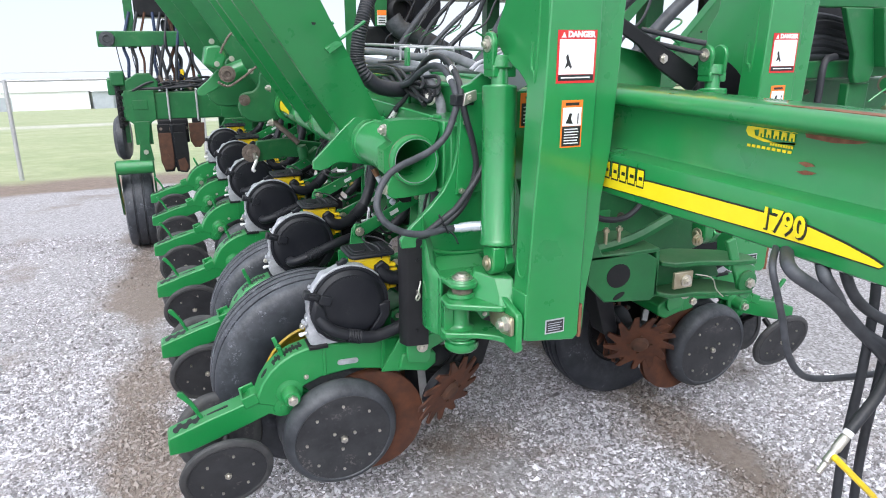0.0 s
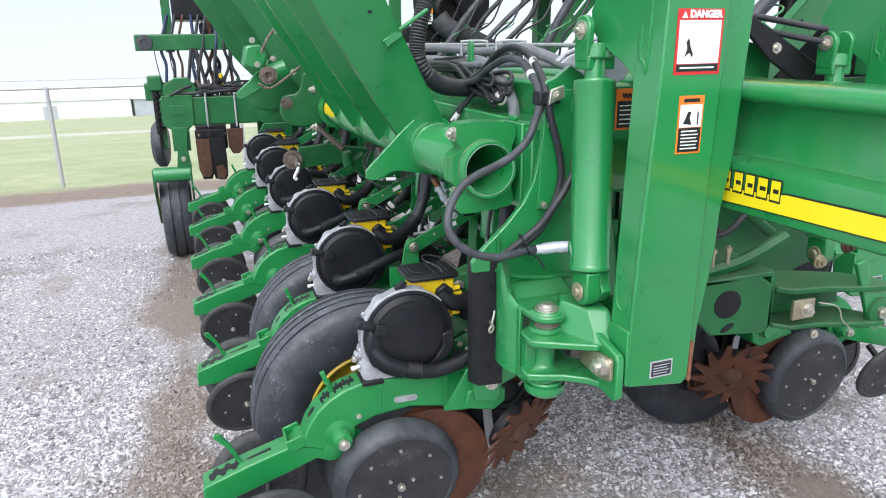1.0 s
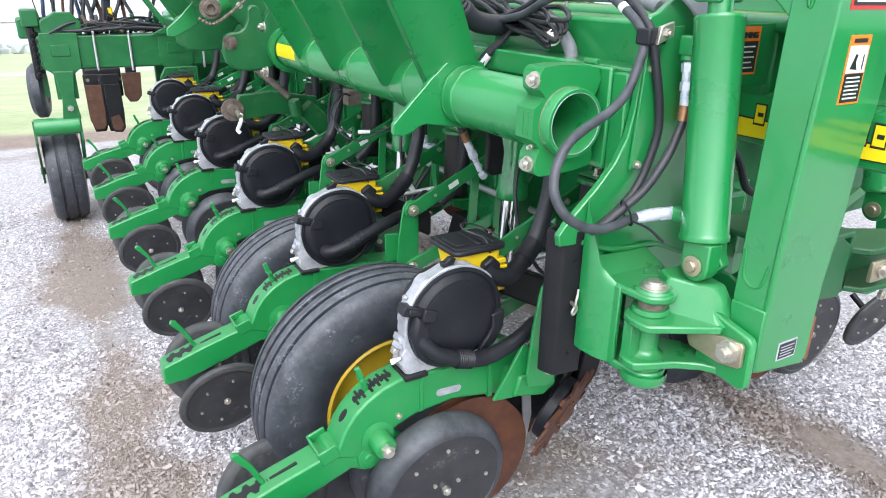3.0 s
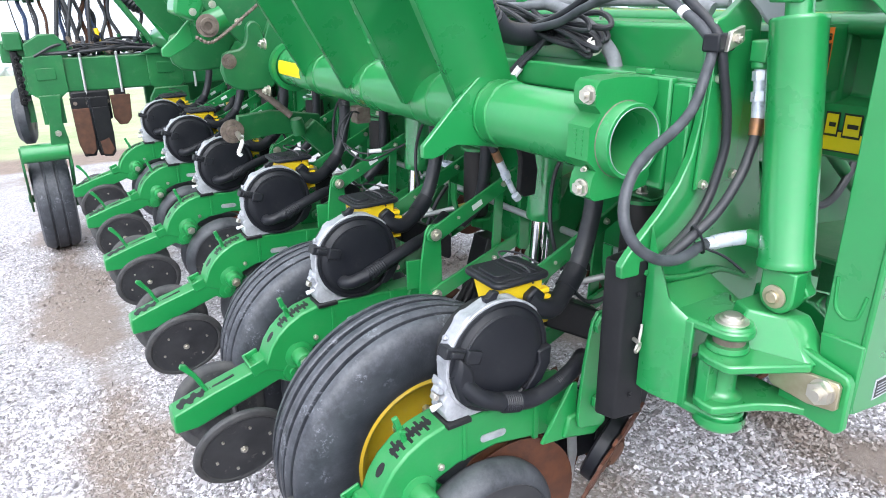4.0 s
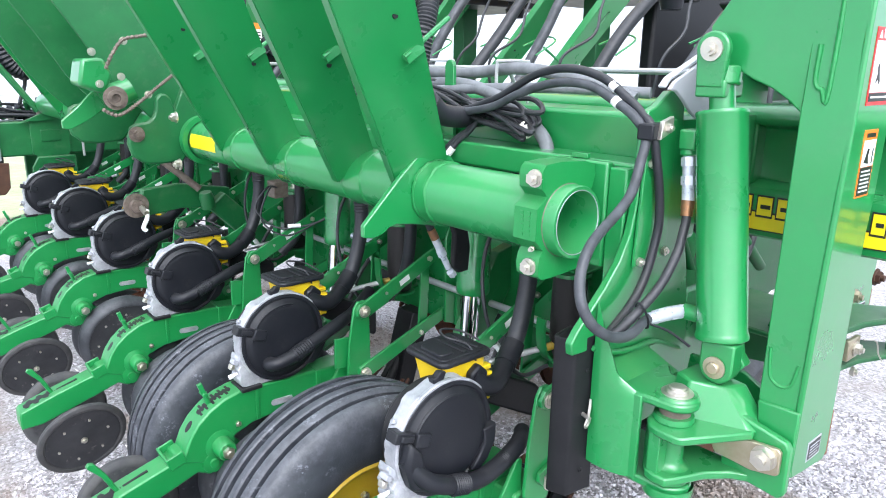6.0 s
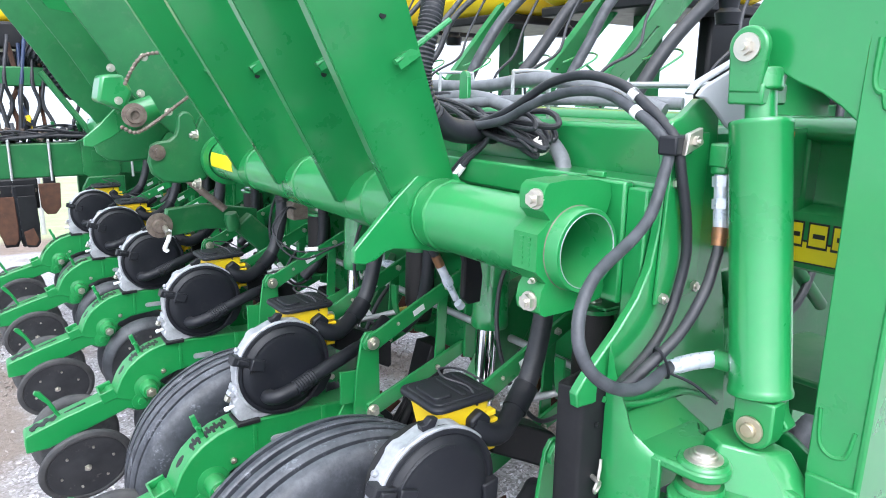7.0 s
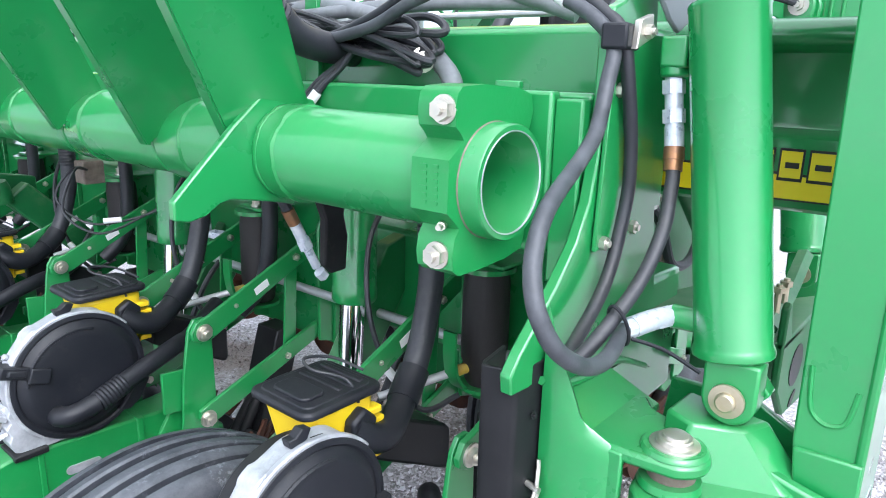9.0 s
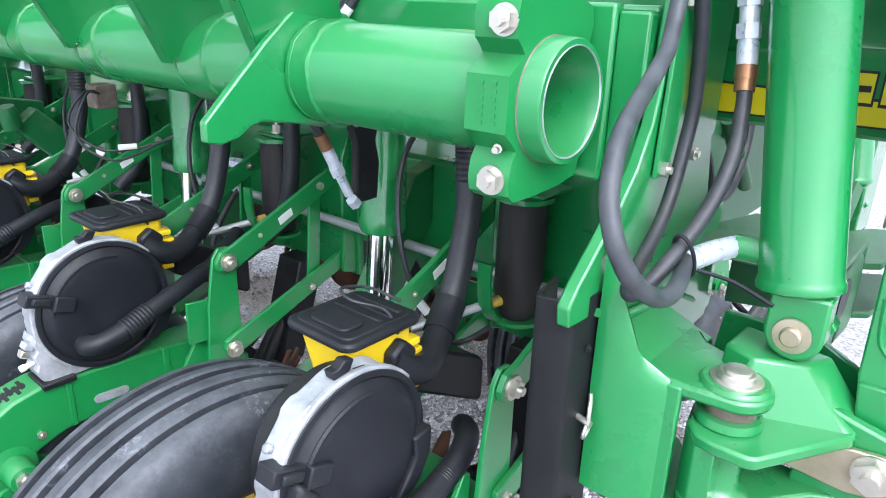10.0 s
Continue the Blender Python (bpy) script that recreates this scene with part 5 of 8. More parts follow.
def fold_cylinder(off):
    o = Vector(off)
    a, b = Vector((0.875, 1.672, 1.142)) + o, Vector((0.906, 1.742, 1.580)) + o
    way = (b - a).normalized()
    t = thing("fold_cylinder", "glossy green hydraulic folding cylinder with plated pins", "cylinder", a, "folding cylinders")
    n = (b - a).length
    part("barrel", lathe(B(), a, way, [(0, 0.0), (0, 0.046), (0.003, 0.0500), (0.009, 0.0508), (0.014, 0.0495), (0.018, 0.0478), (n - 0.010, 0.0478), (n - 0.008, 0.0487), (n - 0.003, 0.0487), (n, 0.047), (n, 0.0)], 56), GREEN, t)
    part("rod", rod(B(), b, b + way * 0.05, 0.024, seg=28), GREEN, t)
    head = b + way * 0.045
    bm = rod(B(), head, head + way * 0.035, 0.034, seg=28)
    c = b + way * 0.114
    for s in (-1, 1):
        x0 = c.x + s * 0.022
        lo, hi = min(x0, x0 + s * 0.016), max(x0, x0 + s * 0.016)
        slab(bm, arc(c.y, c.z, 0.033, -20, 200, 14) + [(c.y - 0.027, c.z - 0.07), (c.y + 0.027, c.z - 0.07)], "x", lo, hi)
    box(bm, (c.x - 0.036, c.y - 0.032, c.z - 0.088), (c.x + 0.036, c.y + 0.028, c.z - 0.055))
    part("rod_clevis", bm, GREEN, t, bevel=0.004)
    part("top_pin", bolt(B(), c + Vector((-0.038, 0, 0)), (-1, 0, 0), 0.013, 0.008, 0.022), ZINC, t)
    p = Vector((0.876, 1.663, 1.095)) + o
    part("base_lug", slab(B(), arc(p.y, p.z, 0.034, 180, 360, 16) + [(p.y + 0.034, p.z + 0.052), (p.y - 0.034, p.z + 0.052)], "x", p.x - 0.034, p.x + 0.004), GREEN, t, bevel=0.004)
    part("base_fin", slab(B(), [(p.y + 0.034, p.z - 0.032), (p.y + 0.034, p.z + 0.054), (p.y - 0.020, p.z + 0.054), (p.y - 0.026, p.z + 0.022), (p.y - 0.040, p.z + 0.004), (p.y - 0.014, p.z - 0.028)], "x", p.x + 0.006, p.x + 0.034), GREEN, t, bevel=0.003)
    part("base_pin", lathe(B(), p + Vector((-0.036, 0, 0)), (-1, 0, 0), [(0, 0.0), (0, 0.0225), (0.004, 0.022), (0.005, 0.013), (0.010, 0.0125), (0.012, 0.010), (0.012, 0.0)], 30), GOLD, t)
    return t


fold_cylinder((0, 0, 0))


def sign(parent, x0, x1, z0, z1, y, kind):
    """A safety label on a face that looks along -y."""
    w, h = x1 - x0, z1 - z0
    flat = lambda a, b, c, d, lift: slab(B(), [(a, c), (b, c), (b, d), (a, d)], "y", y - lift, y)
    lab = {"danger": "red and white danger label", "fall": "orange and white warning label", "plate": "small dark serial plate", "text": "orange and black warning label"}[kind]
    s = part("safety_label", flat(x0, x1, z0, z1, 0.0012), {"danger": RED, "fall": ORANGE, "plate": SILVER, "text": ORANGE}[kind], parent, lab)
    put = lambda x, z: pose(x, y - 0.0024, z, 90, 0, 0)
    if kind == "danger":
        part("panel", flat(x0 + 0.05 * w, x1 - 0.05 * w, z0 + 0.17 * h, z1 - 0.17 * h, 0.0018), WHITE, s)
        part("text_panel", flat(x0 + 0.05 * w, x1 - 0.05 * w, z0 + 0.05 * h, z0 + 0.16 * h, 0.0018), INK, s)
        letters("lettering", "DANGER", w * 0.170, WHITE, s, put(x0 + 0.25 * w, z1 - 0.130 * h), bold=0.0011)
        part("triangle", slab(B(), [(x0 + 0.09 * w, z1 - 0.14 * h), (x0 + 0.21 * w, z1 - 0.14 * h), (x0 + 0.15 * w, z1 - 0.04 * h)], "y", y - 0.0022, y), WHITE, s)
        bm = slab(B(), [(x0 + 0.20 * w, z0 + 0.28 * h), (x0 + 0.30 * w, z0 + 0.34 * h), (x0 + 0.36 * w, z0 + 0.27 * h), (x0 + 0.38 * w, z0 + 0.31 * h), (x0 + 0.31 * w, z0 + 0.44 * h), (x0 + 0.27 * w, z0 + 0.56 * h), (x0 + 0.22 * w, z0 + 0.50 * h), (x0 + 0.25 * w, z0 + 0.40 * h)], "y", y - 0.0024, y)
        part("pictogram", bm, INK, s)
        part("text_bar", slab(B(), [(x0 + 0.12 * w, z0 + 0.095 * h), (x0 + 0.86 * w, z0 + 0.095 * h), (x0 + 0.86 * w, z0 + 0.12 * h), (x0 + 0.12 * w, z0 + 0.12 * h)], "y", y - 0.0024, y), WHITE, s)
    elif kind == "fall":
        part("panel", flat(x0 + 0.06 * w, x1 - 0.06 * w, z0 + 0.46 * h, z0 + 0.85 * h, 0.0018), WHITE, s)
        part("text_panel", flat(x0 + 0.06 * w, x1 - 0.06 * w, z0 + 0.03 * h, z0 + 0.45 * h, 0.0018), INK, s)
        part("heading_bar", flat(x0 + 0.18 * w, x0 + 0.82 * w, z0 + 0.89 * h, z0 + 0.95 * h, 0.0018), INK, s)
        part("pictogram", slab(B(), [(x0 + 0.2 * w, z0 + 0.52 * h), (x0 + 0.55 * w, z0 + 0.50 * h), (x0 + 0.45 * w, z0 + 0.62 * h), (x0 + 0.5 * w, z0 + 0.72 * h), (x0 + 0.38 * w, z0 + 0.73 * h), (x0 + 0.30 * w, z0 + 0.62 * h)], "y", y - 0.0024, y), INK, s)
        part("pictogram_post", flat(x0 + 0.76 * w, x0 + 0.81 * w, z0 + 0.50 * h, z0 + 0.72 * h, 0.0024), INK, s)
        for i in range(6):
            a = z0 + (0.08 + 0.06 * i) * h
            part("text_bar", flat(x0 + 0.16 * w, x0 + (0.84 - 0.05 * (i % 2)) * w, a, a + 0.022 * h, 0.0024), WHITE, s)
    elif kind == "plate":
        part("panel", flat(x0 + 0.06 * w, x1 - 0.06 * w, z0 + 0.09 * h, z1 - 0.09 * h, 0.0018), DISC, s)
        for k, z in enumerate((0.70, 0.54, 0.38, 0.22)):
            part("text_bar", flat(x0 + 0.14 * w, x1 - (0.14 + 0.10 * (k % 2)) * w, z0 + z * h, z0 + (z + 0.045) * h, 0.0024), SILVER, s)
    else:
        part("text_panel", flat(x0 + 0.04 * w, x1 - 0.04 * w, z0 + 0.05 * h, z0 + 0.70 * h, 0.0018), INK, s)
        letters("lettering", "WARNING", w * 0.155, INK, s, put(x0 + 0.16 * w, z0 + 0.77 * h), bold=0.0009)
        for i in range(5):
            a = z0 + (0.13 + 0.11 * i) * h
            part("text_bar", flat(x0 + 0.10 * w, x0 + (0.88 - 0.06 * (i % 2)) * w, a, a + 0.03 * h, 0.0024), WHITE, s)
    return s


def fold_column(off, full=True):
    ox, oy, oz = off
    t = thing("fold_column", "upright green box column with safety labels", "column", (0.96 + ox, 1.55 + oy, 0.88 + oz), "folding columns")
    P = lambda pts: [(x + ox, z + oz) for x, z in pts]
    part("front_plate", slab(B(), P([(0.880, 0.925), (0.890, 0.905), (1.040, 0.886), (1.055, 0.900), (1.060, 1.30), (1.070, 1.66), (1.062, 2.10), (0.930, 2.10), (0.913, 1.586), (0.894, 1.256)]), "y", 1.510 + oy, 1.522 + oy), GREEN, t, bevel=0.004)
    def side(x0, x1, lean=0.0):
        bm = slab(B(), [(1.514 + oy, 0.912 + oz), (1.575 + oy, 0.93 + oz), (1.592 + oy, 1.05 + oz), (1.602 + oy, 1.58 + oz), (1.602 + oy, 2.10 + oz), (1.514 + oy, 2.10 + oz)], "x", x0 + ox, x1 + ox)
        for v in bm.verts:
            v.co.x += lean * (v.co.z - oz - 1.04)
        return bm
    part("side_plate", side(0.888, 0.898, 0.045), GREEN, t, bevel=0.003)
    part("far_side_plate", side(1.046, 1.056), GREEN, t, bevel=0.003)
    part("bottom_plate", box(B(), (0.901 + ox, 1.5225 + oy, 0.915 + oz), (1.045 + ox, 1.575 + oy, 0.925 + oz)), GREEN, t)
    part("foot_pad", slab(B(), [(1.511 + oy, 0.908 + oz), (1.576 + oy, 0.928 + oz), (1.589 + oy, 1.042 + oz), (1.511 + oy, 1.044 + oz)], "x", 0.880 + ox, 0.890 + ox), GREEN, t, bevel=0.003)
    u_weld = hose(B(), [(0.8895 + 0.045 * (z - 1.04) + ox, y + oy, z + oz) for y, z in ((1.584, 1.150), (1.580, 1.105), (1.573, 1.088), (1.559, 1.080), (1.544, 1.083), (1.536, 1.094), (1.530, 1.130))], 0.0040, 8)
    part("weld_bead", u_weld, GREEN_CAST, t)
    # curved web that takes the cylinder's rod
    web = [(1.515, 1.560), (1.600, 1.580)] + [(1.628, 1.604), (1.660, 1.624), (1.700, 1.640), (1.725, 1.655), (1.752, 1.665)] + [(1.785, 1.695), (1.790, 1.735), (1.745, 1.80), (1.70, 2.10), (1.515, 2.10)]
    part("web", slab(B(), [(y + oy, z + oz) for y, z in web], "x", 0.918 + ox, 0.936 + ox), GREEN, t, bevel=0.003)
    bm = hose(B(), [(0.917 + ox, 1.585 + oy, 1.70 + oz), (0.916 + ox, 1.585 + oy, 1.64 + oz), (0.915 + ox, 1.572 + oy, 1.625 + oz), (0.916 + ox, 1.56 + oy, 1.64 + oz), (0.932 + ox, 1.56 + oy, 2.08 + oz)], 0.005, 8)
    part("weld_bead", bm, GREEN_CAST, t)
    part("side_flange", slab(B(), P([(1.060, 0.905), (1.082, 0.885), (1.088, 1.02), (1.116, 1.20), (1.118, 1.29), (1.138, 1.42), (1.165, 2.10), (1.066, 2.10)]), "y", 1.530 + oy, 1.545 + oy), GREEN, t, bevel=0.003)
    part("rear_flange", slab(B(), P([(1.056, 0.93), (1.070, 0.93), (1.105, 1.20), (1.105, 1.29), (1.056, 1.30)]), "y", 1.560 + oy, 1.572 + oy), GREEN, t, bevel=0.003)
    part("worn_edge", box(B(), (1.058 + ox, 1.512 + oy, 0.888 + oz), (1.068 + ox, 1.530 + oy, 0.990 + oz)), PRIMER, t, bevel=0.003)
    y = 1.510 + oy
    sign(t, 0.942 + ox, 1.056 + ox, 1.600 + oz, 1.728 + oz, y, "danger")
    sign(t, 0.963 + ox, 1.026 + ox, 1.438 + oz, 1.558 + oz, y, "fall")
    sign(t, 0.946 + ox, 1.007 + ox, 0.918 + oz, 0.960 + oz, y, "plate")
    return t


fold_column((0, 0, 0))

# black rubber guard hung on the end plate
g = thing("rubber_guard", "black folded guard hung beside the hinge post", "guard", (0.68, 1.87, 0.775))
fold = [(0.727, 1.929), (0.665, 1.917), (0.656, 1.912), (0.654, 1.903), (0.665, 1.872), (0.669, 1.867), (0.675, 1.865), (0.736, 1.857)]
inner = [(0.727, 1.923), (0.667, 1.911), (0.662, 1.907), (0.661, 1.901), (0.670, 1.876), (0.673, 1.872), (0.677, 1.8705), (0.736, 1.863)]
part("sheet", slab(B(), fold + inner[::-1], "z", 0.775, 1.130), BLACK_STEEL, g, bevel=0.0015)
for z in (0.83, 1.06):
    part("guard_bolt", bolt(B(), (0.699, 1.858, z), (0, -1, 0), 0.006, 0.002), BLACK_STEEL, g)
g2 = thing("cotter_pin", "bright bent wire hitch pin hanging on the guard", "pin", (0.707, 1.832, 0.92))
part("wire", hose(B(), [(0.707, 1.850, 0.996), (0.703, 1.847, 0.978), (0.697, 1.846, 0.958), (0.690, 1.846, 0.944), (0.696, 1.848, 0.936), (0.703, 1.846, 0.949), (0.698, 1.845, 0.964), (0.704, 1.848, 0.984)], 0.0030, 8), ZINC, g2)
part("pin_shank", rod(B(), (0.700, 1.862, 0.960), (0.696, 1.840, 0.958), 0.0045, seg=8), ZINC, g2)

# folded grey bracket on top of the end plate
bm = slab(B(), [(0.872, 1.616), (0.890, 1.632), (1.012, 1.680), (1.085, 1.668), (1.070, 1.60), (1.054, 1.575), (1.000, 1.549), (0.965, 1.565), (0.930, 1.592), (0.898, 1.612)], "y", 1.838, 1.846)
bracket = thing("grey_bracket", "folded grey steel bracket on top of the end plate", "bracket", (0.98, 1.86, 1.60))
part("face", bm, SILVER, bracket, bevel=0.003)
part("fold", slab(B(), [(0.872, 1.618), (0.890, 1.634), (1.012, 1.682), (1.085, 1.670), (1.085, 1.676), (1.010, 1.689), (0.886, 1.640), (0.866, 1.622)], "y", 1.846, 1.862), SILVER, bracket, bevel=0.002)
# ---------------------------------------------------------------- hydraulic hoses at the end plate
def build_hoses():
    a = thing("hydraulic_hose", "black hydraulic hose hanging in a wide loop", "hose", (0.83, 1.85, 1.53), "looped hydraulic hoses")
    part("line", hose(B(), [(0.900, 2.75, 1.545), (0.862, 2.50, 1.535), (0.850, 2.322, 1.555), (0.850, 2.217, 1.594), (0.850, 2.111, 1.621), (0.848, 2.016, 1.619), (0.842, 1.939, 1.588), (0.833, 1.885, 1.560), (0.824, 1.850, 1.525), (0.808, 1.847, 1.477), (0.793, 1.844, 1.444), (0.766, 1.836, 1.418), (0.730, 1.831, 1.395), (0.685, 1.821, 1.379), (0.639, 1.809, 1.366), (0.602, 1.801, 1.348), (0.576, 1.794, 1.322), (0.560, 1.786, 1.295), (0.551, 1.775, 1.268), (0.554, 1.765, 1.243), (0.568, 1.758, 1.220), (0.590, 1.752, 1.202), (0.622, 1.750, 1.186), (0.667, 1.754, 1.175), (0.715, 1.764, 1.173), (0.752, 1.775, 1.174), (0.785, 1.784, 1.172), (0.800, 1.786, 1.171)], 0.0100, 14), HOSE_GREY, a, "worn grey-black rubber hose")
    f = part("crimp_fitting", rod(rod(B(), (0.790, 1.786, 1.171), (0.840, 1.769, 1.175), 0.0125, seg=10), (0.840, 1.769, 1.175), (0.872, 1.756, 1.178), 0.015, seg=6), WRAP, a)
    part("tape", hose(B(), [(0.806, 1.782, 1.172), (0.835, 1.771, 1.176), (0.866, 1.757, 1.178)], 0.0145, 12), WRAP, f)
    part("port", rod(B(), (0.872, 1.755, 1.178), (0.878, 1.700, 1.178), 0.017, seg=20), GREEN, a)
    b = thing("hydraulic_hose", "black hydraulic hose bent tightly back up to a plated fitting", "hose", (0.84, 1.85, 1.53), "looped hydraulic hoses")
    part("line", hose(B(), [(0.930, 2.75, 1.550), (0.875, 2.50, 1.535), (0.862, 2.316, 1.575), (0.861, 2.183, 1.636), (0.860, 2.082, 1.653), (0.859, 1.989, 1.635), (0.857, 1.922, 1.595), (0.848, 1.880, 1.568), (0.838, 1.846, 1.540), (0.850, 1.838, 1.480), (0.868, 1.838, 1.425), (0.879, 1.839, 1.382), (0.884, 1.840, 1.340), (0.876, 1.841, 1.296), (0.856, 1.840, 1.245), (0.828, 1.838, 1.207), (0.792, 1.836, 1.178), (0.750, 1.831, 1.158), (0.712, 1.822, 1.148), (0.694, 1.808, 1.150), (0.706, 1.796, 1.163), (0.730, 1.786, 1.186), (0.757, 1.779, 1.208), (0.785, 1.774, 1.230), (0.806, 1.769, 1.256), (0.826, 1.767, 1.284), (0.848, 1.769, 1.310), (0.868, 1.775, 1.336), (0.884, 1.780, 1.358), (0.892, 1.784, 1.372)], 0.0094, 14), HOSE, b)
    bm = rod(rod(B(), (0.891, 1.784, 1.368), (0.895, 1.786, 1.384), 0.0125, seg=14), (0.895, 1.786, 1.382), (0.899, 1.788, 1.398), 0.0138, seg=14)
    part("copper_sleeve", bm, COPPER, b, "bare copper-brown fitting sleeve")
    bm, way = B(), Vector((0.007, 0.014, 0.098)).normalized()
    at = Vector((0.899, 1.788, 1.396))
    for d0, d1, r, k in ((0, 0.030, 0.0128, 14), (0.030, 0.034, 0.0118, 14), (0.034, 0.052, 0.0150, 6), (0.052, 0.072, 0.0120, 14), (0.072, 0.090, 0.0150, 6), (0.090, 0.102, 0.0115, 14)):
        rod(bm, at + way * d0, at + way * d1, r, seg=k)
    part("crimp_fitting", bm, WRAP, b)
    part("port", box(rod(B(), (0.906, 1.800, 1.488), (0.907, 1.802, 1.52), 0.019, seg=20), (0.886, 1.780, 1.500), (0.928, 1.816, 1.540)), GREEN, b, bevel=0.004)
    c = thing("hose_clip", "plated hose clamp holding two hoses on the end plate", "clamp", (0.835, 1.85, 1.53))
    part("clip_body", box(B(), (0.808, 1.832, 1.520), (0.872, 1.866, 1.552), pose(0, 0, 0, 0, 0, 10)), BLACK, c, bevel=0.004)
    part("clip_plate", slab(B(), [(0.832, 1.520), (0.876, 1.536), (0.874, 1.566), (0.838, 1.556)], "y", 1.822, 1.832), ZINC, c, bevel=0.002)
    part("clip_bolt", bolt(B(), (0.855, 1.822, 1.543), (0, -1, 0), 0.009, 0.008), ZINC, c)
    d = thing("cable_tie", "black plastic cable tie binding the hoses", "cable tie", (0.775, 1.775, 1.165))
    across, up = Vector((0.10, 0.98, 0.05)), Vector((-0.42, 0.06, 0.90))
    part("band", hose(B(), [Vector((0.752, 1.7765, 1.190)) + across * 0.0135 * math.cos(k * math.pi / 6) + up * 0.031 * math.sin(k * math.pi / 6) for k in range(13)], 0.0024, 6, n=3), BLACK, d)
    part("tail", hose(B(), [(0.757, 1.760, 1.176), (0.760, 1.72, 1.172), (0.752, 1.672, 1.160)], 0.0026, 6), BLACK, d)
    for k, (p, q, r) in enumerate((((0.8425, 1.944, 1.591), (0.8405, 1.930, 1.583), 0.0112), ((0.859, 1.965, 1.622), (0.858, 1.950, 1.612), 0.0108))):
        part("white_tag", hose(B(), [p, q], r, 12), WHITE, a)
    # bundle behind the pipe
    e = thing("hose_bundle", "tied bundle of black and grey hoses over the beam", "hoses", (0.90, 2.4, 1.47))
    part("corrugated_hose", hose(B(), [(1.02, 2.80, 2.30), (0.86, 2.56, 2.02), (0.775, 2.46, 1.885), (0.720, 2.402, 1.785), (0.694, 2.395, 1.700), (0.688, 2.394, 1.635), (0.706, 2.395, 1.588), (0.745, 2.400, 1.553)], 0.0245, 18, ribs=0.0014, pitch=0.009), HOSE, e)
    part("cuff", hose(B(), [(0.724, 2.397, 1.568), (0.756, 2.403, 1.544), (0.800, 2.412, 1.531), (0.870, 2.430, 1.524), (0.95, 2.465, 1.520)], 0.0275, 18), HOSE, e)
    greys = [[(1.02, 3.6, 1.60), (1.00, 3.1, 1.595), (0.97, 2.75, 1.600), (0.95, 2.52, 1.605), (0.93, 2.33, 1.565), (0.92, 2.20, 1.490), (0.90, 2.16, 1.42)],
             [(1.05, 3.6, 1.64), (1.02, 3.0, 1.640), (1.00, 2.60, 1.632), (0.99, 2.35, 1.650), (1.00, 2.15, 1.625), (1.03, 2.02, 1.585)],
             [(0.98, 3.5, 1.58), (0.96, 3.0, 1.570), (0.94, 2.70, 1.585), (0.93, 2.55, 1.590), (0.95, 2.38, 1.600), (0.985, 2.2, 1.605), (1.06, 2.0, 1.60)]]
    for g, r in zip(greys, (0.017, 0.016, 0.013)):
        part("grey_hose", hose(B(), g, r, 14), HOSE_PALE, e, "grey ribbed hose")
    rng = random.Random(11)
    for i in range(9):
        x0, z0 = rng.uniform(0.88, 0.96), rng.uniform(1.53, 1.60)
        mid = Vector((0.88 + rng.uniform(-0.02, 0.02), 2.36 + rng.uniform(-0.03, 0.03), 1.535 + rng.uniform(-0.02, 0.03)))
        end = Vector((0.87 + rng.uniform(-0.02, 0.05), 2.24 + rng.uniform(-0.05, 0.05), 1.49 + rng.uniform(-0.01, 0.06)))
        part("thin_cable", hose(B(), [(x0, 3.0, z0), (x0 - 0.01, 2.62, z0 + 0.01), mid, end, end + Vector((0.03, 0.06, 0.03)), mid + Vector((0.02, 0.05, 0.01))], rng.uniform(0.004, 0.007), 8), HOSE, e)
    for i in range(3):
        part("drop_cable", hose(B(), [(0.875 + 0.006 * i, 2.37, 1.53), (0.862, 2.40 + 0.008 * i, 1.49), (0.842, 2.43 + 0.012 * i, 1.455), (0.815, 2.455 + 0.012 * i, 1.40), (0.80, 2.48, 1.33)], 0.006, 8), HOSE, e)
    part("white_tag", hose(B(), [(0.838, 2.437, 1.446), (0.824, 2.452, 1.418)], 0.0095, 10), WHITE, e)
    part("connector", lathe(B(), Vector((0.895, 2.235, 1.505)), (-0.6, -0.8, 0.1), [(0, 0.0), (0, 0.021), (0.008, 0.021), (0.010, 0.014), (0.022, 0.013), (0.022, 0.0)], 20), ZINC, e)
    for y in (2.40, 2.70):
        h = thing("hose_hoop", "thin plated wire hoop standing on the beam", "bracket", (0.98, y, 1.56), "wire hoops on the beam")
        part("wire", hose(B(), [(0.955, y, 1.555), (0.955, y, 1.655), (0.962, y - 0.006, 1.668), (1.03, y - 0.03, 1.668), (1.04, y - 0.034, 1.655), (1.04, y - 0.034, 1.55)], 0.0045, 8), GALV, h)
    s = thing("hose_stake", "short green post standing on the beam", "bracket", (0.94, 2.56, 1.47))
    part("stake", slab(B(), [(2.535, 1.46), (2.575, 1.46), (2.572, 1.655)] + arc(2.556, 1.655, 0.016, 0, 180, 6) + [(2.54, 1.655)], "x", 0.925, 0.937), GREEN, s, bevel=0.002)
    # cables down to the fold linkage and along the units
    for k in range(4):
        y = 2.30 + PITCH * k
        n = thing("unit_cable", "thin black cable looping down to a row unit", "cable", (0.98, y, 1.0), "cables of the row units")
        part("wire", hose(B(), [(1.10, y + 0.16, 1.26), (0.98, y + 0.14, 1.16), (0.93, y + 0.10, 1.02), (0.95, y + 0.06, 0.88), (0.99, y, 0.80), (1.05, y - 0.05, 0.83)], 0.006, 8), HOSE, n)
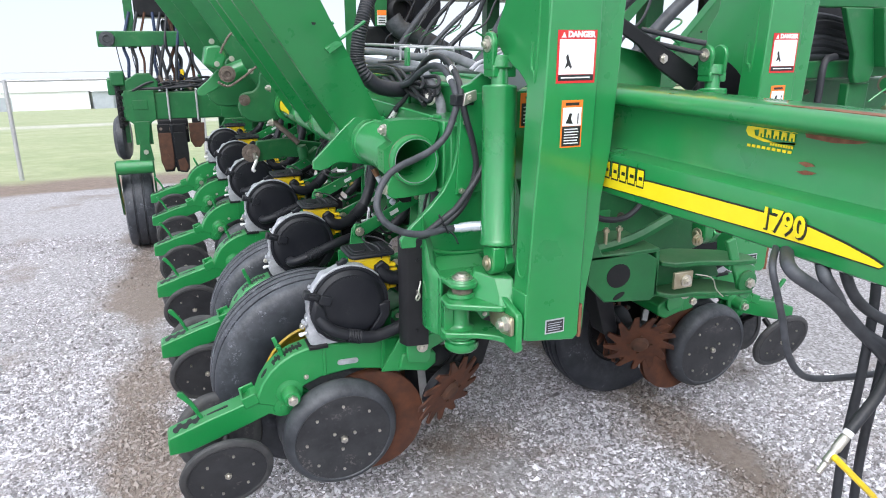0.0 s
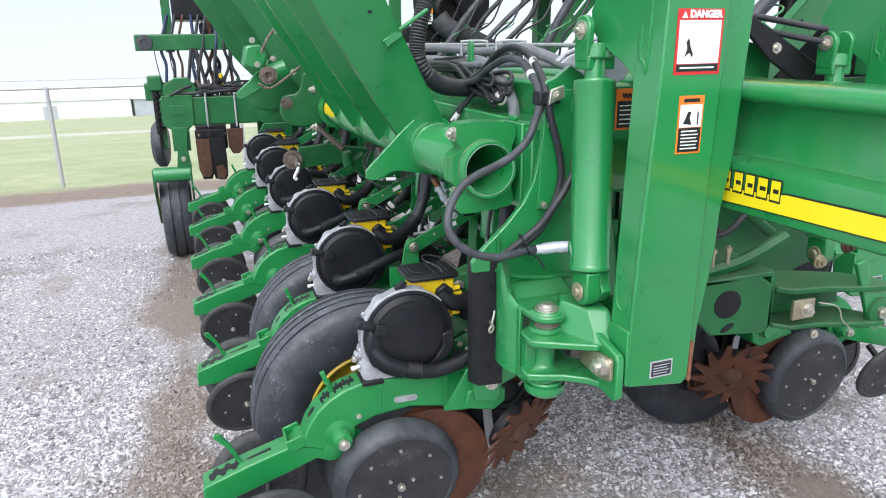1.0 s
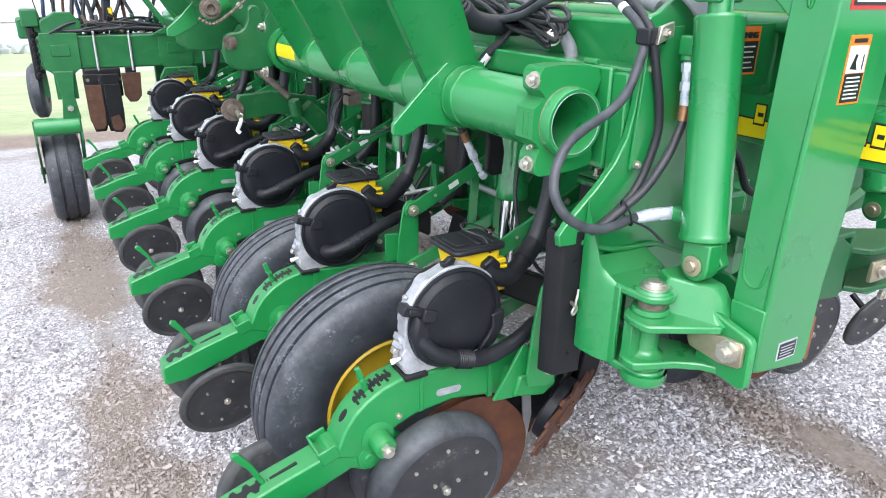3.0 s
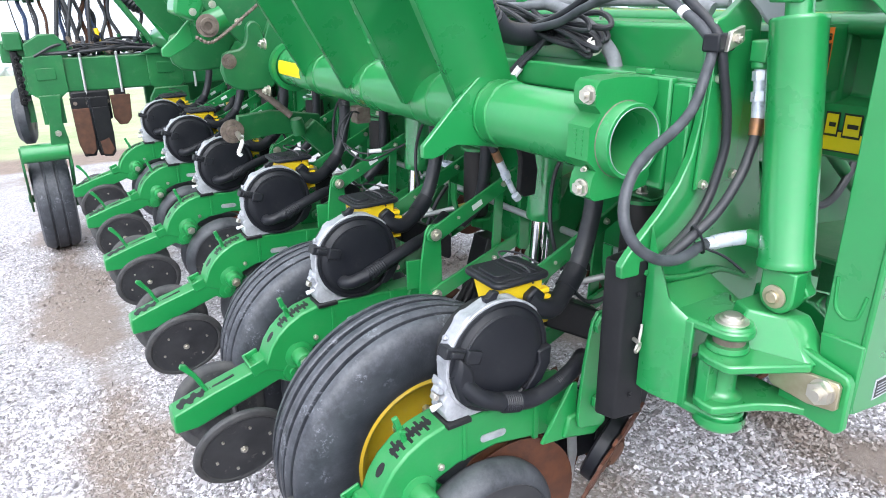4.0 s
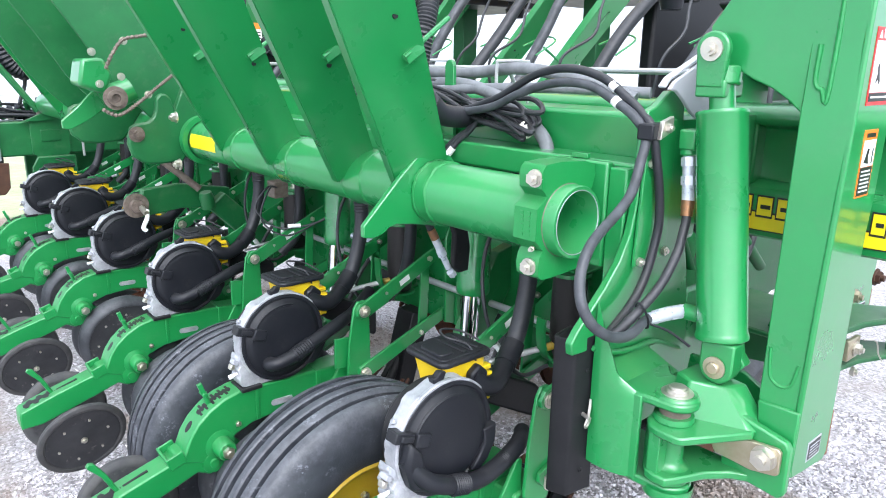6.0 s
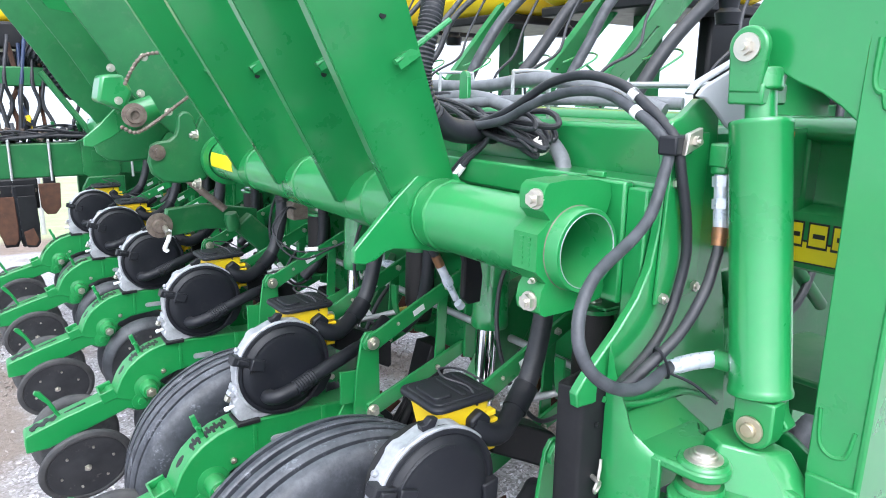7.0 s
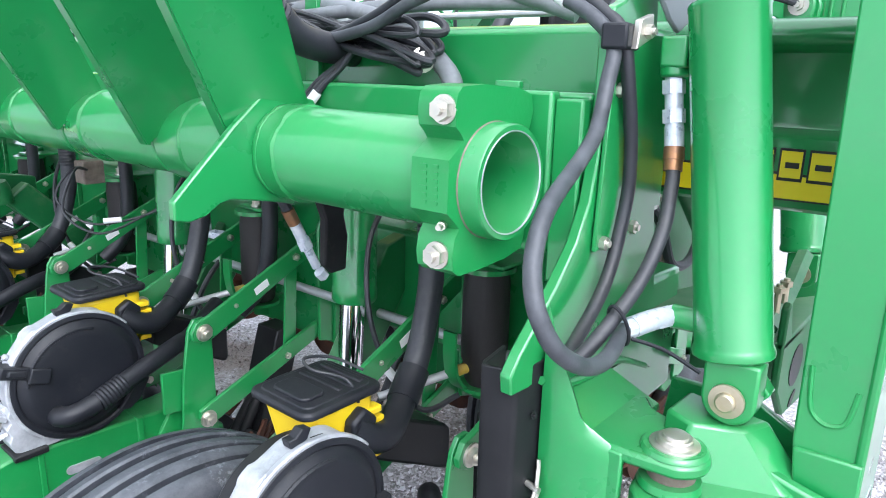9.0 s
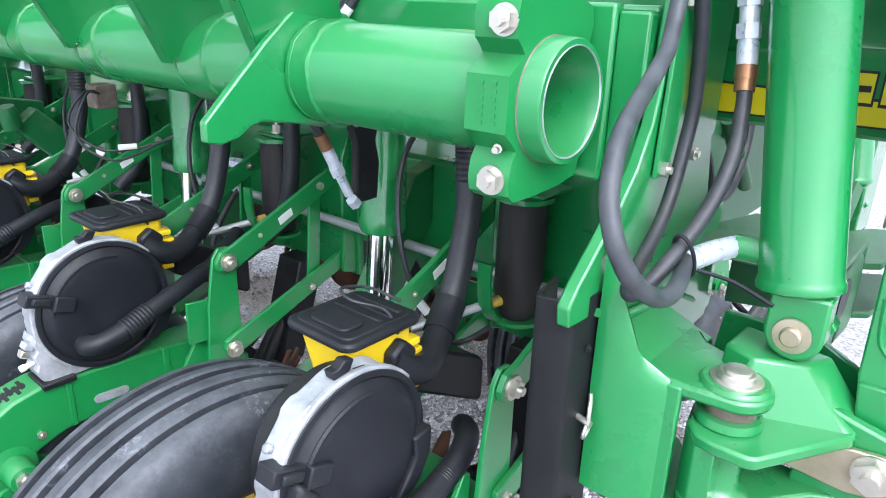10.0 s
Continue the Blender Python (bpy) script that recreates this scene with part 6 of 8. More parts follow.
        part("connector", rod(B(), (0.948, y + 0.062, 0.885), (0.958, y + 0.045, 0.862), 0.010, seg=8), WHITE, n)
        part("second_wire", hose(B(), [(0.84, y + 0.05, 0.72), (0.90, y + 0.12, 0.70), (0.97, y + 0.12, 0.76), (1.02, y + 0.10, 0.88), (1.10, y + 0.12, 0.95)], 0.008, 8), HOSE, n)


build_hoses()


def build_wiring():
    """A small valve with looped wires under the lift tube."""
    t = thing("sensor_valve", "small worn valve with looped black wires", "valve", (0.86, 3.46, 1.16))
    part("body", box(B(), (0.84, 3.46, 1.15), (0.90, 3.52, 1.215)), WORN, t, bevel=0.004)
    for k, m in enumerate((HOSE, HOSE)):
        part("wire", hose(B(), [(0.86, 3.47, 1.19), (0.80, 3.44 - 0.02 * k, 1.20), (0.76, 3.46 - 0.04 * k, 1.12 - 0.03 * k), (0.82, 3.40 - 0.05 * k, 1.05 - 0.02 * k), (0.94, 3.32, 1.07), (1.02, 3.28, 1.12)], 0.0035, 8), m, t)
    part("white_tag", hose(B(), [(0.845, 3.375, 1.058), (0.885, 3.350, 1.060)], 0.008, 8), WHITE, t)


build_wiring()
# ---------------------------------------------------------------- tongue beam between the wings
def build_tongue():
    t = thing("tongue_beam", "long green formed steel beam with a yellow stripe decal", "beam", (1.30, 0.5, 1.29))
    left = [(1.165, 1.290), (1.152, 1.297), (1.150, 1.310), (1.150, 1.392), (1.153, 1.403), (1.162, 1.409), (1.194, 1.416), (1.200, 1.426), (1.200, 1.522), (1.197, 1.530), (1.186, 1.535), (1.166, 1.538), (1.156, 1.541), (1.151, 1.547), (1.150, 1.555), (1.152, 1.564), (1.157, 1.572), (1.164, 1.577), (1.173, 1.580)]
    right = [(2.47 - x, z) for x, z in reversed(left)]
    part("body", slab(B(), left + right, "y", -0.9, 5.6), GREEN, t)
    part("recess_end", box(B(), (1.1505, 1.785, 1.395), (1.215, 2.10, 1.572)), GREEN, t, bevel=0.014)
    X = 1.1488
    def on_face(pts, lift=0.0, x=X):
        return slab(B(), pts, "x", x - lift - 0.0008, x - lift)
    top = [(1.90, 1.352), (1.56, 1.343), (1.43, 1.352), (1.38, 1.360), (1.20, 1.363), (1.016, 1.365), (0.90, 1.362), (0.82, 1.350), (0.765, 1.338), (0.745, 1.331)]
    low = [(0.752, 1.326), (0.85, 1.327), (1.00, 1.326), (1.20, 1.321), (1.40, 1.317), (1.60, 1.312), (1.90, 1.308)]
    part("stripe_border", on_face([(y, z + 0.004) for y, z in top] + [(y, z - 0.003) for y, z in low]), INK, t)
    stripe = part("stripe", on_face(top + low, 0.001), DECAL, t, "yellow tapering stripe decal")
    # maker's name: plain blocks with a dark border
    for y, n in ((1.572, 0.034), (1.531, 0.030), (1.496, 0.030), (1.461, 0.032), (1.424, 0.030), (1.800, 0.030), (1.762, 0.038), (1.718, 0.036), (1.676, 0.038)):
        part("name_block", on_face([(y, 1.338), (y - n, 1.338), (y - n, 1.388), (y, 1.388)], 0.0012), INK, stripe)
        part("name_block", on_face([(y - 0.003, 1.343), (y - n + 0.003, 1.343), (y - n + 0.003, 1.384), (y - 0.003, 1.384)], 0.002), DECAL, stripe)
        part("name_bar", on_face([(y - 0.010, 1.358), (y - n + 0.006, 1.358), (y - n + 0.006, 1.367), (y - 0.010, 1.367)], 0.0026), INK, stripe)
    turn = Matrix(((0, 0, -1, 0), (-1, 0, 0, 0), (0, 1, 0, 0), (0, 0, 0, 1)))
    for dx, m, dz, fat in ((0.0026, INK, -0.003, 0.0022), (0.0040, DECAL, 0.0, 0.0012)):
        letters("number", "1790", 0.061, m, stripe, Matrix.Translation((X - dx, 1.018 + dz, 1.337 + dz)) @ turn @ Matrix.Diagonal((0.90, 1, 1, 1)), bold=fat)
    # dealer's sticker and scuffs on the web
    wx = 1.1985
    web = lambda pts, lift=0.0: slab(B(), pts, "x", wx - lift - 0.0008, wx - lift)
    st = part("dealer_sticker", web([(1.132, 1.527), (1.120, 1.531), (1.002, 1.531), (1.002, 1.527), (1.085, 1.526), (1.112, 1.521), (1.108, 1.510), (1.060, 1.502), (1.004, 1.503), (1.004, 1.507), (1.080, 1.499), (1.126, 1.507), (1.134, 1.517)]), DECAL, t, "yellow dealer sticker")
    for i in range(5):
        y = 1.098 - i * 0.0195
        part("sticker_block", web([(y, 1.509), (y - 0.005, 1.509), (y - 0.005, 1.516), (y - 0.010, 1.516), (y - 0.010, 1.509), (y - 0.014, 1.509), (y - 0.013, 1.525), (y - 0.001, 1.526)], 0.001), DECAL, st)
    for y0, y1, z in ((1.066, 1.006, 1.494), (1.126, 1.006, 1.484)):
        for i in range(9):
            y = y0 + (y1 - y0) * i / 9
            part("sticker_line", web([(y, z), (y - (y0 - y1) / 13, z), (y - (y0 - y1) / 13, z + 0.006), (y, z + 0.006)]), DECAL, t)
    part("scuff", web([(0.985, 1.5315), (0.93, 1.533), (0.87, 1.5325), (0.846, 1.530), (0.87, 1.524), (0.92, 1.519), (0.98, 1.522)], 0.0006), PRIMER, t, "bare rusty scuff mark")
    part("scuff", web([(0.990, 1.470), (0.975, 1.4745), (0.958, 1.4725), (0.950, 1.469), (0.970, 1.464)], 0.0006), PRIMER, t)
    part("scuff", web([(0.992, 1.452), (0.970, 1.4575), (0.945, 1.456), (0.955, 1.451), (0.975, 1.448)], 0.0006), PRIMER, t)
    part("top_scuff", slab(B(), [(1.182, 1.06), (1.215, 0.98), (1.22, 0.62), (1.178, 0.40), (1.176, 0.80)], "z", 1.5802, 1.5812), PRIMER, t)
    sign_at = thing("warning_sticker", "orange and black warning sticker on the beam", "label", (1.0, 1.80, 1.48))
    sign(sign_at, 1.000, 1.105, 1.455, 1.555, 1.790, "text")
    part("backing_plate", box(B(), (0.985, 1.790, 1.430), (1.16, 1.800, 1.56)), GREEN, sign_at)


build_tongue()


# ---------------------------------------------------------------- hoses and coupling hanging under the tongue
def build_tongue_hoses():
    runs = [([(1.16, 0.98, 1.300), (1.075, 0.91, 1.290), (1.085, 0.90, 1.240), (1.111, 0.90, 1.181), (1.142, 0.90, 1.100), (1.180, 0.90, 1.050), (1.230, 0.90, 1.022), (1.341, 0.90, 1.002), (1.50, 0.90, 0.985)], 0.0072),
            ([(1.19, 0.98, 1.300), (1.090, 0.88, 1.290), (1.174, 0.85, 1.229), (1.270, 0.85, 1.150), (1.377, 0.85, 1.061), (1.46, 0.85, 0.95)], 0.0135),
            ([(1.25, 0.95, 1.300), (1.155, 0.86, 1.280), (1.185, 0.85, 1.235), (1.231, 0.85, 1.181), (1.300, 0.85, 1.130), (1.40, 0.85, 1.075)], 0.013),
            ([(1.28, 0.92, 1.300), (1.215, 0.86, 1.275), (1.240, 0.85, 1.225), (1.30, 0.85, 1.180), (1.40, 0.85, 1.13)], 0.011)]
    for pts, r in runs:
        h = thing("tongue_hose", "grey-black hose sagging under the tongue beam", "hose", pts[0], "tongue hoses")
        part("line", hose(B(), pts, r, 14), HOSE_GREY, h)
    for x, y in ((1.335, 0.86), (1.395, 0.86), (1.43, 0.80)):
        h = thing("tongue_hose", "black hose hanging straight down beside the tongue", "hose", (x, y, 1.2), "tongue hoses")
        part("line", hose(B(), [(x + 0.01, y + 0.03, 1.29), (x, y + 0.01, 1.18), (x - 0.012, y, 1.02), (x - 0.02, y, 0.84), (x - 0.01, y, 0.55), (x, y + 0.05, 0.15)], 0.010, 12), HOSE, h)
    c = thing("ball_valve", "plated hydraulic coupling with a yellow lever hanging on a hose", "valve", (1.12, 0.76, 0.95))
    a, b = Vector((1.295, 0.8, 1.022)), Vector((1.149, 0.8, 0.864))
    d = (b - a).normalized()
    part("hose_end", hose(B(), [(1.375, 0.82, 1.12), (1.335, 0.81, 1.075), a, a + d * 0.095], 0.0115, 16), HOSE, c)
    part("white_collar", rod(B(), a + d * 0.095, a + d * 0.107, 0.0105, seg=16), WHITE, c)
    part("body", lathe(B(), a + d * 0.107, d, [(0, 0.0), (0, 0.008), (0.004, 0.010), (0.034, 0.010), (0.038, 0.0075), (0.042, 0.0075), (0.044, 0.009), (0.066, 0.009), (0.07, 0.006), (0.094, 0.0055), (0.094, 0.0)], 18), ZINC, c)
    part("lever", slab(B(), [(1.163, 0.926), (1.169, 0.928), (1.318, 0.792), (1.326, 0.778), (1.316, 0.778), (1.160, 0.918)], "y", 0.772, 0.782), YELLOW, c, "yellow painted steel lever", bevel=0.003)
    part("lever_pin", rod(B(), (1.205, 0.782, 0.897), (1.205, 0.80, 0.897), 0.006, seg=10), ZINC, c)


build_tongue_hoses()


# ---------------------------------------------------------------- the opposite wing's end
def build_right_end():
    fold_column((0.984, 0.25, -0.005))
    fold_cylinder((0.870, 0.110, -0.04))
    t = thing("opposite_end_plate", "green end plate and hinge bracket of the opposite wing", "end plate", (1.6, 1.75, 0.85))
    outline = [(1.27, 0.90), (1.45, 0.88), (1.475, 0.90), (1.47, 1.02), (1.42, 1.05), (1.25, 1.06), (1.215, 1.13), (1.20, 1.12), (1.20, 0.97)]
    part("bracket_plate", slab(B(), outline, "y", 1.680, 1.694), GREEN_DARK, t, bevel=0.004)
    # the plate is uncut; black discs paint the shade of its two openings
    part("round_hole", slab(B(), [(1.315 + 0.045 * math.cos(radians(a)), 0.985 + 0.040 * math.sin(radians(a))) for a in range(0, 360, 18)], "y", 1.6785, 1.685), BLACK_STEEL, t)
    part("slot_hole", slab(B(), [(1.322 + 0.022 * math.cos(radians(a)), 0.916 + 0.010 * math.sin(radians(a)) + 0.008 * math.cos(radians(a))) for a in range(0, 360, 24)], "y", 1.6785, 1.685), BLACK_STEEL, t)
    part("bracket_top", slab(B(), [(1.20, 1.68), (1.47, 1.68), (1.50, 1.90), (1.20, 1.98)], "z", 1.045, 1.060), GREEN_DARK, t, bevel=0.004)
    part("bracket_side", slab(B(), [(1.68, 0.89), (1.68, 1.05), (1.92, 1.05), (1.92, 0.86)], "x", 1.460, 1.475), GREEN_DARK, t, bevel=0.004)
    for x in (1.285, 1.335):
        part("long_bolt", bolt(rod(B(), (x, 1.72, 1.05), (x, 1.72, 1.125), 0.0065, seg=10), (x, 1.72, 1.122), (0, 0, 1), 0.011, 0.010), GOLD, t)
    part("brace", hose(B(), [(1.24, 1.72, 1.065), (1.40, 1.73, 1.085), (1.55, 1.74, 1.135)], 0.018, 6), GREEN_DARK, t)
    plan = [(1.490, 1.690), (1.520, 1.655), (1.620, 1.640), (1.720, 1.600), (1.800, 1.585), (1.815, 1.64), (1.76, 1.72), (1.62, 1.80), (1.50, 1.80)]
    part("link_top", slab(B(), plan, "z", 0.990, 1.008), GREEN_DARK, t, bevel=0.004)
    part("link_bottom", slab(B(), plan, "z", 0.885, 0.900), GREEN_DARK, t, bevel=0.004)
    part("link_web", slab(B(), [(1.50, 0.90), (1.50, 0.99), (1.76, 0.99), (1.80, 0.90)], "y", 1.740, 1.752), GREEN_DARK, t, bevel=0.003)
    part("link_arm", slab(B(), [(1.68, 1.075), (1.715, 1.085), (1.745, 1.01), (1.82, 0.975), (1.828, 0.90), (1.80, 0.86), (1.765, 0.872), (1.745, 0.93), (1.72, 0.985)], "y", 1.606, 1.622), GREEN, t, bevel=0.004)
    part("pin_boss", lathe(B(), Vector((1.785, 1.606, 0.925)), (0, -1, 0), [(0, 0.040), (0.008, 0.038), (0.012, 0.026), (0.012, 0.0)], 26), GREEN_DARK, t)
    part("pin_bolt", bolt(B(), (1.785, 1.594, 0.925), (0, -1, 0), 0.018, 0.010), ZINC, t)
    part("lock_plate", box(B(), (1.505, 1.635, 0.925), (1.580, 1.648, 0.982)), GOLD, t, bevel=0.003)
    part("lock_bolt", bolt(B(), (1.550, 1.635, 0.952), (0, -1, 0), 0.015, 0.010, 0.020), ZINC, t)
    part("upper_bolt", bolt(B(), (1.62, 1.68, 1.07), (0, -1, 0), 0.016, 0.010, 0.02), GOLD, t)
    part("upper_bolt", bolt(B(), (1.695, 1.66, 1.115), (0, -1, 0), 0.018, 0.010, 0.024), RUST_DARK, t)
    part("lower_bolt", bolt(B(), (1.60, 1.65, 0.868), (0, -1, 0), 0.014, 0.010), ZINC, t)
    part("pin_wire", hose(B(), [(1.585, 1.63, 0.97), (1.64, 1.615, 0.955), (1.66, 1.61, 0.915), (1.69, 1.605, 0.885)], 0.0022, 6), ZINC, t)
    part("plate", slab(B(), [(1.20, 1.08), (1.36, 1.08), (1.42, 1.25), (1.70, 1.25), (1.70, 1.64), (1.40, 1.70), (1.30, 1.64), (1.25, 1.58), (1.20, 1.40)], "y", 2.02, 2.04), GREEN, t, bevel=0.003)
    part("inner_plate", slab(B(), [(1.20, 0.86), (1.80, 0.84), (2.02, 0.90), (2.40, 0.90), (2.40, 1.20), (2.30, 1.28), (1.20, 1.28)], "y", 2.062, 2.076), GREEN_DARK, t, bevel=0.004)
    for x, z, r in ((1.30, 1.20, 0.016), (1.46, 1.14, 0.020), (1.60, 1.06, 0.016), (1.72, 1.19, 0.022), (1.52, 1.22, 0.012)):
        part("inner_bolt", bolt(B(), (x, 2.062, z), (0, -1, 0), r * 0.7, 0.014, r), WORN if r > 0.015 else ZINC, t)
    part("inner_rod", rod(B(), (1.28, 2.02, 1.24), (1.44, 2.00, 0.96), 0.014, seg=12), GREEN_DARK, t)
    part("inner_rod", rod(B(), (1.50, 1.99, 1.25), (1.78, 2.01, 1.05), 0.018, seg=12), GREEN_DARK, t)
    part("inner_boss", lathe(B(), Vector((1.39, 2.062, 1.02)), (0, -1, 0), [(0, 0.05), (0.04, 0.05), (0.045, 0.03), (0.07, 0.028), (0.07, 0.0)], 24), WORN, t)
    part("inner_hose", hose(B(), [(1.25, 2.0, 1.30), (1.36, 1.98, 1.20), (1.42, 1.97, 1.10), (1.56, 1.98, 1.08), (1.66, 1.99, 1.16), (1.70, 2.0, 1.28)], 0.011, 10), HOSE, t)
    k = thing("dark_bracket", "dark grey folded bar with one bright bolt", "bracket", (1.55, 1.95, 1.65))
    part("bar", slab(B(), [(1.360, 1.812), (1.478, 1.752), (1.792, 1.592), (1.800, 1.575), (1.762, 1.530), (1.740, 1.534), (1.600, 1.612), (1.568, 1.640), (1.520, 1.682), (1.492, 1.698), (1.360, 1.765)], "y", 1.930, 1.945), BLACK_STEEL, k, bevel=0.003)
    part("fold", slab(B(), [(1.360, 1.8125), (1.478, 1.7525), (1.792, 1.5925), (1.798, 1.598), (1.480, 1.760), (1.362, 1.820)], "y", 1.9455, 2.02), BLACK_STEEL, k, bevel=0.002)
    part("bolt", bolt(B(), (1.622, 1.930, 1.640), (0, -1, 0), 0.017, 0.006), ZINC, k)
    for dz in (0.0, 0.035):
        h = thing("side_hose", "short black hose running to the folding cylinder", "hose", (1.6, 1.87, 1.66), "hoses of the opposite wing")
        part("line", hose(B(), [(1.62, 2.05, 1.70 + dz), (1.66, 1.96, 1.680 + dz), (1.70, 1.90, 1.665 + dz), (1.745, 1.87, 1.655 + dz)], 0.009, 10), HOSE, h)
    w = copy_thing(near_wheel, Matrix.Translation((2.00, 2.58, 0.385)) @ Matrix.Diagonal((-1, 1, 1, 1)))
    tagged(w, "dark worn implement tyre under the opposite wing")
    for o in w.children_recursive:
        if o.name.startswith("rim"):
            o.data = o.data.copy()
            o.data.materials[0] = BLACK_STEEL
    b = thing("opposite_toolbar", "green box-section toolbar of the opposite wing", "toolbar", (1.47, 2.2, 1.0))
    part("main_beam", box(B(), (1.385, 2.06, 0.84), (1.56, 6.2, 1.10)), GREEN, b, bevel=0.012)
    part("upper_beam", box(B(), (1.65, 2.06, 1.25), (1.81, 6.0, 1.53)), GREEN, b, bevel=0.012)
    part("pipe", rod(B(), (2.02, 2.05, 1.33), (2.02, 6.3, 1.33), 0.0755, seg=40), GREEN, b)
    part("white_rail", rod(B(), (1.62, 2.10, 1.645), (1.62, 5.6, 1.645), 0.010, seg=10), GALV, b)
    for y in (2.25, 3.0, 3.75, 4.5):
        part("rail_foot", rod(B(), (1.62, y, 1.645), (1.70, y, 1.525), 0.008, seg=8), GALV, b)


build_right_end()
# ---------------------------------------------------------------- sloping arms, hoses and hoppers behind
def build_back():
    arms = [o for o in bpy.data.objects if o.name.startswith("sloping_arm") and o.parent is None]
    for i in (0, 2, 3, 5):
        src = arms[i % 4]
        c = copy_thing(src, Matrix.Translation((2.745 - src.location.x, 2.60 + 0.385 * i, src.location.z - 0.02)) @ Matrix.Diagonal((-1, 1, 1, 1)))
        tagged(c, "tall sloping green plate of the opposite wing", group="sloping arms of the opposite wing")
    rng = random.Random(21)
    for i in range(9):
        y = 2.45 + 0.36 * i + rng.uniform(-0.05, 0.05)
        r = rng.choice((0.016, 0.022, 0.026))
        h = thing("seed_hose", "grey-black seed hose rising to the tank", "hose", (1.9, y, 1.5), "seed hoses of the opposite wing")
        part("line", hose(B(), [(1.80 + rng.uniform(-0.05, 0.1), y, 1.48), (1.86 + rng.uniform(-0.05, 0.05), y - 0.02, 1.60), (2.00, y - 0.06, 1.80), (2.18 + rng.uniform(-0.1, 0.1), y - 0.1, 2.02), (2.45, y - 0.2, 2.30)], r, 12), HOSE if i % 2 else HOSE_GREY, h)
        part("thin_cable", hose(B(), [(1.83, y + 0.08, 1.50), (1.80 + rng.uniform(-0.03, 0.05), y + 0.06, 1.68), (1.93, y + 0.03, 1.78), (2.02, y + 0.06, 1.92), (2.15, y, 2.2)], 0.006, 8), HOSE, h)
        part("hoop", hose(B(), [(1.90, y - 0.10, 1.70), (2.02, y - 0.10, 1.76), (2.05, y - 0.02, 1.78), (1.95, y + 0.02, 1.74)], 0.004, 6), GREEN, h)
    for k in range(3):
        y = 3.1 + 1.05 * k
        t = thing("seed_tank", "rounded yellow plastic seed tank on a dark frame", "tank", (2.75, y, 1.8), "seed tanks")
        bm = box(B(), (2.42, y, 2.05), (3.30, y + 0.86, 2.80))
        part("shell", bm, YELLOW, t, bevel=0.10)
        part("rib", box(B(), (2.40, y + 0.38, 2.18), (2.44, y + 0.50, 2.75)), YELLOW, t, bevel=0.015)
        part("tank_bar", box(B(), (2.409, y + 0.10, 2.21), (2.417, y + 0.30, 2.235)), INK, t)
        part("frame", box(B(), (2.45, y + 0.05, 2.00), (3.25, y + 0.81, 2.05)), BLACK_STEEL, t, bevel=0.01)
        part("leg", box(B(), (2.75, y + 0.35, 0.9), (2.87, y + 0.45, 2.07)), GREEN_DARK, t, bevel=0.005)
        part("red_pump", lathe(B(), Vector((2.80, y - 0.05, 1.93)), (0, 0, 1), [(0, 0), (0, 0.05), (0.05, 0.06), (0.07, 0.04), (0.12, 0.05), (0.14, 0.0)], 20), BLACK, t)


build_back()


def build_fan():
    """The vacuum fan standing over the centre frame, with its duct."""
    c = Vector((2.03, 5.52, 1.95))
    t = thing("vacuum_fan", "round black vacuum fan housing with a thick duct", "fan", (2.03, 5.6, 1.5))
    part("housing", lathe(B(), c, (0.15, -1, 0), [(-0.16, 0.0), (-0.16, 0.27), (-0.13, 0.30), (0.0, 0.30), (0.02, 0.29), (0.03, 0.27), (0.03, 0.17), (0.015, 0.15), (0.015, 0.0)], 48), BLACK, t, bevel=0.0)
    part("inlet", lathe(B(), c + Vector((-0.10, -0.03, -0.05)), (0.15, -1, 0), [(0, 0.0), (0, 0.12), (0.05, 0.11), (0.07, 0.09), (0.07, 0.075), (0.02, 0.07), (0.02, 0.0)], 32), BLACK_STEEL, t)
    part("duct", hose(B(), [(1.86, 5.45, 1.84), (1.92, 5.43, 1.76), (2.05, 5.42, 1.71), (2.20, 5.42, 1.64), (2.36, 5.42, 1.56), (2.52, 5.45, 1.50)], 0.075, 20), HOSE_GREY, t)
    part("motor_box", box(B(), (1.60, 5.50, 1.56), (1.90, 5.75, 1.78)), BLACK_STEEL, t, bevel=0.02)
    part("leg", box(B(), (1.95, 5.55, 1.00), (2.05, 5.65, 1.70)), GREEN_DARK, t, bevel=0.006)
    p = thing("label_post", "green upright plate with an orange warning label", "post", (1.55, 5.45, 1.2))
    part("plate", box(B(), (1.485, 5.46, 1.10), (1.575, 5.48, 2.30)), GREEN_DARK, p, bevel=0.004)
    part("arm", box(B(), (1.72, 5.44, 1.78), (1.82, 5.455, 2.30)), GREEN_DARK, p, bevel=0.004)
    part("cross_bar", box(B(), (1.40, 5.49, 1.10), (1.90, 5.53, 1.18)), GREEN_DARK, p, bevel=0.004)
    part("label_face", box(B(), (1.735, 5.434, 1.79), (1.810, 5.438, 1.90)), WHITE, p)
    part("label_head", box(B(), (1.735, 5.430, 1.862), (1.810, 5.4335, 1.90)), ORANGE, p)
    for k in range(3):
        part("text_bar", box(B(), (1.745, 5.431, 1.802 + 0.018 * k), (1.800, 5.4335, 1.810 + 0.018 * k)), INK, p)


build_fan()


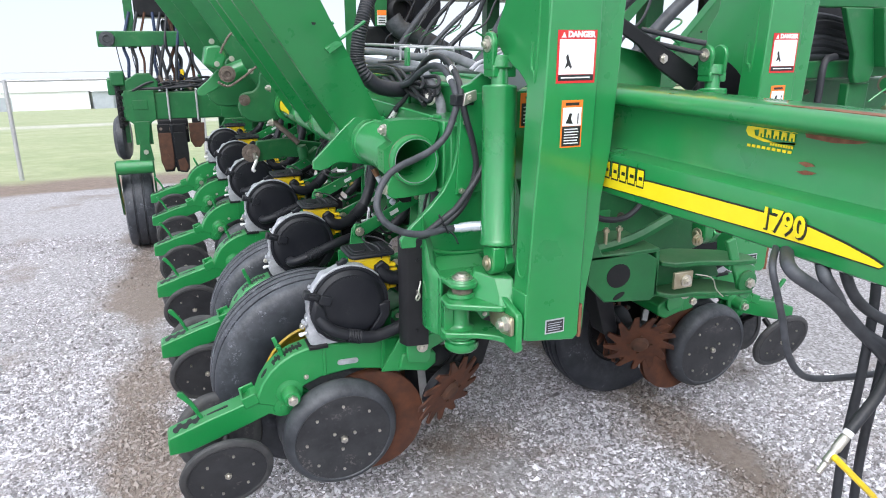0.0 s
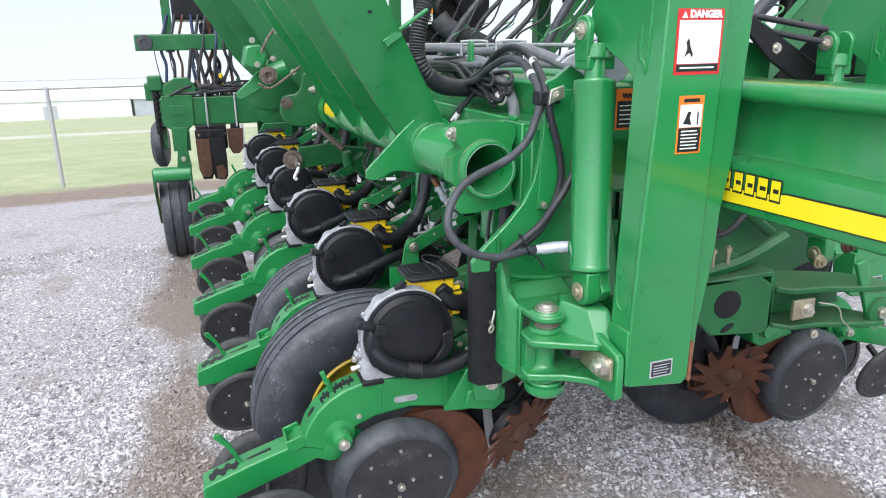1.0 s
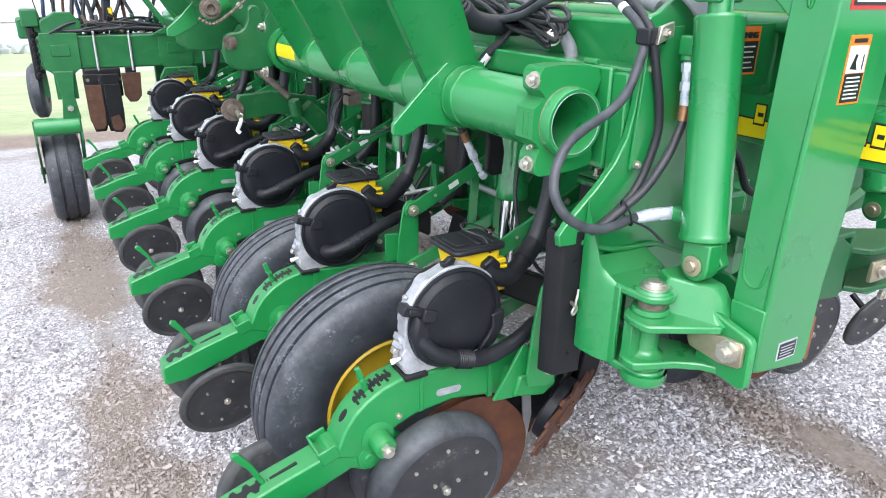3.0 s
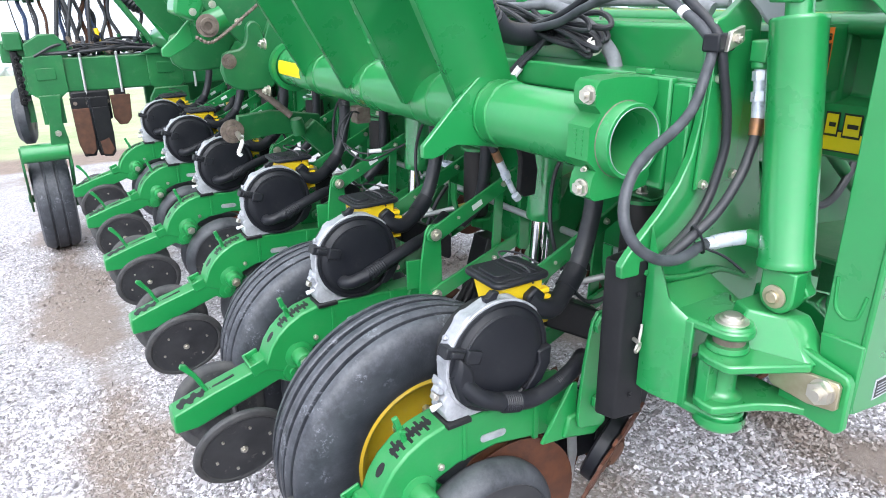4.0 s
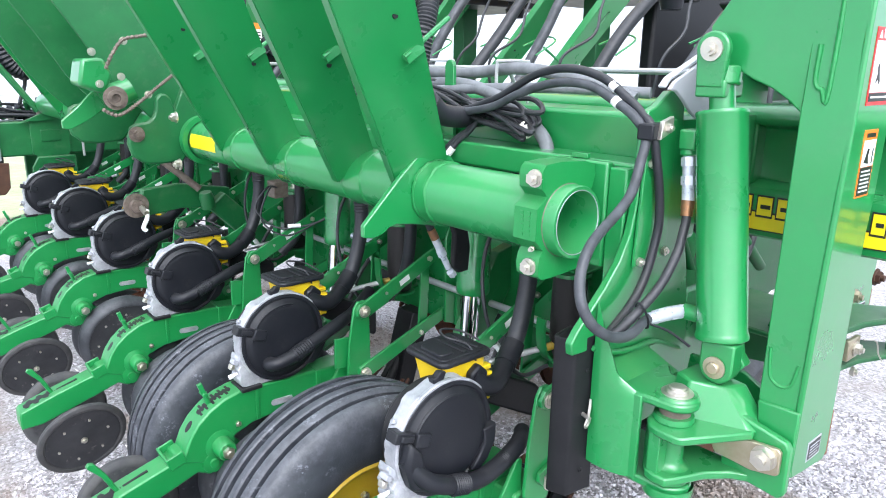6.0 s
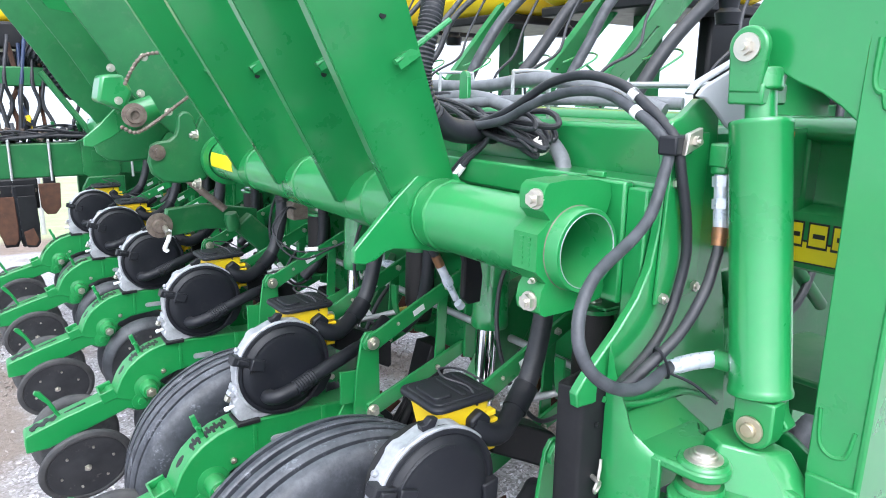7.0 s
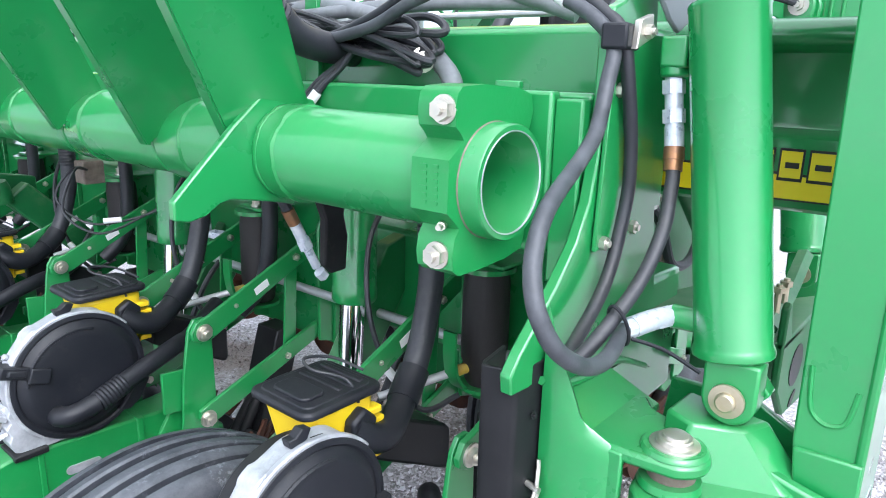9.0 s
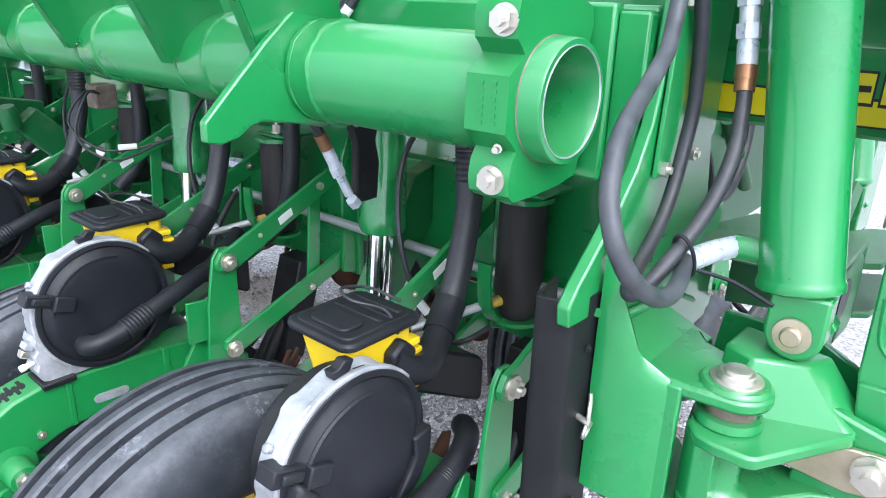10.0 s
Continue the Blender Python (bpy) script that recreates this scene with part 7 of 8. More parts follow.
def build_side_clutter():
    """Frames and hoses of the far side, seen past the opposite column."""
    t = thing("tank_stand", "dusty green stand with hoses behind the column", "stand", (3.7, 2.8, 1.1))
    part("upright", slab(B(), [(3.520, 1.86), (3.735, 1.86), (3.790, 1.66), (3.825, 1.545), (3.800, 1.46), (3.690, 1.455), (3.660, 1.50), (3.645, 1.62), (3.580, 1.74)], "y", 2.76, 2.80), GREEN_DARK, t, bevel=0.008)
    part("upright_edge", slab(B(), [(3.735, 1.86), (3.760, 1.86), (3.850, 1.545), (3.825, 1.545), (3.790, 1.66)], "y", 2.70, 2.84), GREEN_DARK, t, bevel=0.005)
    part("lower_post", slab(B(), [(3.690, 1.455), (3.860, 1.455), (3.850, 1.0), (3.700, 1.0)], "y", 2.80, 2.86), GREEN_DARK, t, bevel=0.008)
    part("cross_beam", box(B(), (3.20, 2.88, 1.480), (4.3, 2.98, 1.575)), GREEN_DARK, t, bevel=0.008)
    part("top_beam", box(B(), (3.30, 2.78, 1.86), (4.3, 2.90, 1.95)), GREEN_DARK, t, bevel=0.008)
    part("low_panel", box(B(), (3.20, 3.05, 0.95), (4.4, 3.12, 1.46)), GREEN_DARK, t, bevel=0.01)
    # added black sheet that stands for the dark interior behind the hoses
    part("dark_back", box(B(), (3.05, 3.30, 0.95), (4.6, 3.38, 2.10)), BLACK_STEEL, t, bevel=0.02)
    for k in range(7):
        z = 1.60 + 0.036 * k
        part("lying_hose", hose(B(), [(3.15, 2.98, z + 0.02), (3.40, 2.95, z - 0.012 * (k % 2)), (3.62, 2.97, z), (3.90, 2.96, z - 0.04), (4.3, 3.0, z - 0.02)], 0.022 + 0.004 * (k % 3), 10), HOSE if k % 3 else HOSE_GREY, t)
    for k in range(4):
        x = 3.86 + 0.05 * k
        part("hanging_hose", hose(B(), [(x - 0.05, 2.86, 1.95), (x, 2.78, 1.80), (x + 0.05, 2.74, 1.66), (x + 0.13, 2.74, 1.56), (x + 0.28, 2.78, 1.52)], 0.017, 10), HOSE, t)
    part("bent_hose", hose(B(), [(3.62, 2.86, 1.60), (3.53, 2.84, 1.585), (3.50, 2.83, 1.52), (3.50, 2.83, 1.38), (3.50, 2.84, 1.20)], 0.020, 12), HOSE, t)
    part("pipe", lathe(B(), Vector((3.83, 2.68, 1.455)), (1, 0.05, -0.02), [(0, 0.0), (0, 0.036), (0.5, 0.036), (0.5, 0.0)], 24), GREEN_DARK, t)
    part("pipe_clamp", lathe(B(), Vector((3.835, 2.68, 1.455)), (1, 0.05, -0.02), [(0, 0.037), (0, 0.052), (0.045, 0.052), (0.045, 0.037)], 24), WORN, t)
    part("white_cap", rod(B(), (3.775, 2.62, 1.318), (3.890, 2.60, 1.330), 0.026, 0.020, seg=16), GOLD, t)
    for x, z, r in ((3.46, 1.33, 0.016), (3.58, 1.40, 0.020), (3.62, 1.30, 0.014), (3.66, 1.39, 0.018)):
        part("stand_bolt", bolt(B(), (x, 3.05, z), (0, -1, 0), r * 0.7, 0.014, r), WORN, t)
    part("thin_wire", hose(B(), [(3.74, 2.70, 1.36), (3.80, 2.68, 1.41), (3.86, 2.67, 1.45), (3.88, 2.67, 1.52)], 0.006, 6), GREEN, t)
    part("white_wire", hose(B(), [(3.82, 2.66, 1.64), (3.90, 2.66, 1.70), (3.94, 2.66, 1.76)], 0.005, 6), WHITE, t)
    part("white_wire", hose(B(), [(3.84, 2.66, 1.655), (4.00, 2.66, 1.655), (4.2, 2.66, 1.66)], 0.006, 6), WHITE, t)


build_side_clutter()


# ---------------------------------------------------------------- fold joint in the middle of the wing
def build_joint():
    t = thing("fold_joint", "green wing fold joint with chain drive and sprockets", "hinge", (0.66, 4.2, 1.35))
    body = [(0.679, 1.470), (0.668, 1.508), (0.650, 1.527), (0.628, 1.527), (0.610, 1.509), (0.607, 1.470), (0.596, 1.440), (0.572, 1.421), (0.530, 1.416), (0.506, 1.404), (0.492, 1.342), (0.505, 1.295), (0.542, 1.265), (0.60, 1.255), (0.70, 1.262), (0.80, 1.40), (0.80, 1.58), (0.72, 1.56)]
    part("joint_plate", slab(B(), body, "y", 4.10, 4.13), GREEN_DARK, t, bevel=0.008)
    part("joint_plate", slab(B(), [(x - 0.13, z + 0.06) for x, z in body], "y", 4.42, 4.45), GREEN_DARK, t, bevel=0.008)
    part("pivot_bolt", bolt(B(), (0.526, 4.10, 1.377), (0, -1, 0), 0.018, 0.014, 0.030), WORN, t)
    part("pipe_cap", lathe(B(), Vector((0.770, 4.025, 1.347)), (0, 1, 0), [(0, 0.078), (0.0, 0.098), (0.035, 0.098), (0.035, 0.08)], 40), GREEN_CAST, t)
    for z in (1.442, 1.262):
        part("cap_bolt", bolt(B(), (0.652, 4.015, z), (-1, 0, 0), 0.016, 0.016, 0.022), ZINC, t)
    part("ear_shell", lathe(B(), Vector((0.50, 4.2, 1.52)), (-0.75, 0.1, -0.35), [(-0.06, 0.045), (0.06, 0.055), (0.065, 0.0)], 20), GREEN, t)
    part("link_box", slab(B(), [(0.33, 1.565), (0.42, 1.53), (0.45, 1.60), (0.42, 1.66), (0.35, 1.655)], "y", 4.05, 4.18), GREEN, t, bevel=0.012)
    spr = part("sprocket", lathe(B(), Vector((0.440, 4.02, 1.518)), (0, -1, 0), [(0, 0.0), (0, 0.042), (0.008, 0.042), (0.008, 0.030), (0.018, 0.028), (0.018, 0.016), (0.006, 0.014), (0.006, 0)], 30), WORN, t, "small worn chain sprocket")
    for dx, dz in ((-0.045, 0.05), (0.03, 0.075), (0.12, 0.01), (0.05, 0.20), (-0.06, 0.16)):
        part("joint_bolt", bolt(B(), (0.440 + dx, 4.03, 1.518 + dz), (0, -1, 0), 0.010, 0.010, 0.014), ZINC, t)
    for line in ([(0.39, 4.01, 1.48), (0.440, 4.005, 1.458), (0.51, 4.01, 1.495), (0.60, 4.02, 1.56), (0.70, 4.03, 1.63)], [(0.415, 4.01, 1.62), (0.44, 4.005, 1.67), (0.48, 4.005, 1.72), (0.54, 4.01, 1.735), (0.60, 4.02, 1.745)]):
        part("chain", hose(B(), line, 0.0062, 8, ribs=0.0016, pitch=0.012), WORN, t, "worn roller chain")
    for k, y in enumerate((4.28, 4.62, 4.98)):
        part("joint_arm", slab(B(), [(x + 0.14 - 0.07 * k, z) for x, z in ((0.02, 2.12), (0.268, 1.74), (0.356, 1.586), (0.405, 1.527), (0.536, 1.389), (0.729, 1.448), (0.634, 1.754), (0.42, 2.12))], "y", y, y + 0.014), GREEN_DARK, t, bevel=0.003)
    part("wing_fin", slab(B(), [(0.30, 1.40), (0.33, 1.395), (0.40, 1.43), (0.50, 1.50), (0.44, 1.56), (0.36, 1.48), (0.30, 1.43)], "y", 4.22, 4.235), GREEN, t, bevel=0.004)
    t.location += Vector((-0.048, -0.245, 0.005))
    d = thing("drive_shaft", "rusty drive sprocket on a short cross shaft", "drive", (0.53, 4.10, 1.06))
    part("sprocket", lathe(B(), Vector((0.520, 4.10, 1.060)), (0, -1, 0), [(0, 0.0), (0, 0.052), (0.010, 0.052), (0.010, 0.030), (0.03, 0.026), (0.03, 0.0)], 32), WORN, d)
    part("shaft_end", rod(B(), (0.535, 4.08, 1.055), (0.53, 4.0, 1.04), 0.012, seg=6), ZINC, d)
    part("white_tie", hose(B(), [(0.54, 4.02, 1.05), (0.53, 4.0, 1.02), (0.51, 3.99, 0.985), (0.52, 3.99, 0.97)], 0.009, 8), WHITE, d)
    part("drive_arm", slab(B(), [(0.54, 1.00), (0.56, 1.12), (0.72, 1.13), (0.95, 1.09), (0.95, 1.00), (0.72, 1.02)], "y", 4.12, 4.16), GREEN_DARK, d, bevel=0.005)
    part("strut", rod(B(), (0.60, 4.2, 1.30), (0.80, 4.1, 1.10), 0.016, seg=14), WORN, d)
    part("strut_socket", lathe(B(), Vector((0.82, 4.06, 1.02)), (-0.2, -0.1, 1), [(0, 0.0), (0, 0.030), (0.05, 0.032), (0.075, 0.026), (0.08, 0.0)], 20), GREEN_DARK, d)
    part("diagonal", slab(B(), [(0.82, 1.02), (0.90, 1.08), (1.20, 0.78), (1.14, 0.70)], "y", 4.06, 4.12), GREEN_DARK, d, bevel=0.008)


build_joint()


# ---------------------------------------------------------------- rear centre frame far behind
def build_rear():
    y = 6.55
    t = thing("cross_frame", "heavy green cross beam of the centre frame", "frame", (0.4, y, 1.1))
    part("cross_beam", box(B(), (-0.20, y, 1.005), (1.9, y + 0.18, 1.242)), GREEN_DARK, t, bevel=0.012)
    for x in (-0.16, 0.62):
        part("clamp_plate", slab(B(), [(x - 0.02, 1.26), (x + 0.22, 1.26), (x + 0.22, 1.02), (x + 0.17, 0.98), (x + 0.17, 0.80), (x + 0.03, 0.80), (x + 0.03, 0.98), (x - 0.02, 1.02)], "y", y - 0.020, y), GREEN_DARK, t, bevel=0.004)
        part("window", slab(B(), [(x + 0.04, 1.10), (x + 0.16, 1.10), (x + 0.16, 1.18), (x + 0.04, 1.18)], "y", y - 0.026, y - 0.02), GREEN_DARK, t, bevel=0.003)
        # black box on the plate in place of a slot's shaded inside
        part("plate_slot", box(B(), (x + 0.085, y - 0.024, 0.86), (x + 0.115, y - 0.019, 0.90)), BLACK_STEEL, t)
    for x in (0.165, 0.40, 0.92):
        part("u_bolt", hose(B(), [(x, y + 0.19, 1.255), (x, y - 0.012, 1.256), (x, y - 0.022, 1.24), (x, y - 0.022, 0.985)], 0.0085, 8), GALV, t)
    part("top_bracket", slab(B(), [(-0.16, 1.242), (0.10, 1.242), (0.10, 1.33), (0.04, 1.40), (-0.06, 1.40), (-0.16, 1.34)], "y", y, y + 0.06), GREEN_DARK, t, bevel=0.008)
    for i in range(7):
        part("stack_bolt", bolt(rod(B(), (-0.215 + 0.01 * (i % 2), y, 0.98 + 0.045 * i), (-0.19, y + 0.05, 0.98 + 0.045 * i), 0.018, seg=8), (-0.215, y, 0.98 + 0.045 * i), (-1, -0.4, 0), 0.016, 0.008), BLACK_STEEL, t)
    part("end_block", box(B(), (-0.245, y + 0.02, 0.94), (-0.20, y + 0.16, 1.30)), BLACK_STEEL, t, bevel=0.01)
    part("end_cap", box(box(B(), (-0.30, y + 0.05, 1.22), (-0.10, y + 0.20, 1.36)), (-0.27, y, 1.30), (-0.16, y + 0.12, 1.42)), GREEN_DARK, t, bevel=0.012)
    part("upper_beam", box(B(), (-0.33, y + 0.10, 1.615), (0.9, y + 0.24, 1.745)), GREEN_DARK, t, bevel=0.01)
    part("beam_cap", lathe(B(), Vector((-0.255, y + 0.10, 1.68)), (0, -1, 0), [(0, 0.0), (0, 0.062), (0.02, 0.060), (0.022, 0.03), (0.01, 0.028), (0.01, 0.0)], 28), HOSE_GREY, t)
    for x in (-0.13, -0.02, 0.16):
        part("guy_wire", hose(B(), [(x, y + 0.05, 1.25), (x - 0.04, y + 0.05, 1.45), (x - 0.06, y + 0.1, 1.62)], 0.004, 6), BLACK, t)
    part("mast", box(B(), (-0.10, y + 0.20, 1.60), (-0.03, y + 0.27, 2.4)), GREEN_DARK, t, bevel=0.005)
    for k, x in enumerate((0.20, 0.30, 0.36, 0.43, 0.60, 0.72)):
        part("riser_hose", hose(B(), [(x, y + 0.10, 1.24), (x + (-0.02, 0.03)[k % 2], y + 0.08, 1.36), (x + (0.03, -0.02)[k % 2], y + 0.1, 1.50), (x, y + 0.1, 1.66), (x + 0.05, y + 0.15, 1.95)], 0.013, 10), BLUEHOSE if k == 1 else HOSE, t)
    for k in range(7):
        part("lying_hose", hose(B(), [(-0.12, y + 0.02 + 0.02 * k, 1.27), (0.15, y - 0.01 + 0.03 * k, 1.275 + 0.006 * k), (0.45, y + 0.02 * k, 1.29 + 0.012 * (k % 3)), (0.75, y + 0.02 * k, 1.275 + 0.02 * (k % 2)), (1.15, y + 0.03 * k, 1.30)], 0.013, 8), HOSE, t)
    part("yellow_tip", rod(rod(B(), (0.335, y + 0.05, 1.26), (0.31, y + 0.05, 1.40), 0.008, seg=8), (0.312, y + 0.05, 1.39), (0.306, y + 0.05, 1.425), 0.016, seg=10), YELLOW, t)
    part("brace", slab(B(), [(0.55, 1.24), (0.72, 1.24), (1.05, 1.40), (1.02, 1.44)], "y", y - 0.04, y - 0.01), GREEN_DARK, t, bevel=0.004)
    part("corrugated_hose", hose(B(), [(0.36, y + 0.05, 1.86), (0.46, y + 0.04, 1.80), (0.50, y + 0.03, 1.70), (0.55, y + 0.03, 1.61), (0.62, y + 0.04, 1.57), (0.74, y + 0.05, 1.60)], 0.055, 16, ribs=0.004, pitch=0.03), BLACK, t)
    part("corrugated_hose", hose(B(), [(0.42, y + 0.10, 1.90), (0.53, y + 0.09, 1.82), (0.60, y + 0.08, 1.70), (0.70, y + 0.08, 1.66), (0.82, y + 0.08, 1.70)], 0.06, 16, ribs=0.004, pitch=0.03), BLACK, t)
    part("diagonal_bar", rod(B(), (0.40, y - 0.03, 1.71), (0.66, y - 0.03, 1.31), 0.022, seg=8), GREEN_DARK, t)
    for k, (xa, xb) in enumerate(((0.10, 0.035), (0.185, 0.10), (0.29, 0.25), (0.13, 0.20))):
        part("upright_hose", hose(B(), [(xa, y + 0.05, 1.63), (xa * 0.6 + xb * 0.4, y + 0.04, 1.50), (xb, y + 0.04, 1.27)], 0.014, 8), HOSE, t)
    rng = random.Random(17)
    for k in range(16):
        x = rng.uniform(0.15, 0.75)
        part("valve_fitting", rod(B(), (x, y + rng.uniform(0, 0.12), 1.26), (x + rng.uniform(-0.05, 0.05), y + 0.03, 1.31 + rng.uniform(0, 0.09)), rng.uniform(0.010, 0.022), seg=10), rng.choice((BLACK, GREEN_DARK, HOSE_GREY, WORN)), t)
    part("rear_web", box(B(), (0.60, y + 0.30, 0.42), (1.95, y + 0.36, 1.00)), GREEN_DARK, t, bevel=0.01)
    part("arch_plate", slab(B(), [(0.62, 1.0), (0.86, 1.0), (0.86, 0.42), (0.66, 0.42), (0.64, 0.56), (0.61, 0.66), (0.57, 0.80), (0.58, 0.93)], "y", y - 0.045, y - 0.025), GREEN_DARK, t, bevel=0.008)
    for k in range(18):
        x0, h = rng.uniform(-0.15, 0.25), rng.uniform(0.015, 0.09)
        part("loose_cable", hose(B(), [(x0, y + rng.uniform(-0.02, 0.16), 1.258), (x0 + 0.16, y + rng.uniform(-0.02, 0.16), 1.262 + h), (x0 + 0.34, y + rng.uniform(-0.02, 0.16), 1.262 + h * rng.uniform(0.2, 1.2)), (x0 + 0.60, y + rng.uniform(0.0, 0.16), 1.270)], rng.uniform(0.006, 0.012), 6), HOSE, t)
    for k in range(9):
        x, lean = -0.10 + 0.062 * k, rng.uniform(-0.05, 0.05)
        part("riser_hose", hose(B(), [(x, y + 0.12, 1.24), (x + lean, y + 0.12, 1.36), (x + lean * 0.5, y + 0.14, 1.50), (x + lean * 1.6, y + 0.16, 1.64), (x + 0.04, y + 0.2, 1.9)], rng.choice((0.010, 0.013, 0.016)), 8), (BLUEHOSE, HOSE, RUST_DARK)[k % 3], t)
    for k in range(14):
        x = rng.uniform(-0.05, 0.75)
        part("valve_block", box(B(), (x, y + rng.uniform(-0.01, 0.1), 1.250), (x + rng.uniform(0.02, 0.06), y + 0.14, 1.275 + rng.uniform(0, 0.05))), rng.choice((BLACK, GREEN_DARK, ZINC, BLACK_STEEL)), t, bevel=0.004)
    part("dark_tray", box(B(), (-0.02, y + 0.2, 1.86), (0.95, y + 0.9, 2.04)), BLACK_STEEL, t, bevel=0.02)
    part("yellow_hopper", box(B(), (0.10, y + 0.3, 2.05), (0.95, y + 0.9, 2.6)), YELLOW, t, bevel=0.06)
    for k in range(5):
        part("tray_hose", hose(B(), [(0.30, y + 0.25 + 0.03 * k, 1.80 - 0.02 * k), (0.52, y + 0.2, 1.70 + 0.025 * k), (0.72, y + 0.2 + 0.03 * k, 1.66 + 0.03 * k), (1.0, y + 0.2, 1.72 + 0.02 * k), (1.3, y + 0.2, 1.70)], 0.03, 10), BLACK, t)
    part("tray_hose", hose(B(), [(0.2, y + 0.3, 1.78), (0.5, y + 0.2, 1.80), (0.8, y + 0.1, 1.74), (1.1, y, 1.60)], 0.06, 14, ribs=0.004, pitch=0.03), HOSE, t)
    w = thing("transport_wheel", "narrow worn black tyre in a green fork", "wheel", (-0.17, 6.62, ground_z(6.62)))
    c = Vector((-0.165, 6.90, ground_z(6.9) + 0.40))
    part("tyre", lathe(B(), c, (1, 0, 0), [(-0.10, 0.20), (-0.125, 0.26), (-0.128, 0.33), (-0.115, 0.375), (-0.09, 0.392), (-0.05, 0.396), (-0.045, 0.384), (-0.035, 0.384), (-0.03, 0.399), (0.03, 0.399), (0.035, 0.384), (0.045, 0.384), (0.05, 0.396), (0.09, 0.392), (0.115, 0.375), (0.128, 0.33), (0.125, 0.26), (0.10, 0.20)], 64), RUBBER, w)
    part("rim", lathe(B(), c, (1, 0, 0), [(-0.09, 0.205), (-0.04, 0.19), (-0.03, 0.05), (-0.06, 0.04), (-0.06, 0.0)], 36), YELLOW_RIM, w)
    for s in (-1, 1):
        x = -0.165 + s * 0.150
        part("fork_leg", slab(B(), [(6.50, 0.66), (6.56, 0.66), (6.95, 0.20), (6.92, 0.10), (6.84, 0.12), (6.48, 0.50)], "x", x - 0.008, x + 0.008), GREEN_DARK, w, bevel=0.003)
    part("fork_axle", rod(B(), (-0.33, 6.90, c.z), (0.0, 6.90, c.z), 0.03, seg=14), GREEN_DARK, w)
    part("fork_head", rod(B(), (-0.31, 6.53, 0.61), (-0.02, 6.53, 0.61), 0.062, seg=26), GREEN, w)
    part("fork_post", slab(B(), [(-0.12, 0.66), (0.0, 0.66), (-0.02, 0.82), (0.0, 1.0), (-0.13, 1.0), (-0.10, 0.82)], "y", 6.50, 6.56), GREEN_DARK, w, bevel=0.005)
    part("fork_bolt", bolt(B(), (-0.06, 6.50, 0.74), (0, -1, 0), 0.022, 0.02), ZINC, w)
    k = thing("rear_coulter", "black coulter housing with rust hung from the cross beam", "coulter", (0.17, 6.5, 0.55), "rear coulters")
    part("shank", box(B(), (0.06, 6.52, 0.80), (0.31, 6.62, 1.01)), BLACK_STEEL, k, bevel=0.012)
    for s, x in ((-1, 0.115), (1, 0.215)):
        part("blade", slab(B(), [(x - 0.065, 0.97), (x + 0.075, 0.97), (x + 0.058, 0.60), (x + 0.04, 0.55), (x - 0.035, 0.55), (x - 0.06, 0.66)], "y", 6.50 - 0.01 * s, 6.515 - 0.01 * s), BLACK_STEEL, k, bevel=0.006)
    for x0, z0, m in ((0.050, 0.575, RUST_DARK), (0.175, 0.545, BLACK_STEEL)):
        part("blade_face", slab(B(), [(x0, 0.90), (x0 + 0.108, 0.90), (x0 + 0.114, 0.70), (x0 + 0.108, z0 + 0.03), (x0 + 0.085, z0), (x0 + 0.030, z0 + 0.004), (x0 + 0.004, z0 + 0.07)], "y", 6.455, 6.468), m, k, bevel=0.004)
    part("rust_face", slab(B(), [(0.05, 0.80), (0.085, 0.80), (0.13, 0.68), (0.125, 0.60), (0.09, 0.585), (0.055, 0.66)], "y", 6.450, 6.454), RUST_DARK, k)
    part("rust_face", slab(B(), [(0.19, 0.66), (0.25, 0.68), (0.275, 0.60), (0.25, 0.56), (0.20, 0.57)], "y", 6.450, 6.454), RUST_DARK, k)
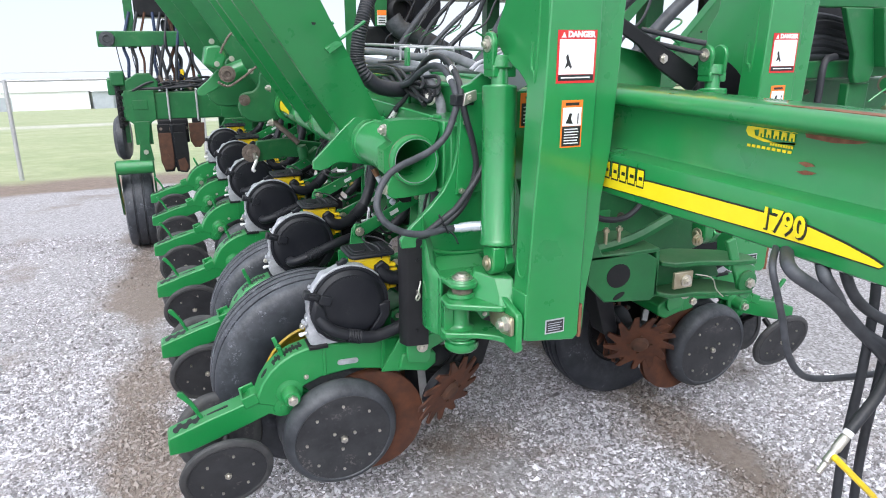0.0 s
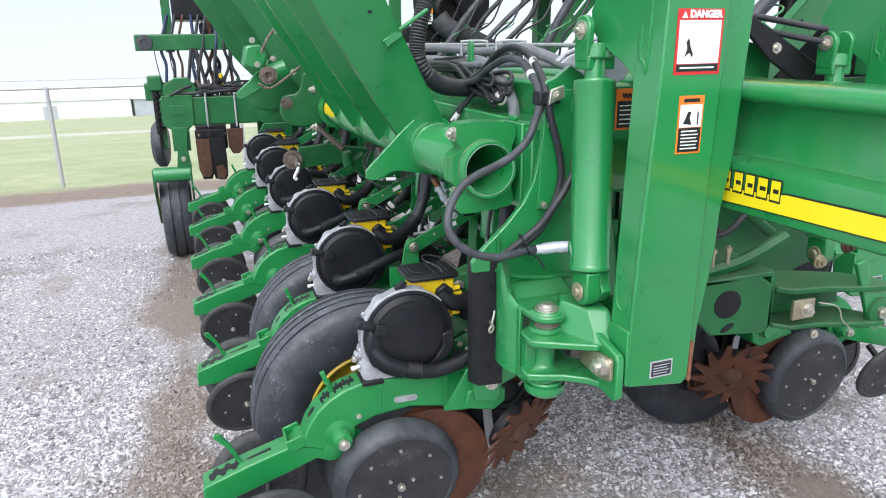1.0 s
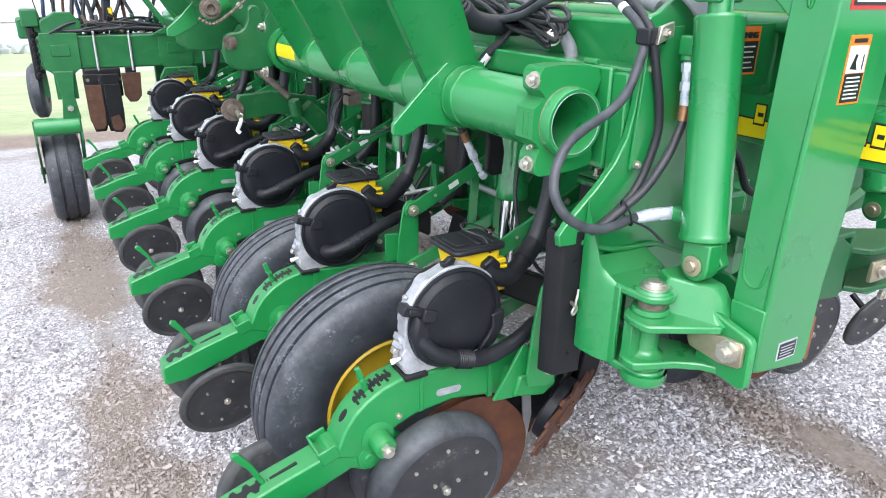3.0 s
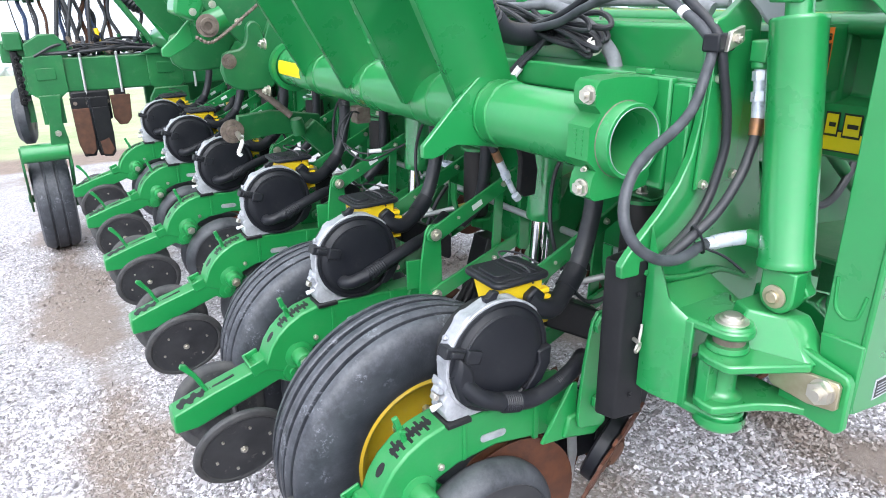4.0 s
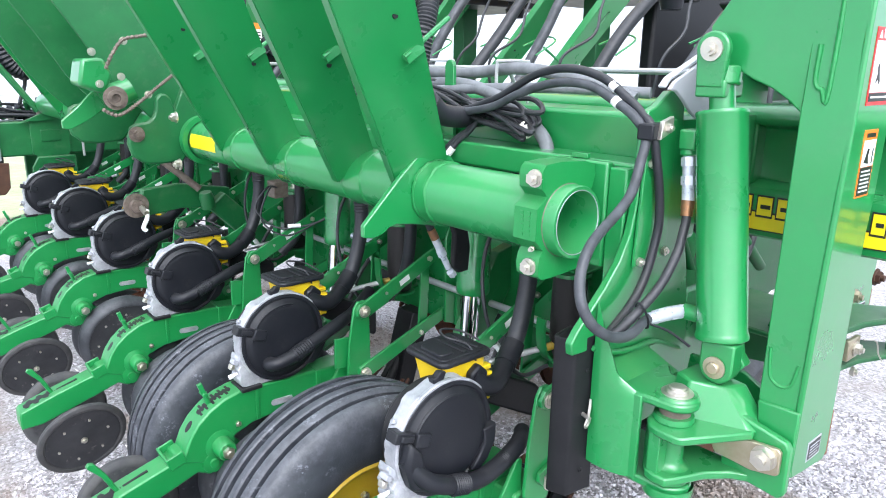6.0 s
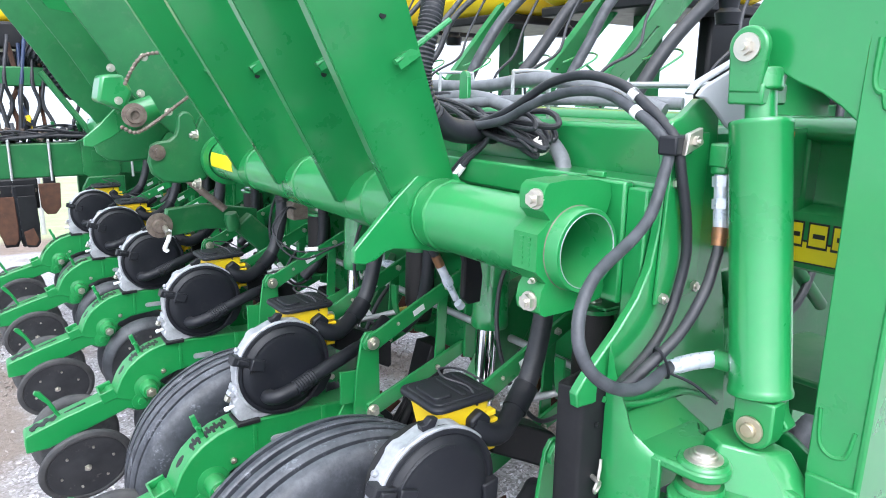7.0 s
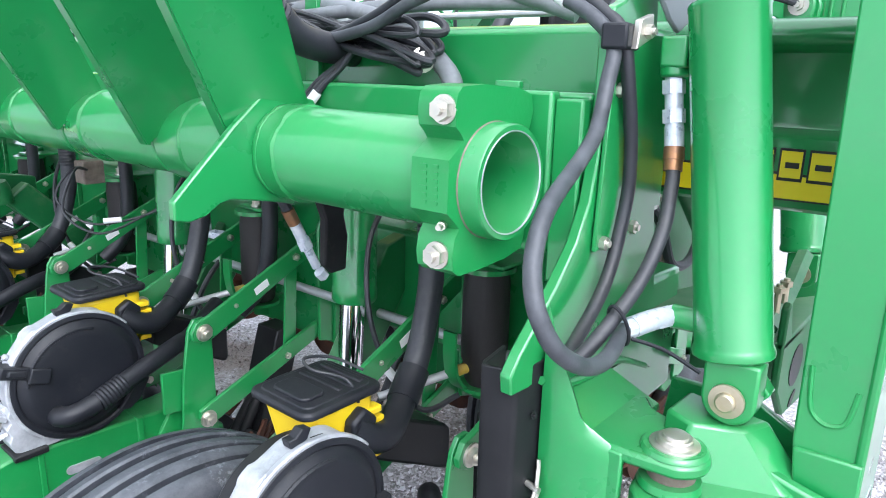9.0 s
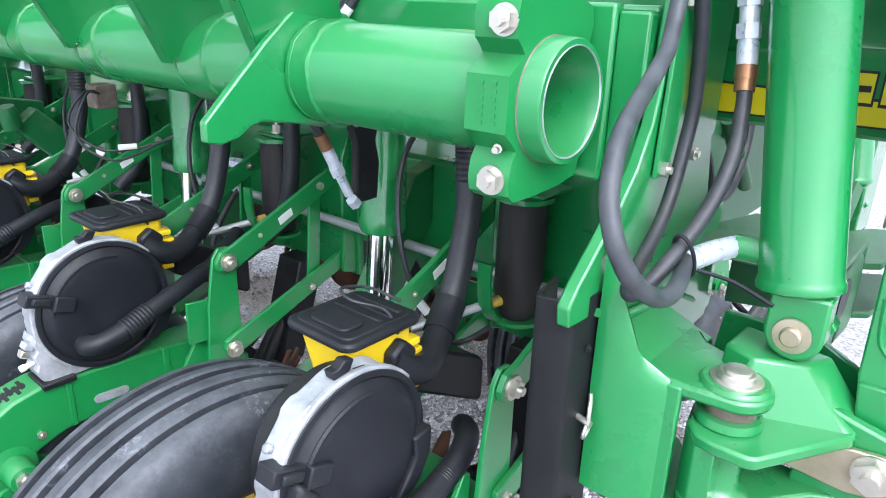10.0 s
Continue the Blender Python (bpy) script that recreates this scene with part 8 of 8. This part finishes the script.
    for x in (0.08, 0.16, 0.24, 0.29):
        part("coulter_bolt", bolt(B(), (x, 6.52, 0.93), (0, -1, 0), 0.014, 0.012), WORN, k)
    # solid black strip, put in for the dark gap between the blades
    part("slot", box(B(), (0.158, 6.470, 0.60), (0.176, 6.486, 0.96)), BLACK, k)
    k = thing("rear_coulter", "small dark rusty blade beside the coulter housing", "coulter", (0.38, 6.5, 0.75), "rear coulters")
    part("blade", slab(B(), [(0.31, 0.97), (0.445, 0.97), (0.435, 0.80), (0.40, 0.755), (0.345, 0.755), (0.315, 0.81)], "y", 6.51, 6.53), RUST_DARK, k, bevel=0.006)
    part("shank", box(B(), (0.345, 6.53, 0.90), (0.42, 6.58, 1.01)), BLACK_STEEL, k, bevel=0.006)
    g = thing("rear_gauge_wheel", "small worn black gauge wheel behind the frame", "wheel", (-0.22, 6.8, 0.8))
    part("tyre", lathe(B(), Vector((-0.235, 6.85, 0.83)), (1, -0.15, 0), [(-0.05, 0.10), (-0.05, 0.17), (-0.02, 0.20), (0.03, 0.20), (0.05, 0.17), (0.05, 0.1)], 40), RUBBER, g)
    part("wheel_face", lathe(B(), Vector((-0.235, 6.85, 0.83)), (1, -0.15, 0), [(-0.045, 0.0), (-0.045, 0.12), (0.045, 0.12), (0.045, 0.0)], 30), DISC, g)
    part("wheel_arm", box(B(), (-0.215, 6.70, 0.80), (-0.17, 6.88, 1.05)), GREEN_DARK, g)
    for x in (0.75, 1.15):
        n = thing("rear_row_unit_wheel", "black closing disc and green arm of a rear row unit", "planter unit", (x, 6.4, 0.5), "rear row unit wheels")
        part("disc", lathe(B(), Vector((x, 6.35, 0.56)), (0.35, -0.9, -0.2), [(-0.03, 0), (-0.03, 0.17), (0.0, 0.19), (0.01, 0.15), (0.01, 0.0)], 36), DISC, n)
        part("arm", slab(B(), [(6.3, 0.52), (6.3, 0.62), (6.6, 0.78), (6.62, 1.0), (6.55, 1.0), (6.5, 0.80)], "x", x + 0.02, x + 0.09), GREEN_DARK, n, bevel=0.005)


build_rear()
build_gravel()
